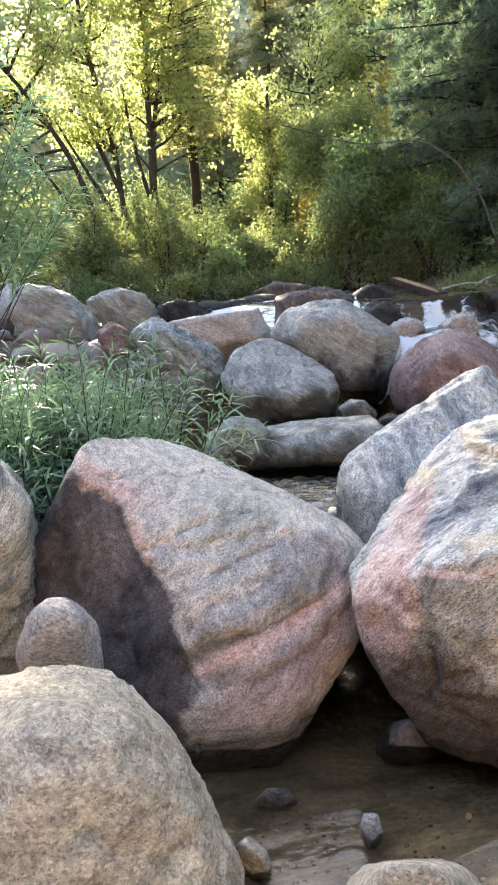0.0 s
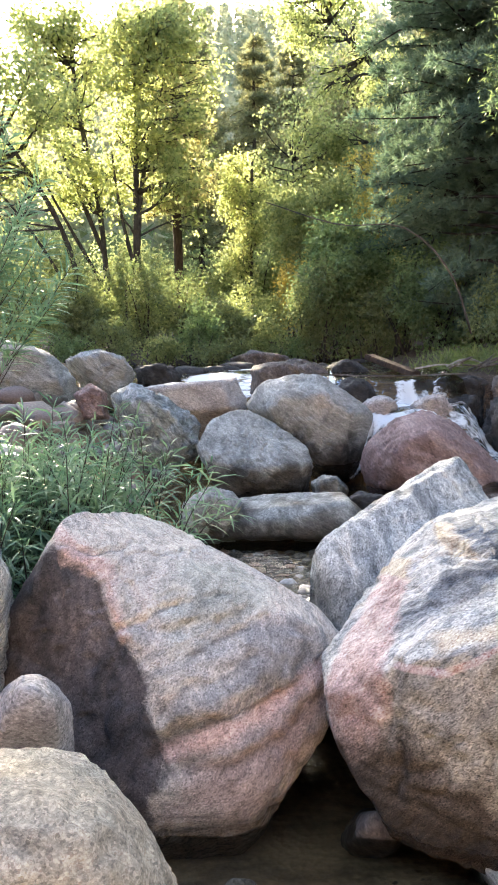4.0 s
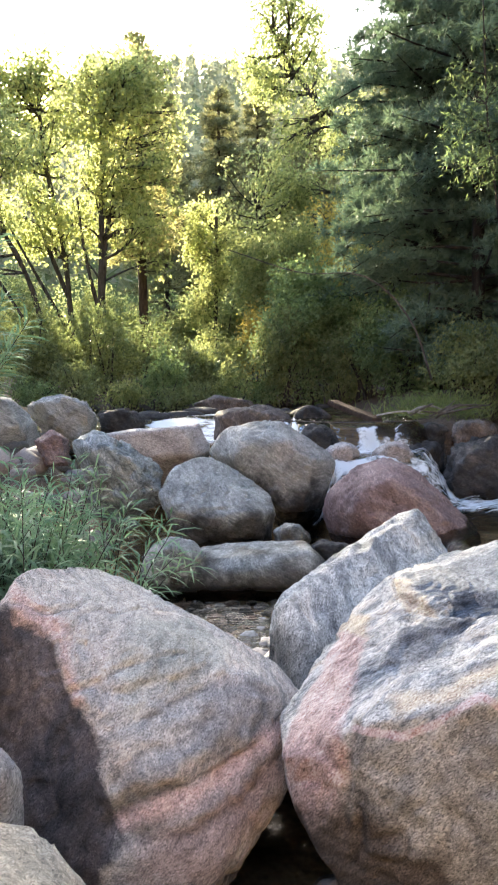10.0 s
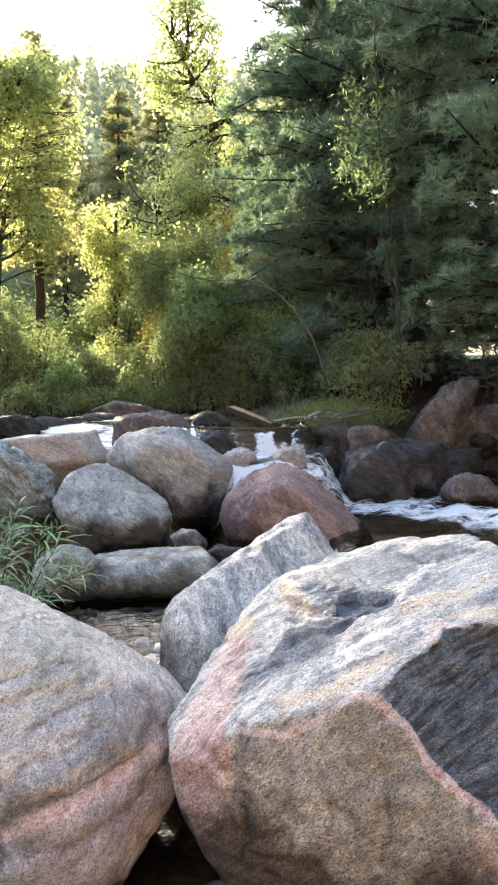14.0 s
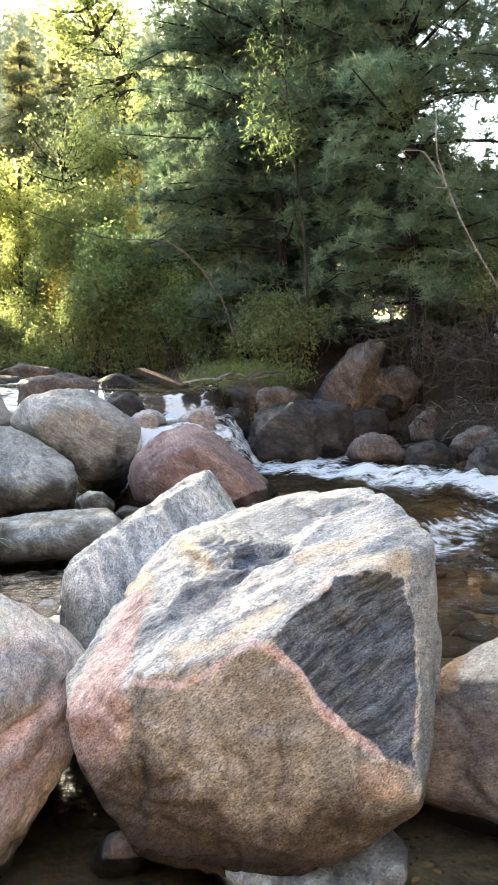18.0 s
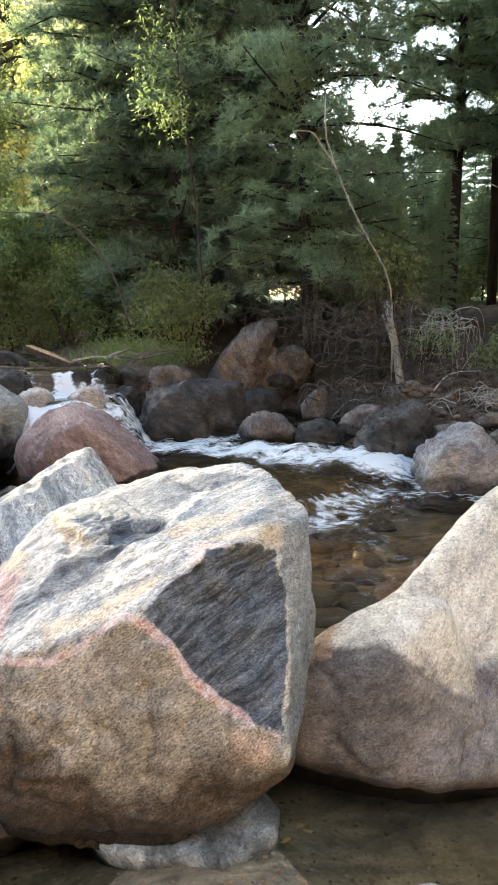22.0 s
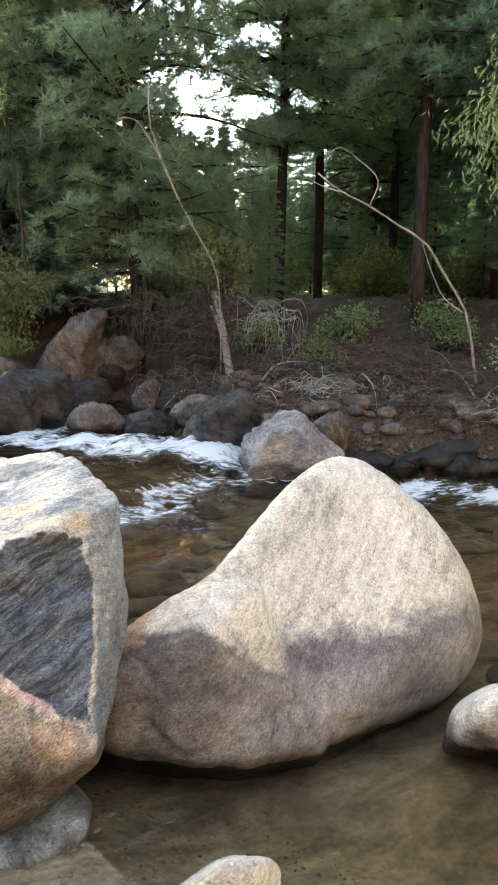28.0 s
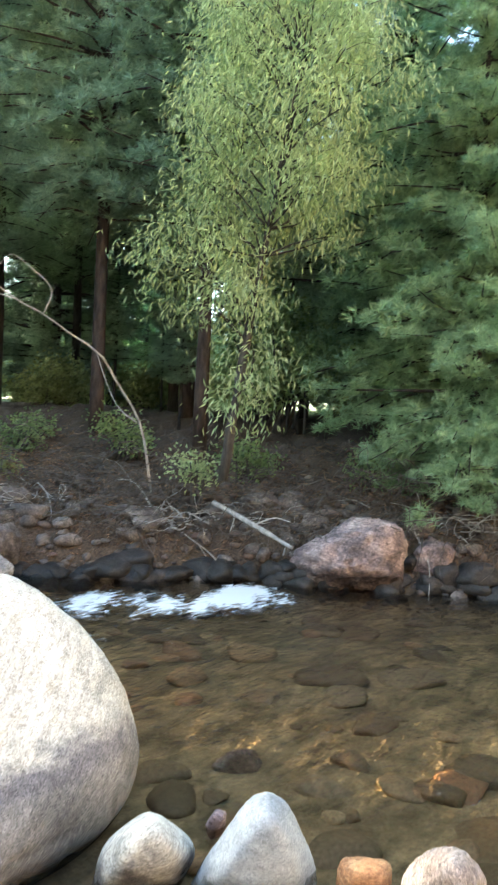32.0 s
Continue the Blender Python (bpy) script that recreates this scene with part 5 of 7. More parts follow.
boulder("boulder", "smooth brown rock at the edge of rapids", BROWN, (3.41, 6.30, 0.31), [(61, 0, 0.26), (-112, -47, 0.196), (-26, -86, 0.243), (-9, 38, 0.207), (-47, 38, 0.224), (133, 28, 0.258), (11, 64, 0.196), (167, 28, 0.272), (105, 66, 0.222), (-51, 68, 0.214), (173, 71, 0.241), (-58, 0, 0.283), (174, 0, 0.297), (-12, 0, 0.285), (135, -2, 0.303), (-171, -21, 0.296), (-120, 1, 0.301), (139, -29, 0.339)], p=14, relief=0.025, seed=37, damp_z=0.33)
boulder("boulder", "dark wet boulder against the rooty bank", DARK, (4.12, 5.30, 0.36), [(-63, 0, 0.31), (-22, 0, 0.308), (52, 0, 0.284), (-116, -65, 0.304), (-91, -32, 0.317), (-128, 0, 0.328), (-13, -82, 0.32), (161, 26, 0.27), (119, 64, 0.236), (125, 26, 0.256), (175, -7, 0.344), (170, 68, 0.255), (-12, 38, 0.343), (-66, 38, 0.361), (125, 0, 0.331), (-174, -43, 0.371), (126, -46, 0.409)], p=36, relief=0.04, seed=38)
boulder("rock", "dark wet rock among roots at the waterline", DARK, (3.77, 5.96, 0.27), [(-123, -40, 0.157), (57, 0, 0.189), (57, -87, 0.224), (128, 6, 0.228), (170, 12, 0.224), (-124, 1, 0.22), (105, 64, 0.195), (-14, 5, 0.216), (175, 68, 0.208), (-57, 10, 0.212), (-1, 56, 0.19), (-54, 58, 0.2)], p=30, relief=0.03, seed=91)
boulder("rock", "brown rock among roots on the bank", BROWN, (4.34, 6.07, 0.33), [(55, 0, 0.18), (-179, -35, 0.145), (-63, -28, 0.133), (-28, -29, 0.138), (133, -38, 0.163), (161, 43, 0.204), (125, 43, 0.194), (-137, -34, 0.152), (-101, -32, 0.148), (89, 81, 0.232), (-55, 20, 0.225), (-20, 21, 0.219), (-124, 0, 0.218), (-168, 77, 0.236)], p=30, relief=0.03, seed=92)
boulder("rock", "dark brown rock at the waterline", BROWN, (4.57, 4.98, 0.27), [(47, 0, 0.158), (-115, -29, 0.196), (-128, -60, 0.223), (-133, -1, 0.195), (34, -82, 0.241), (167, 2, 0.22), (119, 3, 0.223), (-11, 54, 0.192), (-66, 56, 0.206), (-69, 10, 0.211), (86, 61, 0.228), (-23, 5, 0.213), (-178, 66, 0.248)], p=30, relief=0.03, seed=93, damp_z=0.3)
boulder("rock", "brown rock on the rooty bank", BROWN, (4.61, 7.33, 0.42), [(-36, -22, 0.108), (-167, -21, 0.166), (57, 0, 0.171), (-167, -59, 0.181), (132, -66, 0.191), (132, 36, 0.141), (162, 37, 0.144), (171, 0, 0.161), (131, 0, 0.162), (-47, 22, 0.163), (-17, 23, 0.16), (140, 70, 0.174), (-123, 2, 0.188)], relief=0.03, seed=39)
boulder("rock", "brown rock at the water edge of bank", BROWN, (5.02, 4.83, 0.28), [(160, -17, 0.134), (124, -16, 0.134), (-131, -46, 0.151), (45, 0, 0.188), (-63, -4, 0.149), (-36, -2, 0.143), (-2, -82, 0.196), (121, 55, 0.175), (73, 80, 0.192), (-31, 27, 0.175), (-59, 27, 0.183), (-135, 0, 0.216), (150, 51, 0.182), (-135, 81, 0.205)], relief=0.03, seed=40)
boulder("boulder", "grey-purple boulder standing in the stream", SPRAY, (4.19, 4.55, 0.11), [(-91, -42, 0.341), (47, 0, 0.363), (-42, -53, 0.388), (-17, 41, 0.378), (-65, 42, 0.411), (-140, -47, 0.392), (-132, 0, 0.446), (103, -80, 0.486), (157, 12, 0.38), (124, 10, 0.377), (-28, -8, 0.434), (110, 48, 0.365), (-72, -9, 0.42), (157, 50, 0.399), (31, 66, 0.425), (-109, 73, 0.468), (-163, 8, 0.507)], p=50, relief=0.03, seed=41, stain_or_shade_z=0.22, damp_z=0.2)
boulder("boulder", "mottled pink-grey boulder on the far bank", MOTTLED, (6.86, 2.35, 0.24), [(-152, -46, 0.289), (23, 0, 0.335), (85, 54, 0.295), (133, 57, 0.311), (-29, -84, 0.382), (-102, -2, 0.468), (-49, -5, 0.497), (-158, 1, 0.376), (22, 71, 0.358), (-147, 76, 0.39), (164, -22, 0.439), (-17, 62, 0.419), (92, -29, 0.559), (-100, 19, 0.509), (-43, 22, 0.516), (150, 0, 0.477), (91, 0, 0.516), (90, 28, 0.425), (142, 27, 0.431)], p=16, relief=0.03, seed=42, damp_z=0.15)
boulder("boulder", "pale mottled rock on the far bank", MOTTLED, (7.39, 1.72, 0.18), [(-150, -48, 0.193), (-69, -80, 0.244), (17, -1, 0.294), (-89, 5, 0.217), (-62, 3, 0.218), (-52, 75, 0.247), (106, 5, 0.179), (101, 48, 0.222), (152, -34, 0.212), (102, -45, 0.254), (-163, 1, 0.316)], relief=0.035, seed=43, damp_z=0.15)
boulder("stone", "smooth cream stone with a dark base", WAVE, (1.94, 0.99, 0.045), [(-140, -42, 0.092), (-131, -71, 0.118), (-95, -25, 0.123), (40, 1, 0.141), (-60, -29, 0.141), (-8, 42, 0.121), (147, 11, 0.149), (110, 7, 0.146), (-42, 58, 0.147), (92, 46, 0.119), (-144, 0, 0.167), (104, 66, 0.139), (-61, 36, 0.16), (-38, 0, 0.159), (127, 42, 0.139)], p=8, relief=0.005, seed=44, stain_or_shade_z=0.03, damp_z=0.045)
boulder("stone", "wedge-shaped blue-grey stone standing in shallows", SLATE, (2.05, 0.69, 0.065), [(94, 29, 0.11), (124, 34, 0.13), (-142, -36, 0.135), (-33, 24, 0.168), (31, 1, 0.149), (-74, 25, 0.193), (-88, -62, 0.198), (-171, -31, 0.141), (-149, -1, 0.181), (-91, -3, 0.193), (160, -72, 0.203), (-47, -3, 0.202), (137, -57, 0.209), (-10, 43, 0.185), (-66, 63, 0.242), (151, 0, 0.176), (61, 49, 0.163), (104, 0, 0.178), (115, 68, 0.209), (0, 0, 0.205), (180, 27, 0.23)], p=16, relief=0.006, seed=45, damp_z=0.075)
boulder("stone", "orange stone half under clear water", ORANGE, (2.14, 0.37, 0.05), [(23, 0, 0.095), (-122, -46, 0.057), (-59, -1, 0.088), (102, 1, 0.075), (-89, -3, 0.085), (25, 59, 0.086), (-170, -38, 0.057), (129, 1, 0.076), (70, 71, 0.095), (162, -64, 0.083), (-156, 0, 0.105), (-31, 77, 0.108)], p=7, relief=0.014, seed=46, damp_z=0.02)
boulder("stone", "pinkish brown granite stone in shallows", ROSY, (2.12, 0.14, 0.08), [(17, 0, 0.148), (-90, 0, 0.12), (-63, 0, 0.122), (-158, -37, 0.099), (97, 0, 0.105), (126, 1, 0.106), (-106, -64, 0.146), (153, -70, 0.151), (-35, 36, 0.144), (-74, 44, 0.169), (18, 53, 0.144), (76, 34, 0.121), (-163, 0, 0.156), (110, 30, 0.127), (17, 82, 0.178), (98, 57, 0.157), (59, 44, 0.13)], p=14, relief=0.014, seed=47, damp_z=0.01)
boulder("stone", "reddish stone under the clear water", RED, (3.07, 1.32, -0.13), [(-105, -59, 0.061), (169, -55, 0.064), (95, 52, 0.062), (46, 68, 0.063), (139, -61, 0.07), (-35, 28, 0.1), (-69, 30, 0.114), (30, 2, 0.113), (-152, 4, 0.14)], level=4, relief=0.015, seed=48)
boulder("stone", "small reddish stone in the shallows", RED, (2.33, 0.98, -0.01), [(-99, -34, 0.023), (144, -22, 0.028), (107, 30, 0.029), (-49, -2, 0.037), (39, 0, 0.062), (6, 51, 0.052), (-71, -3, 0.034), (-108, -66, 0.042), (-39, 70, 0.06), (112, 0, 0.033), (-166, -36, 0.031), (149, -54, 0.046), (-137, 5, 0.065)], level=4, relief=0.012, seed=49)
boulder("stone", "rounded pinkish granite stone beside marbled boulder", PINK, (-0.92, 1.83, 0.27), [(18, -2, 0.115), (-12, -3, 0.109), (-153, -9, 0.103), (-81, -21, 0.089), (102, 0, 0.141), (180, 0, 0.115), (169, 25, 0.133), (-161, 28, 0.146), (-126, -67, 0.178), (33, 25, 0.146), (-55, -73, 0.191), (4, 27, 0.156), (152, 59, 0.185), (67, 60, 0.191), (-161, -38, 0.164), (15, 63, 0.208), (-80, 6, 0.166)], p=12, relief=0.011, seed=50)
boulder("boulder", "dark blue-grey boulder half hidden by willow", PEAK, (-1.23, 2.38, 0.35), [(2, -9, 0.146), (-73, -27, 0.189), (-165, 2, 0.143), (21, 6, 0.181), (105, 0, 0.298), (-95, -82, 0.384), (-179, 52, 0.32), (19, 30, 0.269), (-47, -24, 0.19), (9, -38, 0.293), (33, 47, 0.335), (-75, 1, 0.313), (-40, 7, 0.341)], p=34, relief=0.025, seed=51)
boulder("rock", "flat grey slab on wet sand under boulder", GREY, (0.49, 1.60, -0.05), [(114, -88, 0.105), (91, 90, 0.102), (90, 45, 0.177), (69, 2, 0.214), (-141, -18, 0.237), (-7, -33, 0.215), (14, 6, 0.23), (170, -10, 0.246), (-80, -7, 0.296), (-126, 0, 0.262), (4, 30, 0.235), (-34, -2, 0.283), (175, 7, 0.262), (-172, -10, 0.257), (-54, -7, 0.304)], p=34, relief=0.011, seed=52, stain_or_shade_z=0.02, damp_z=0.0)
boulder("stone", "dark stone in the shaded pool", BROWN, (0.03, 1.84, -0.09), [(-75, -47, 0.047), (-107, -36, 0.056), (79, 0, 0.124), (145, 31, 0.081), (-162, -29, 0.083), (13, 39, 0.087), (92, 59, 0.08), (-45, -29, 0.06), (165, 30, 0.091), (-163, -50, 0.094), (153, 0, 0.101), (-4, 0, 0.097), (-102, 6, 0.14)], level=4, p=14, relief=0.015, seed=53)
boulder("stone", "pale cream granite stone on wet sand", WAVE, (0.69, 0.79, 0.12), [(-127, -33, 0.083), (-124, -60, 0.119), (-31, 0, 0.105), (177, -11, 0.112), (-58, -1, 0.107), (48, 0, 0.128), (138, -12, 0.129), (98, 43, 0.091), (59, 52, 0.097), (-131, 0, 0.158), (3, 43, 0.13), (-90, 0, 0.16), (-153, 42, 0.237)], p=16, relief=0.014, seed=54, damp_z=-0.01)
boulder("stone", "pale tan granite stone on the wet sand", TAN, (-0.16, 1.07, 0.01), [(-53, -21, 0.084), (80, 0, 0.157), (-172, -10, 0.125), (-104, -24, 0.085), (-38, -35, 0.125), (-110, -56, 0.153), (89, 49, 0.14), (0, 0, 0.15), (157, 0, 0.148), (174, -24, 0.162), (-101, 2, 0.166), (-139, -16, 0.11), (134, 30, 0.158), (45, 52, 0.171), (20, 22, 0.157), (155, 36, 0.177), (-15, 28, 0.19), (-34, 12, 0.169)], p=14, relief=0.01, seed=58)
boulder("stone", "small brown stone in the shaded pool", PINK, (-0.37, 1.67, -0.09), [(-117, -37, 0.017), (90, 0, 0.035), (-68, -36, 0.023), (75, 54, 0.032), (25, 38, 0.042), (127, 31, 0.039), (166, 44, 0.05), (-90, 0, 0.035), (27, 0, 0.051), (146, 0, 0.053), (37, 22, 0.042), (-159, 25, 0.054), (-27, 24, 0.051)], level=4, relief=0.01, seed=55)
boulder("stone", "small pink stone in the shaded pool", PINK, (-0.17, 1.41, -0.01), [(-52, -27, 0.017), (90, 0, 0.035), (-165, -19, 0.019), (6, 12, 0.026), (161, 13, 0.027), (79, 55, 0.042), (-34, 0, 0.024), (-90, 0, 0.035)], level=4, relief=0.01, seed=56)
boulder("stone", "small tan stone beside the tan boulder", TAN, (-0.45, 1.33, 0.02), [(-90, -30, 0.025), (-174, -17, 0.026), (-138, -14, 0.019), (78, 0, 0.037), (-112, -13, 0.024), (38, 32, 0.031), (12, 42, 0.035), (126, 36, 0.043), (-96, -60, 0.044), (-7, 14, 0.034), (21, 3, 0.036), (-27, 0, 0.036), (162, 52, 0.055), (-99, 9, 0.042)], level=4, relief=0.01, seed=57)


# ---- plants ----
def broadleaf(label, base, trunk_line, r0, clumps, mat, bark, count, leaf, seed, category="tree", width=0.75, spray=9, limb_r=0.04, stems=None, hang=0.0, name="tree", gaps=-0.15):
    """A tree: a tapered trunk along trunk_line, a limb to each clump (x, y, z, radius), and sprays of single leaves round them."""
    rs = randoms(seed)
    base = np.array(base, float)
    root = thing(name, None, base, label, category)
    line = along([np.subtract(p, base) for p in trunk_line], 16)
    stem = part_of(root, "trunk", mesh_of("trunk", *_flat(tube(line, r0, r0 * 0.35, 9, 0.25, seed)), bark))
    for k, more in enumerate(stems or []):
        part_of(root, "trunk", mesh_of("trunk", *_flat(tube(along([np.subtract(p, base) for p in more], 12), r0 * 0.6, r0 * 0.15, 7, 0.25, seed + k)), bark))
    limbs, at, way, face = [], [], [], []
    total = sum(c[3] ** 2 for c in clumps)
    for cx, cy, cz, cr in clumps:
        c = np.array((cx, cy, cz)) - base
        k = int(np.argmin(np.linalg.norm(line + [0, 0, cr], axis=1) * 0 + np.linalg.norm(line - c + [0, 0, cr * 1.3], axis=1)))
        k = max(k, 4)
        bend = (line[k] + c) / 2 + rs.normal(size=3) * cr * 0.18
        limb = along([line[k], bend, c + rs.normal(size=3) * cr * 0.2], 8)
        limbs.append(tube(limb, limb_r, limb_r * 0.25, 5))
        for _ in range(4):
            tip = c + sphere_points(rs, 1)[0] * cr * rs.uniform(0.5, 0.95)
            q = limb[rs.randint(3, 8)]
            limbs.append(tube(along([q, (q + tip) / 2 + rs.normal(size=3) * cr * 0.1, tip], 5), limb_r * 0.35, limb_r * 0.1, 4))
        n = int(count * cr * cr / total / spray)
        d = sphere_points(rs, n)
        r = cr * rs.uniform(0.35, 1.0, n) ** 0.55
        p = c + d * r[:, None] * [1, 1, 0.85]
        keep = vnoise(p / (cr * 0.42) + seed, seed) > gaps
        p, d = p[keep], d[keep]
        for _ in range(spray):
            at.append(p + rs.normal(size=p.shape) * leaf * 1.5)
            w = d * 0.5 + rs.normal(size=p.shape) * 0.7
            w[:, 2] -= 0.35 + hang
            way.append(w), face.append(rs.normal(size=p.shape) + [0, 0, 0.5])
    part_of(stem, "branchwork", mesh_of("branchwork", *tubes(limbs), bark), kind="stuff")
    at, way, face = np.concatenate(at), np.concatenate(way), np.concatenate(face)
    v, f = leaves(at, way, face, leaf * rs.uniform(0.7, 1.3, len(at)), leaf * width)
    part_of(root, "crown", mesh_of("crown", v, f, mat, False))
    return root


def _flat(t):
    v, q, c = t
    return v, [q, c]


def ring_clumps(rs, centre, radii, n, r_lo, r_hi):
    """Clumps strewn through an egg-shaped crown, more of them outside."""
    out = []
    for d in sphere_points(rs, n):
        k = rs.uniform(0.25, 1.0) ** 0.5
        out.append((centre[0] + d[0] * radii[0] * k, centre[1] + d[1] * radii[1] * k, centre[2] + d[2] * radii[2] * k, rs.uniform(r_lo, r_hi)))
    return out


def bush(label, centre, radii, mat, count, leaf, seed, width=0.6, stems=14, category="bush", hang=0.0, name="bush", group=""):
    rs = randoms(seed)
    g = float(ground_z(np.array([centre[0]]), np.array([centre[1]]))[0])
    base = np.array((centre[0], centre[1], g - 0.03))
    c = np.array(centre) - base
    root = thing(name, None, base, label, category, group)
    wood, at, way, face = [], [], [], []
    n = count // 8
    lobes = 7 + int(9 * max(radii))
    hub = sphere_points(rs, lobes) * (rs.uniform(0.1, 1.0, lobes) ** 0.5)[:, None] * 0.72
    pick = rs.randint(0, lobes, n)
    girth = rs.uniform(0.22, 0.5, lobes)[pick][:, None] * [1.0, 1.0, 1.25]
    p = c + (hub[pick] + sphere_points(rs, n) * (rs.uniform(0.05, 1.0, n) ** 0.5)[:, None] * girth) * radii
    p = p[(vnoise(p / (min(radii) * 0.38) + seed, seed) > -0.25) & (p[:, 2] > -0.05)]
    for i in range(stems):
        tip = p[rs.randint(len(p))] if len(p) else c
        foot = np.array((rs.normal() * radii[0] * 0.18, rs.normal() * radii[1] * 0.18, 0))
        wood.append(tube(along([foot, (foot + tip) / 2 + [0, 0, 0.15 * radii[2]], tip], 7), 0.022, 0.005, 5))
    for _ in range(8):
        at.append(p + rs.normal(size=p.shape) * leaf * 1.3)
        w = (p - c) / np.max(radii) * 0.6 + rs.normal(size=p.shape) * 0.7
        w[:, 2] -= 0.2 + hang
        way.append(w), face.append(rs.normal(size=p.shape) + [0, 0, 0.6])
    at, way, face = np.concatenate(at), np.concatenate(way), np.concatenate(face)
    part_of(root, "branchwork", mesh_of("branchwork", *tubes(wood), BARK), kind="stuff")
    v, f = leaves(at, way, face, leaf * rs.uniform(0.7, 1.3, len(at)), leaf * width)
    part_of(root, "foliage", mesh_of("foliage", v, f, mat, False))
    return root


def conifer(label, base, height, reach, seed, mat=None, bark=None, bare=0.18, r0=0.13, tuft=0.13, whorls=32, needles=8, dense=1.0, lean=(0, 0), wide=0.008, sparse=None):
    """A pine: trunk, drooping limbs in whorls, and tufts of long needles on their twigs."""
    rs = randoms(seed)
    root = thing("pine_tree", None, base, label, "tree")
    line = along([(0, 0, -0.1), (lean[0] * 0.3 + rs.normal() * 0.05, lean[1] * 0.3, height * 0.4), (lean[0], lean[1], height)], 16)
    stem = part_of(root, "trunk", mesh_of("trunk", *_flat(tube(line, r0, 0.02, 10, 0.2, seed)), bark or BARK))
    limbs, at, way = [], [], []
    for w in range(whorls):
        f = bare + (1 - bare) * (w + rs.uniform(-0.3, 0.3)) / whorls
        h = height * f
        core = np.array([np.interp(h, line[:, 2], line[:, i]) for i in range(3)])
        span = reach * (1 - f) ** 0.75 * min(1.0, 0.55 + (f - bare) * 2.5)
        for b in range(rs.randint(4, 8)):
            a = rs.uniform(0, 2 * np.pi)
            l = span * rs.uniform(0.55, 1.1) + 0.12
            out = np.array((math.cos(a), math.sin(a), 0))
            tip = core + out * l + [0, 0, l * rs.uniform(-0.28, 0.12)]
            if sparse and sparse[2] < h < sparse[3] and abs((math.degrees(a) - sparse[0] + 180) % 360 - 180) < sparse[1] and rs.uniform() < 0.6:
                continue
            limb = along([core, core + out * l * 0.5 + [0, 0, l * rs.uniform(-0.05, 0.08)], tip], 7)
            limbs.append(tube(limb, 0.012 + 0.010 * l, 0.005, 5))
            n = int((2 + l * 7) * dense)
            t = rs.uniform(0.06, 1.0, n) ** 0.75
            c = np.stack([np.interp(t, np.linspace(0, 1, 7), limb[:, i]) for i in range(3)], 1)
            c = c + rs.normal(size=(n, 3)) * [0.17 * l + 0.04, 0.17 * l + 0.04, 0.04 + 0.05 * l] * (1.2 - t)[:, None]
            d = rs.normal(size=(n, 6, 3))
            d[:, :, 2] = np.abs(d[:, :, 2]) * 0.8 + 0.1
            d = d + out * 0.5
            d /= np.linalg.norm(d, axis=2)[:, :, None] + 1e-9
            at.append((c[:, None] + d * tuft * rs.uniform(0.2, 0.8, (n, 6, 1))).reshape(-1, 3))
            way.append(d.reshape(-1, 3))
    part_of(stem, "branchwork", mesh_of("branchwork", *tubes(limbs), bark or BARK), kind="stuff")
    at, way = np.concatenate(at), np.concatenate(way)
    n = len(at)
    A, W = np.repeat(at, needles, 0), np.repeat(way, needles, 0) * 0.9 + randoms(seed + 1).normal(size=(n * needles, 3)) * 0.62
    W /= np.linalg.norm(W, axis=1)[:, None] + 1e-9
    side = np.cross(W, rs.normal(size=W.shape))
    side /= np.linalg.norm(side, axis=1)[:, None] + 1e-9
    L = tuft * rs.uniform(0.7, 1.25, len(A))[:, None]
    v = np.stack([A + side * wide, A - side * wide, A + W * L - [0, 0, 0.01]], 1).reshape(-1, 3)
    part_of(root, "needles", mesh_of("needles", v, np.arange(len(v)).reshape(-1, 3), mat or NEEDLE, False))
    return root


def gz(x, y):
    return float(ground_z(np.array([x]), np.array([y]))[0])


# ---- trees upstream, lit from behind ----
rs = randoms(77)
broadleaf("tall cottonwood with sunlit yellow-green leaves and forked trunk", (-1.15, 15.8, 1.2), [(-1.15, 15.8, 1.2), (-1.1, 15.75, 3.0), (-1.05, 15.7, 4.7), (-1.0, 15.7, 6.0), (-0.9, 15.7, 7.2)], 0.085,
          ring_clumps(rs, (-0.45, 15.7, 5.9), (1.0, 0.9, 1.6), 52, 0.14, 0.36) + ring_clumps(rs, (-1.1, 15.7, 7.0), (0.5, 0.6, 0.9), 10, 0.2, 0.4) + ring_clumps(rs, (-0.35, 15.5, 4.3), (0.75, 0.6, 0.5), 14, 0.18, 0.34) + [(-1.5, 15.5, 4.3, 0.35), (-1.4, 15.5, 3.6, 0.28), (-0.1, 15.5, 3.6, 0.3), (-1.35, 15.5, 5.1, 0.35)], LEAF_GOLD, BARK, 27000, 0.09, 101, name="cottonwood_tree", gaps=0.2, limb_r=0.026,
          stems=[[(-1.12, 15.75, 2.6), (-0.92, 15.7, 4.4), (-0.55, 15.7, 5.8), (-0.3, 15.7, 7.0)], [(-1.1, 15.75, 2.4), (-1.4, 15.6, 3.8), (-1.5, 15.6, 4.8)]])
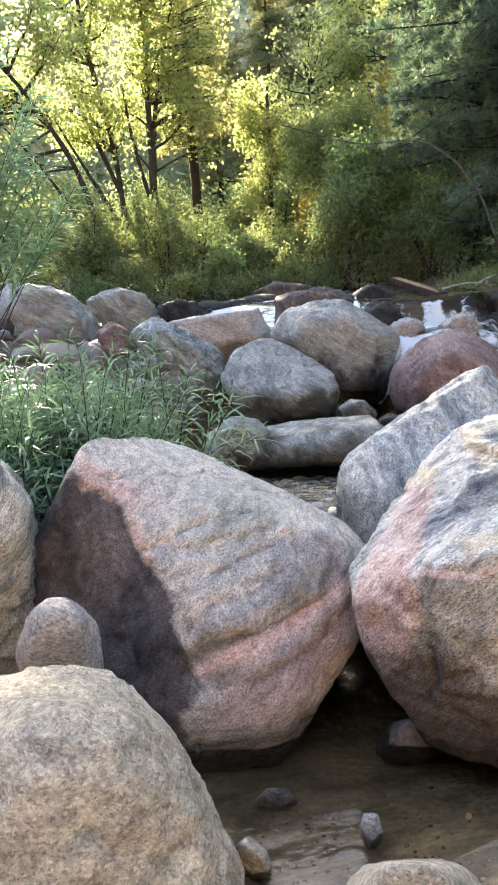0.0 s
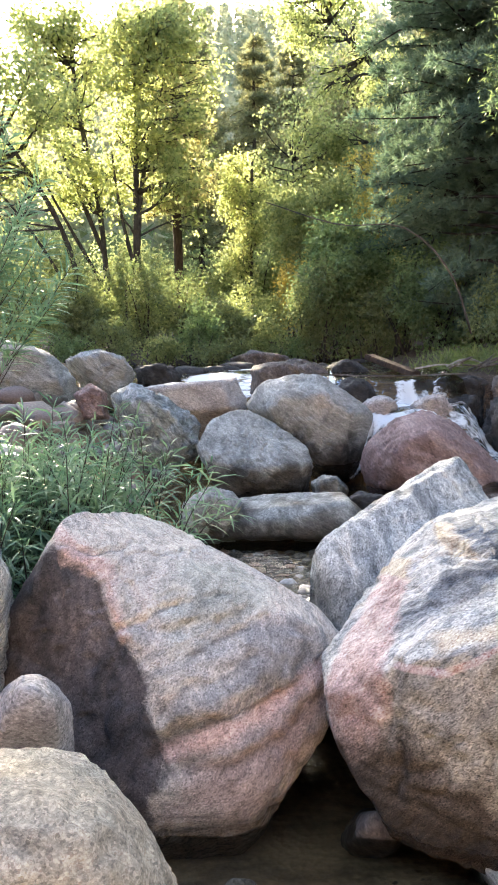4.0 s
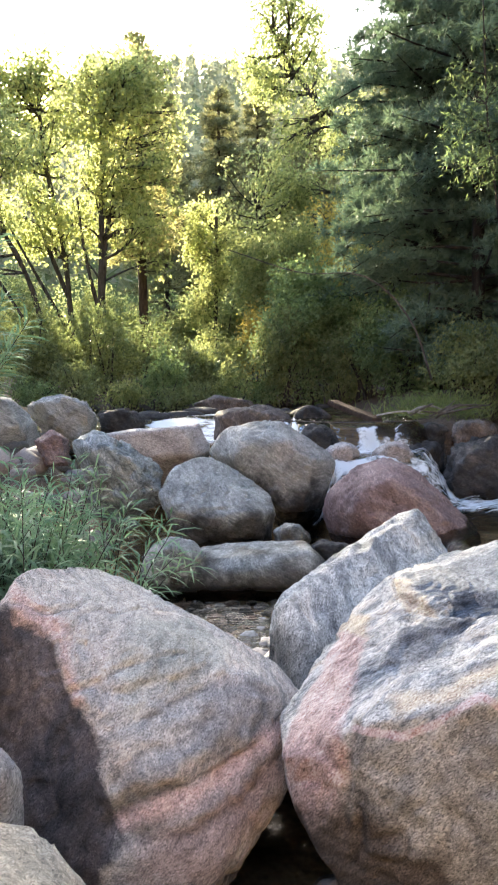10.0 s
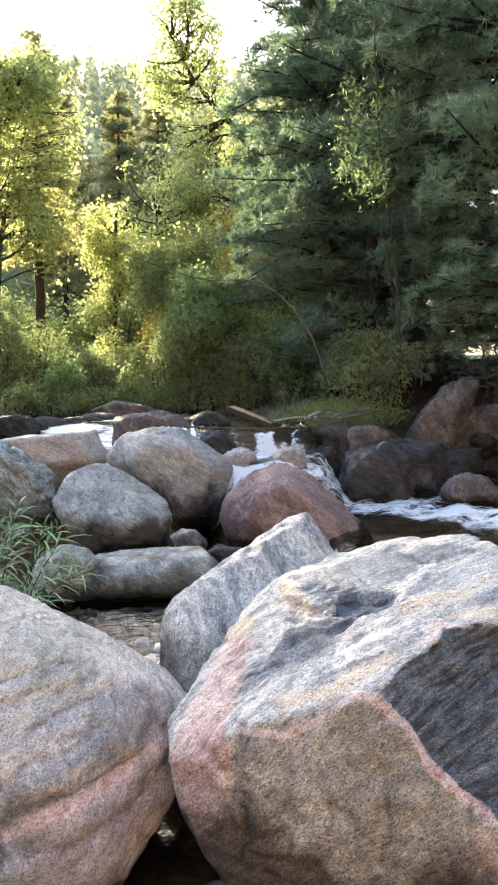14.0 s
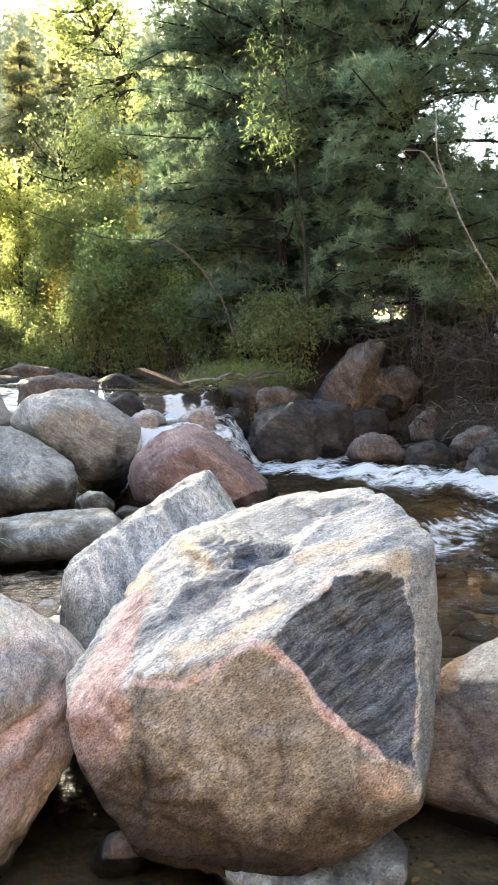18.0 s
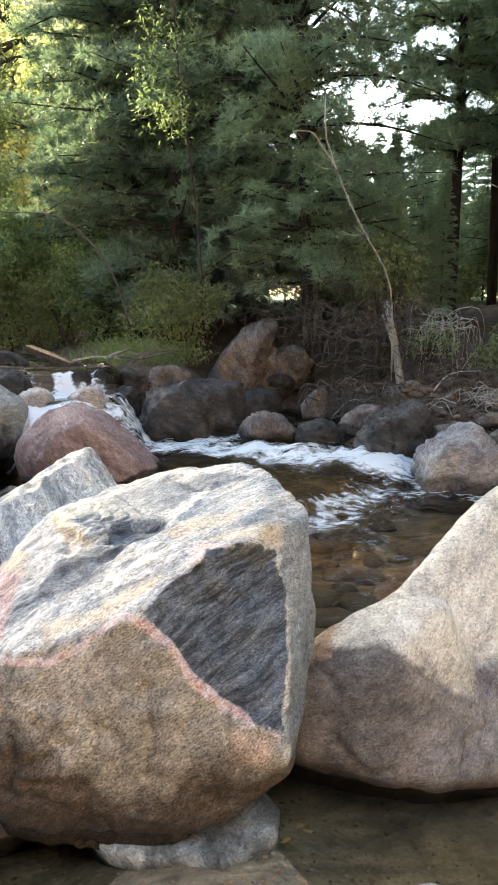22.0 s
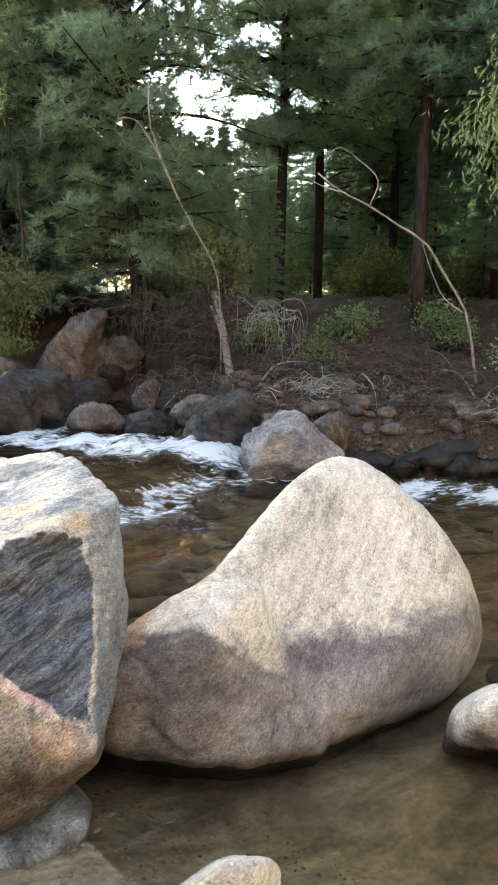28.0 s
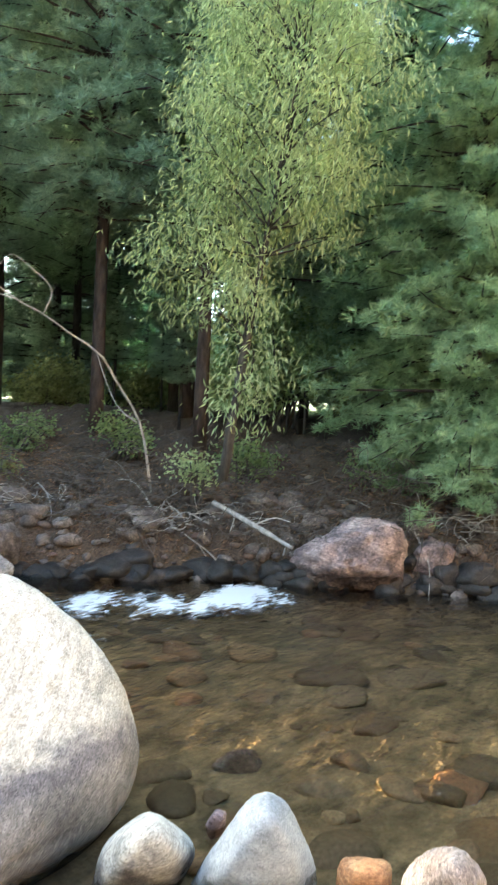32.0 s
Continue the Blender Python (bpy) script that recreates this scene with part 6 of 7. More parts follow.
broadleaf("slender cottonwood with sunlit yellow-green leaves", (-1.75, 16.6, 1.3), [(-1.75, 16.6, 1.3), (-1.8, 16.6, 3.4), (-2.2, 16.6, 6.0), (-2.3, 16.6, 7.4)], 0.075,
          ring_clumps(rs, (-2.35, 16.6, 6.2), (1.0, 0.8, 1.7), 52, 0.14, 0.36) + ring_clumps(rs, (-3.0, 16.6, 6.9), (0.5, 0.7, 0.8), 10, 0.2, 0.4) + ring_clumps(rs, (-2.2, 16.4, 4.5), (0.9, 0.7, 0.6), 14, 0.2, 0.38), LEAF_GOLD, BARK, 26000, 0.09, 102, name="cottonwood_tree", gaps=0.2, limb_r=0.024,
          stems=[[(-1.8, 16.6, 3.0), (-2.4, 16.6, 4.6), (-3.0, 16.6, 6.6)], [(-1.75, 16.6, 2.2), (-2.6, 16.5, 3.8), (-3.3, 16.4, 5.2)]])
broadleaf("leaning cottonwood with dark limbs and olive leaves", (-1.9, 13.9, 1.2), [(-1.9, 13.9, 1.2), (-2.2, 13.6, 3.0), (-2.9, 13.1, 4.3), (-3.9, 12.8, 5.4)], 0.055,
          ring_clumps(rs, (-3.3, 13.0, 4.6), (1.3, 1.2, 1.0), 26, 0.28, 0.5) + ring_clumps(rs, (-3.6, 13.0, 3.4), (0.9, 1.0, 0.7), 12, 0.28, 0.45), LEAF_OLIVE, BARK, 26000, 0.07, 103, name="cottonwood_tree", gaps=-0.05, limb_r=0.022,
          stems=[[(-2.0, 13.8, 1.8), (-2.8, 13.3, 3.2), (-3.8, 13.0, 4.4)], [(-1.95, 13.85, 1.6), (-3.0, 13.4, 2.6), (-4.0, 13.0, 3.6)]])
conifer("pine with red-brown trunk and warm backlit needles", (-0.28, 16.9, 1.35), 7.0, 1.5, 104, NEEDLE_WARM, BARK_PINE, bare=0.36, r0=0.12, tuft=0.15, whorls=22, needles=6, wide=0.010)
broadleaf("young aspen with bright yellow-green leaves", (1.15, 16.8, 1.35), [(1.15, 16.8, 1.35), (1.2, 16.7, 3.0), (1.25, 16.7, 4.8)], 0.07,
          ring_clumps(rs, (1.1, 16.7, 3.7), (0.5, 0.6, 1.25), 22, 0.14, 0.3), LEAF_GOLD, BARK, 9000, 0.07, 106, limb_r=0.02, name="aspen_tree")
broadleaf("leaning cottonwood with thin grey-green crown", (4.7, 16.0, 1.6), [(4.7, 16.0, 1.6), (4.45, 16.0, 3.4), (4.0, 16.1, 6.0), (2.75, 16.4, 7.6), (2.45, 16.5, 8.3)], 0.11,
          ring_clumps(rs, (2.7, 16.3, 7.7), (0.9, 1.0, 1.5), 24, 0.22, 0.42) + ring_clumps(rs, (3.6, 16.2, 5.8), (1.3, 0.9, 1.3), 26, 0.22, 0.4) + [(2.5, 16.4, 8.3, 0.45), (2.2, 16.4, 8.7, 0.4), (2.9, 16.4, 7.9, 0.45), (2.4, 16.3, 7.8, 0.4)], LEAF_OLIVE, BARK, 18000, 0.075, 107, name="cottonwood_tree", gaps=-0.05)
broadleaf("maple with yellow and orange leaves", (3.6, 15.2, 1.5), [(3.6, 15.2, 1.5), (3.6, 15.2, 3.0), (3.6, 15.2, 4.4)], 0.09,
          ring_clumps(rs, (3.7, 15.4, 3.9), (0.9, 0.8, 0.9), 16, 0.18, 0.36), LEAF_YELLOW, BARK, 7000, 0.07, 108, name="maple_tree")
for i, (x, y, r, h) in enumerate(((-2.0, 11.9, 0.5, 0.35), (-1.35, 12.1, 0.4, 0.55), (-0.7, 11.85, 0.5, 0.25), (-0.1, 12.15, 0.45, 0.6), (0.55, 11.95, 0.4, 0.3), (1.05, 12.1, 0.45, 0.5), (1.5, 12.0, 0.3, 0.25), (2.5, 11.7, 0.5, 0.4), (-2.8, 11.4, 0.5, 0.5), (-3.6, 11.0, 0.6, 0.45), (0.1, 11.7, 0.3, 0.18))):
    bush("low olive-green bush overhanging the upstream water", (x, y, 0.95 + 0.5 * h), (r, 0.35, h), (LEAF_DEEP, LEAF_GREEN, LEAF_OLIVE)[i % 3], int(9000 * r * h) + 1200, 0.05, 170 + i, group="bushes overhanging the water")
broadleaf("young cottonwood with olive and yellow leaves", (2.3, 17.6, 1.5), [(2.3, 17.6, 1.5), (2.35, 17.6, 3.2), (2.2, 17.5, 5.0)], 0.05,
          ring_clumps(rs, (2.3, 17.5, 4.9), (1.1, 0.8, 1.4), 34, 0.16, 0.36), LEAF_OLIVE, BARK, 15000, 0.08, 109, limb_r=0.018, name="cottonwood_tree", gaps=0.16)
bush("large dark green alder bush at the stream bank", (2.3, 12.3, 2.2), (0.9, 0.8, 1.25), LEAF_DEEP, 20000, 0.07, 111)
bush("dark green alder bush under the pines", (3.4, 11.2, 2.0), (0.9, 0.8, 1.1), LEAF_DEEP, 14000, 0.065, 112)
bush("lighter green alder bush before the dark one", (1.7, 12.0, 1.75), (0.55, 0.5, 0.85), LEAF_GREEN, 7000, 0.06, 116)
bush("spreading green alder bush on the bank", (2.9, 11.6, 1.6), (0.6, 0.5, 0.6), LEAF_GREEN, 6000, 0.06, 117)
bush("green broadleaf thicket behind the fallen log", (2.3, 14.6, 3.2), (1.2, 0.8, 1.2), LEAF_OLIVE, 13000, 0.075, 115)
bush("yellow autumn bush on the upstream bank", (1.75, 13.9, 1.95), (0.5, 0.5, 0.75), LEAF_YELLOW, 6000, 0.06, 113)
bush("olive and yellow bush on the upstream bank", (1.05, 14.0, 1.8), (0.65, 0.5, 0.75), LEAF_GOLD, 7000, 0.06, 114)
for i, (x, y, z, rx, rz) in enumerate(((-0.1, 13.4, 1.65, 0.8, 0.75), (-1.1, 13.5, 1.75, 0.8, 0.85), (-2.0, 13.1, 1.8, 0.8, 0.9), (-2.9, 12.6, 1.9, 0.9, 0.9), (0.55, 13.2, 1.5, 0.6, 0.5), (-3.9, 11.8, 1.9, 0.9, 1.0))):
    bush("dense olive-green streamside bush", (x, y, z), (rx, 0.6, rz), LEAF_GREEN, 9000, 0.06, 120 + i, group="streamside bushes")
for i, (x, y, z, rx, rz) in enumerate(((-5.6, 18.5, 2.6, 1.8, 1.5), (-3.4, 19, 2.5, 1.7, 1.4), (-1.6, 19.4, 2.4, 1.6, 1.4), (0.2, 19.2, 2.4, 1.4, 1.4), (1.6, 19.0, 2.5, 1.2, 1.3), (2.8, 19.5, 3.6, 1.7, 2.0), (4.8, 19.0, 3.8, 1.8, 2.2), (6.6, 17.5, 4.0, 1.6, 2.3), (-4.6, 16.0, 2.2, 1.4, 1.3))):
    bush("sunlit thicket of small trees behind the stream", (x, y, z), (rx, 1.1, rz), LEAF_OLIVE if i % 3 else LEAF_GOLD, 11000, 0.09, 130 + i, category="thicket", name="thicket", group="thickets behind the stream")
slope = []
for i, (x, y, h, r) in enumerate(((2.0, 23, 7.5, 1.7), (0.6, 27, 8.5, 1.9), (3.4, 25, 8.0, 1.8))):
    slope.append(conifer("tall pine on the slope behind the stream", (x, y, gz(x, y)), h, r, 140 + i, NEEDLE_SLOPE, BARK_PINE, bare=0.12, r0=0.11, tuft=0.17, whorls=24, needles=6, wide=0.012, dense=1.3))
for k, x, y, turn in ((0, 5.0, 24, 50), (1, 6.8, 22, 130), (2, -8.6, 24, 90), (0, -11, 27, 160), (1, 3.0, 33, 250), (2, 5.6, 30, 340), (2, 8.6, 27, 280), (0, 1.2, 38, 100), (1, 4.4, 40, 10), (2, 8.0, 37, 200)):
    copy_thing(slope[k], pose(x, y, gz(x, y), 0, 0, turn))
for p in [o for o in scene.objects if o.name.startswith("pine_tree") and o.get("label") == "tall pine on the slope behind the stream"]:
    tagged(p, group="pines on the slope")

# ---- dark pines on the bank ----
pines = []
for i, (x, y, h, r, bare, b, gap) in enumerate(((5.22, 8.45, 13.0, 2.3, 0.10, BARK, (-28, 20, 3.0, 4.1)), (4.1, 10.2, 14.0, 2.35, 0.04, BARK, None), (7.9, 8.9, 12.0, 2.1, 0.20, BARK, None), (7.6, 6.0, 12.0, 2.3, 0.22, BARK_PINE, None), (8.7, 1.4, 8.5, 2.5, 0.05, BARK, None))):
    pines.append(conifer("tall dark green pine on the shaded bank", (x, y, gz(x, y) - 0.05), h, r, 160 + i, (NEEDLE, NEEDLE_DARK, NEEDLE, NEEDLE, NEEDLE_FRESH)[i], b if b == BARK_PINE else BARK_DARK, bare=bare, r0=0.085, tuft=0.125, wide=0.0075, dense=1.7, needles=7, whorls=58 if i < 2 else 42, sparse=gap, lean=(-0.9, 0.0) if i == 0 else (0, 0)))
for k, x, y, turn in ((1, 5.9, 12.4, 70), (2, 9.4, 9.6, 90), (3, 8.0, 4.75, 200), (4, 10.9, 3.4, 90), (3, 10.8, 7.1, 40), (1, 7.0, 14.6, 250), (4, 11.5, -0.5, 200), (2, 13.0, 8.6, 300), (4, 14.5, 4.5, 20), (2, 9.0, -3.0, 45), (4, 15.5, -1.5, 280), (2, 16.5, 14.5, 120), (4, 19, 10, 222), (2, 14.0, 11.0, 60), (4, 17.5, 6.5, 130), (1, 12.2, 5.4, 310), (4, 20, 14.5, 10), (1, 14, 1.5, 100), (4, 24, 17, 30), (4, 26, 11, 100), (4, 24, 5, 160), (4, 22, 0, 240), (2, 11.5, 9.8, 75), (1, 11.8, 10.6, 15), (2, 12.8, 11.0, 300), (3, 9.6, 6.0, 250), (1, 4.0, 11.5, 140), (1, 5.0, 11.2, 30)):
    copy_thing(pines[k], pose(x, y, gz(x, y) - 0.05, 0, 0, turn))
for x, y, turn, k in ((8.6, 11.4, 10, 0.2), (9.8, 12.6, 80, 0.22), (8.0, 10.4, 150, 0.3), (10.8, 14.6, 220, 0.22), (9.2, 14.4, 300, 0.2), (7.4, 9.6, 40, 0.28), (11.6, 13.2, 120, 0.3), (6.6, 7.6, 200, 0.22), (12.6, 16.6, 60, 0.4), (8.8, 5.6, 310, 0.35), (10.0, 4.6, 20, 0.5), (10.4, 8.0, 260, 0.45), (11.34, 10.51, 280, 0.3), (6.76, 11.74, 75, 0.3), (10.13, 12.29, 310, 0.36), (10.37, 7.02, 45, 0.3), (12.63, 13.58, 260, 0.42)):
    p = copy_thing(pines[2], pose(x, y, gz(x, y) - 0.03, 0, 0, turn) @ Matrix.Scale(k * 0.8, 4))
    tagged(p, "young fresh green pine among taller dark trunks", "tree", "young pines on the bank")
for k, p in enumerate([o for o in scene.objects if o.name.startswith("pine_tree") and o.get("label") == "tall dark green pine on the shaded bank"]):
    tagged(p, group="dark pines on the bank")
for x, y, turn, k in ((10.8, 14.6, 30, 0.31), (9.6, 13.6, 100, 0.27), (11.6, 13.2, 200, 0.33), (12.8, 14.6, 280, 0.36), (12.4, 12.2, 10, 0.31), (13.2, 11.0, 150, 0.34), (13.8, 13.0, 250, 0.36), (11.0, 16.6, 330, 0.36), (9.0, 14.8, 60, 0.3), (13.4, 16.0, 120, 0.38), (12.4, 10.2, 180, 0.3), (11.4, 11.9, 290, 0.27), (10.2, 16.0, 20, 0.33)):
    p = copy_thing(pines[2], pose(x, y, gz(x, y) - 0.03, 0, 0, turn) @ Matrix.Scale(k, 4))
    tagged(p, "slim young pine with bare lower trunk beyond the bank", "tree", "young pines beyond the bank")
tagged(copy_thing(pines[4], pose(7.9, 1.55, gz(7.9, 1.55) - 0.03, 0, 0, 75) @ Matrix.Scale(0.66, 4)), "bushy fresh green pine beside the willow tree", "tree")
broadleaf("willow tree with bright hanging leaves on the bank", (6.4, 3.45, 0.9), [(6.4, 3.45, 0.9), (6.42, 3.3, 2.0), (6.5, 3.1, 3.4), (6.6, 2.9, 4.8)], 0.05,
          ring_clumps(rs, (6.55, 2.95, 4.6), (0.9, 1.05, 1.6), 70, 0.18, 0.36) + ring_clumps(rs, (6.3, 3.5, 3.1), (0.35, 0.5, 0.7), 14, 0.16, 0.3) + [(6.2, 3.5, 2.6, 0.3), (6.4, 3.2, 2.0, 0.3), (6.1, 3.9, 3.1, 0.3), (6.35, 3.3, 1.7, 0.25), (6.05, 4.15, 3.0, 0.22), (6.2, 3.85, 2.6, 0.25), (6.6, 3.2, 1.6, 0.22), (6.5, 3.4, 2.9, 0.35)], LEAF_BRIGHT, BARK, 60000, 0.084, 190, width=0.22, hang=0.9, limb_r=0.012, name="willow_tree", gaps=0.14)
broadleaf("slender willow with narrow pale leaves before the pines", (3.95, 8.95, 1.2), [(3.95, 8.95, 1.2), (3.8, 8.8, 2.6), (3.3, 8.2, 4.2), (3.15, 8.0, 5.4)], 0.018,
          ring_clumps(rs, (3.1, 8.0, 4.2), (0.3, 0.3, 0.9), 12, 0.12, 0.22), LEAF_DEEP, BARK, 1600, 0.065, 191, width=0.2, limb_r=0.012, spray=5, name="willow_tree")
bush("green bush on the bank above the cascade", (3.6, 9.0, 1.6), (0.8, 0.5, 0.55), LEAF_GREEN, 7000, 0.05, 192)
bush("green bush among dead branches on the bank", (5.6, 7.4, 1.9), (0.55, 0.5, 0.45), LEAF_GREEN, 3500, 0.05, 193)
bush("low green plant on the littered bank", (5.9, 5.9, 0.95), (0.3, 0.3, 0.2), LEAF_GREEN, 900, 0.05, 194)
bush("low green plant under the willow", (6.6, 3.9, 1.0), (0.25, 0.25, 0.18), LEAF_BRIGHT, 600, 0.05, 195)
for i, (x, y, z, rx, rz) in enumerate(((9.2, 4.2, 2.3, 1.2, 0.8), (9.0, 1.6, 2.2, 1.1, 1.0), (8.4, 0.0, 1.9, 1.0, 0.9), (6.6, 10.2, 2.2, 1.0, 0.9), (12.5, 0.5, 2.4, 1.4, 0.9), (8.5, 12, 2.0, 1.0, 0.3), (11.2, 16.0, 2.6, 1.5, 1.1), (7.4, 10.8, 1.9, 0.6, 0.4))):
    bush("dark shaded undergrowth beneath the pines", (x, y, z), (rx, 0.9, rz), LEAF_DEEP, 7000, 0.075, 200 + i, group="undergrowth beneath the pines")
for i, (x, y, rx, rz) in enumerate(((9.6, 13.4, 1.2, 0.5), (10.8, 12.3, 1.1, 0.45), (12.0, 14.4, 1.4, 0.55), (10.4, 9.2, 1.0, 0.4), (12.8, 9.4, 1.3, 0.5), (13.6, 7.2, 1.3, 0.5), (11.6, 7.8, 1.0, 0.4), (13.4, 11.6, 1.2, 0.5), (8.6, 12.8, 0.9, 0.4), (15.0, 9.6, 1.4, 0.6), (11.4, 10.6, 0.9, 0.35), (14.2, 13.0, 1.3, 0.55), (12.6, 4.4, 1.2, 0.5))):
    bush("sunlit green shrub at the edge of the meadow", (x, y, gz(x, y) + rz * 0.8), (rx, 0.8, rz), LEAF_GREEN, 5000, 0.075, 220 + i, group="shrubs at the meadow edge")


# ---- willows, grass, deadwood, small stones ----
def willow(label, base, stems, seed, leaf=0.095, width=0.012, per=26, bare=0.22):
    """A shrub of thin stems (foot, tip offsets) with long narrow leaves."""
    rs = randoms(seed)
    root = thing("willow_shrub", None, base, label, "shrub")
    wood, at, way, face, size = [], [], [], [], []
    for foot, tip in stems:
        foot, tip = np.array(foot, float), np.array(tip, float)
        mid = foot * 0.45 + tip * 0.55 + [0, 0, 0.12 * np.linalg.norm(tip - foot)]
        line = along([foot, mid, tip], 14)
        wood.append(tube(line, 0.0045, 0.0012, 5))
        n = int(per * max(0.35, np.linalg.norm(tip - foot)))
        t = np.linspace(bare, 1.0, n)
        p = np.stack([np.interp(t, np.linspace(0, 1, 14), line[:, i]) for i in range(3)], 1)
        tan = np.gradient(p, axis=0)
        tan /= np.linalg.norm(tan, axis=1)[:, None] + 1e-9
        side = np.cross(tan, [0, 0, 1.0])
        side /= np.linalg.norm(side, axis=1)[:, None] + 1e-9
        turn = (np.arange(n) * 2.4)[:, None]
        w = tan * 0.75 + (side * np.cos(turn) + np.cross(side, tan) * np.sin(turn)) * 0.75 + rs.normal(size=p.shape) * 0.14
        at.append(p), way.append(w), face.append(rs.normal(size=p.shape) * 0.5 + [0, 0, 1.0]), size.append(leaf * rs.uniform(0.65, 1.25, n) * (1.1 - 0.3 * t))
    part_of(root, "branchwork", mesh_of("branchwork", *tubes(wood), BARK), kind="stuff")
    v, f = blades(np.concatenate(at), np.concatenate(way), np.concatenate(face), np.concatenate(size), width, 0.35)
    part_of(root, "foliage", mesh_of("foliage", v, f, LEAF_WILLOW, False))
    return root


def arching(rs, n, spread_foot, reach, height, lean=(0, 0)):
    out = []
    for _ in range(n):
        foot = np.array((rs.normal() * spread_foot[0], rs.normal() * spread_foot[1], 0))
        a, r = rs.uniform(0, 2 * np.pi), rs.uniform(0.3, 1.0)
        out.append((foot, foot + [math.cos(a) * reach * r + lean[0], math.sin(a) * reach * r + lean[1], rs.uniform(*height) * (1.05 - 0.4 * r)]))
    return out


rs = randoms(300)
willow("green sandbar willow clump with narrow leaves behind boulder", (-1.12, 3.3, 0.22), arching(rs, 300, (0.22, 0.2), 0.34, (0.35, 0.95), (0.05, -0.05)), 301, 0.15, 0.0085, 60)
willow("drooping green willow clump beside the marbled boulder", (-1.45, 3.0, 0.2), arching(rs, 260, (0.22, 0.2), 0.36, (0.3, 0.88), (0.02, -0.08)), 302, 0.15, 0.0085, 60)
willow("tall green willow stems leaning over the stones", (-1.66, 2.66, 0.15), arching(rs, 26, (0.12, 0.14), 0.34, (1.85, 2.35), (0.44, -0.02)), 303, 0.13, 0.008, 40, 0.78)


def grass(label, base, n, height, reach, mat, seed, width=0.006, squash=1.0):
    rs = randoms(seed)
    a = rs.normal(size=(n, 3)) * [reach, reach, 0]
    way = rs.normal(size=(n, 3)) * 0.45
    way[:, 2] = 1
    v, f = blades(a, way, rs.normal(size=(n, 3)), height * rs.uniform(0.5, 1.2, n), width, 0.45)
    return thing("grass_tuft", mesh_of("grass_tuft", v, f, mat, False), base, label, "grass", kind="stuff")


grass("small green grass tuft between boulders", (-0.45, 3.1, 0.12), 90, 0.22, 0.07, LEAF_WILLOW, 310)
for i, (x, y) in enumerate(((2.6, 8.15), (2.95, 8.4), (3.3, 8.5), (2.45, 8.5), (2.8, 8.8), (3.1, 8.15))):
    grass("long yellow-green grass hanging over the bank", (x, y, gz(x, y)), 260, 0.42, 0.2, GRASS, 320 + i, 0.006)
for i, (x, y) in enumerate(((6.2, 5.2), (6.0, 5.6), (6.5, 4.6), (6.9, 3.6), (7.4, 2.9), (6.6, 5.6))):
    grass("dry brown grass on the littered bank", (x, y, gz(x, y)), 160, 0.22, 0.2, ROOTWOOD, 330 + i, 0.005)


def deadwood(name, label, lines, mat, category="branch", sides=6):
    """Branches given as (points, thick end, thin end); one mesh part each under the thing."""
    base = np.array(lines[0][0][0], float)
    root = thing(name, None, base, label, category)
    for i, (pts, r0, r1) in enumerate(lines):
        v, f = _flat(tube(along([np.subtract(p, base) for p in pts], 16), r0, r1, sides, 0.2, i))
        if i == 0:
            stem = part_of(root, "trunk" if len(lines) > 1 else "branch", mesh_of("trunk", v, f, mat))
        else:
            part_of(stem, "branch", mesh_of("branch", v, f, mat))
    return root


deadwood("dead_tree", "thin bleached dead trunk leaning before the pines", [
    ([(5.0, 6.5, 0.75), (4.9, 6.38, 1.35), (4.78, 6.3, 1.78), (4.47, 6.3, 2.23), (4.31, 6.3, 2.46), (4.12, 6.3, 2.8), (4.0, 6.3, 3.07), (3.98, 6.3, 3.46)], 0.009, 0.007),
    ([(4.12, 6.3, 2.8), (3.95, 6.3, 3.0), (3.85, 6.3, 3.1), (3.65, 6.3, 3.1)], 0.009, 0.004), ([(4.12, 6.3, 2.8), (3.97, 6.3, 2.8), (3.85, 6.3, 2.85)], 0.007, 0.003), ([(4.47, 6.3, 2.23), (4.3, 6.3, 2.2), (4.2, 6.35, 2.25)], 0.006, 0.003)], DEADWOOD, "dead tree")
deadwood("dead_tree", "curved bleached dead sapling on the bank", [
    ([(6.26, 4.16, 0.75), (6.1, 4.24, 1.47), (5.9, 4.35, 1.79), (5.75, 4.4, 2.0), (5.47, 4.58, 2.2), (5.26, 4.68, 2.33), (5.02, 4.8, 2.44), (4.81, 4.88, 2.58)], 0.016, 0.006),
    ([(5.21, 4.63, 2.32), (5.25, 4.58, 2.53), (5.14, 4.7, 2.7), (4.99, 4.84, 2.81), (4.92, 4.91, 2.68)], 0.008, 0.003), ([(6.09, 4.23, 1.41), (5.99, 4.35, 1.52), (5.9, 4.47, 1.79), (5.83, 4.54, 2.06)], 0.007, 0.003), ([(5.0, 4.77, 2.43), (4.89, 4.87, 2.47), (4.78, 4.97, 2.54)], 0.006, 0.003)], DEADWOOD, "dead tree")
deadwood("tree_stump", "broken weathered dead trunk on the bank", [([(5.24, 6.62, 0.6), (5.17, 6.69, 1.2), (5.14, 6.81, 1.6)], 0.05, 0.03), ([(5.18, 6.68, 1.1), (5.05, 6.75, 1.45)], 0.025, 0.012)], DEADWOOD, "stump")
deadwood("fallen_log", "long bare branch fallen across the thicket", [([(2.95, 8.85, 1.3), (2.73, 8.9, 1.96), (2.41, 8.95, 2.37), (2.19, 9.0, 2.52), (1.54, 9.3, 2.59), (0.67, 9.6, 2.9)], 0.014, 0.006)], ROOTWOOD, "log")
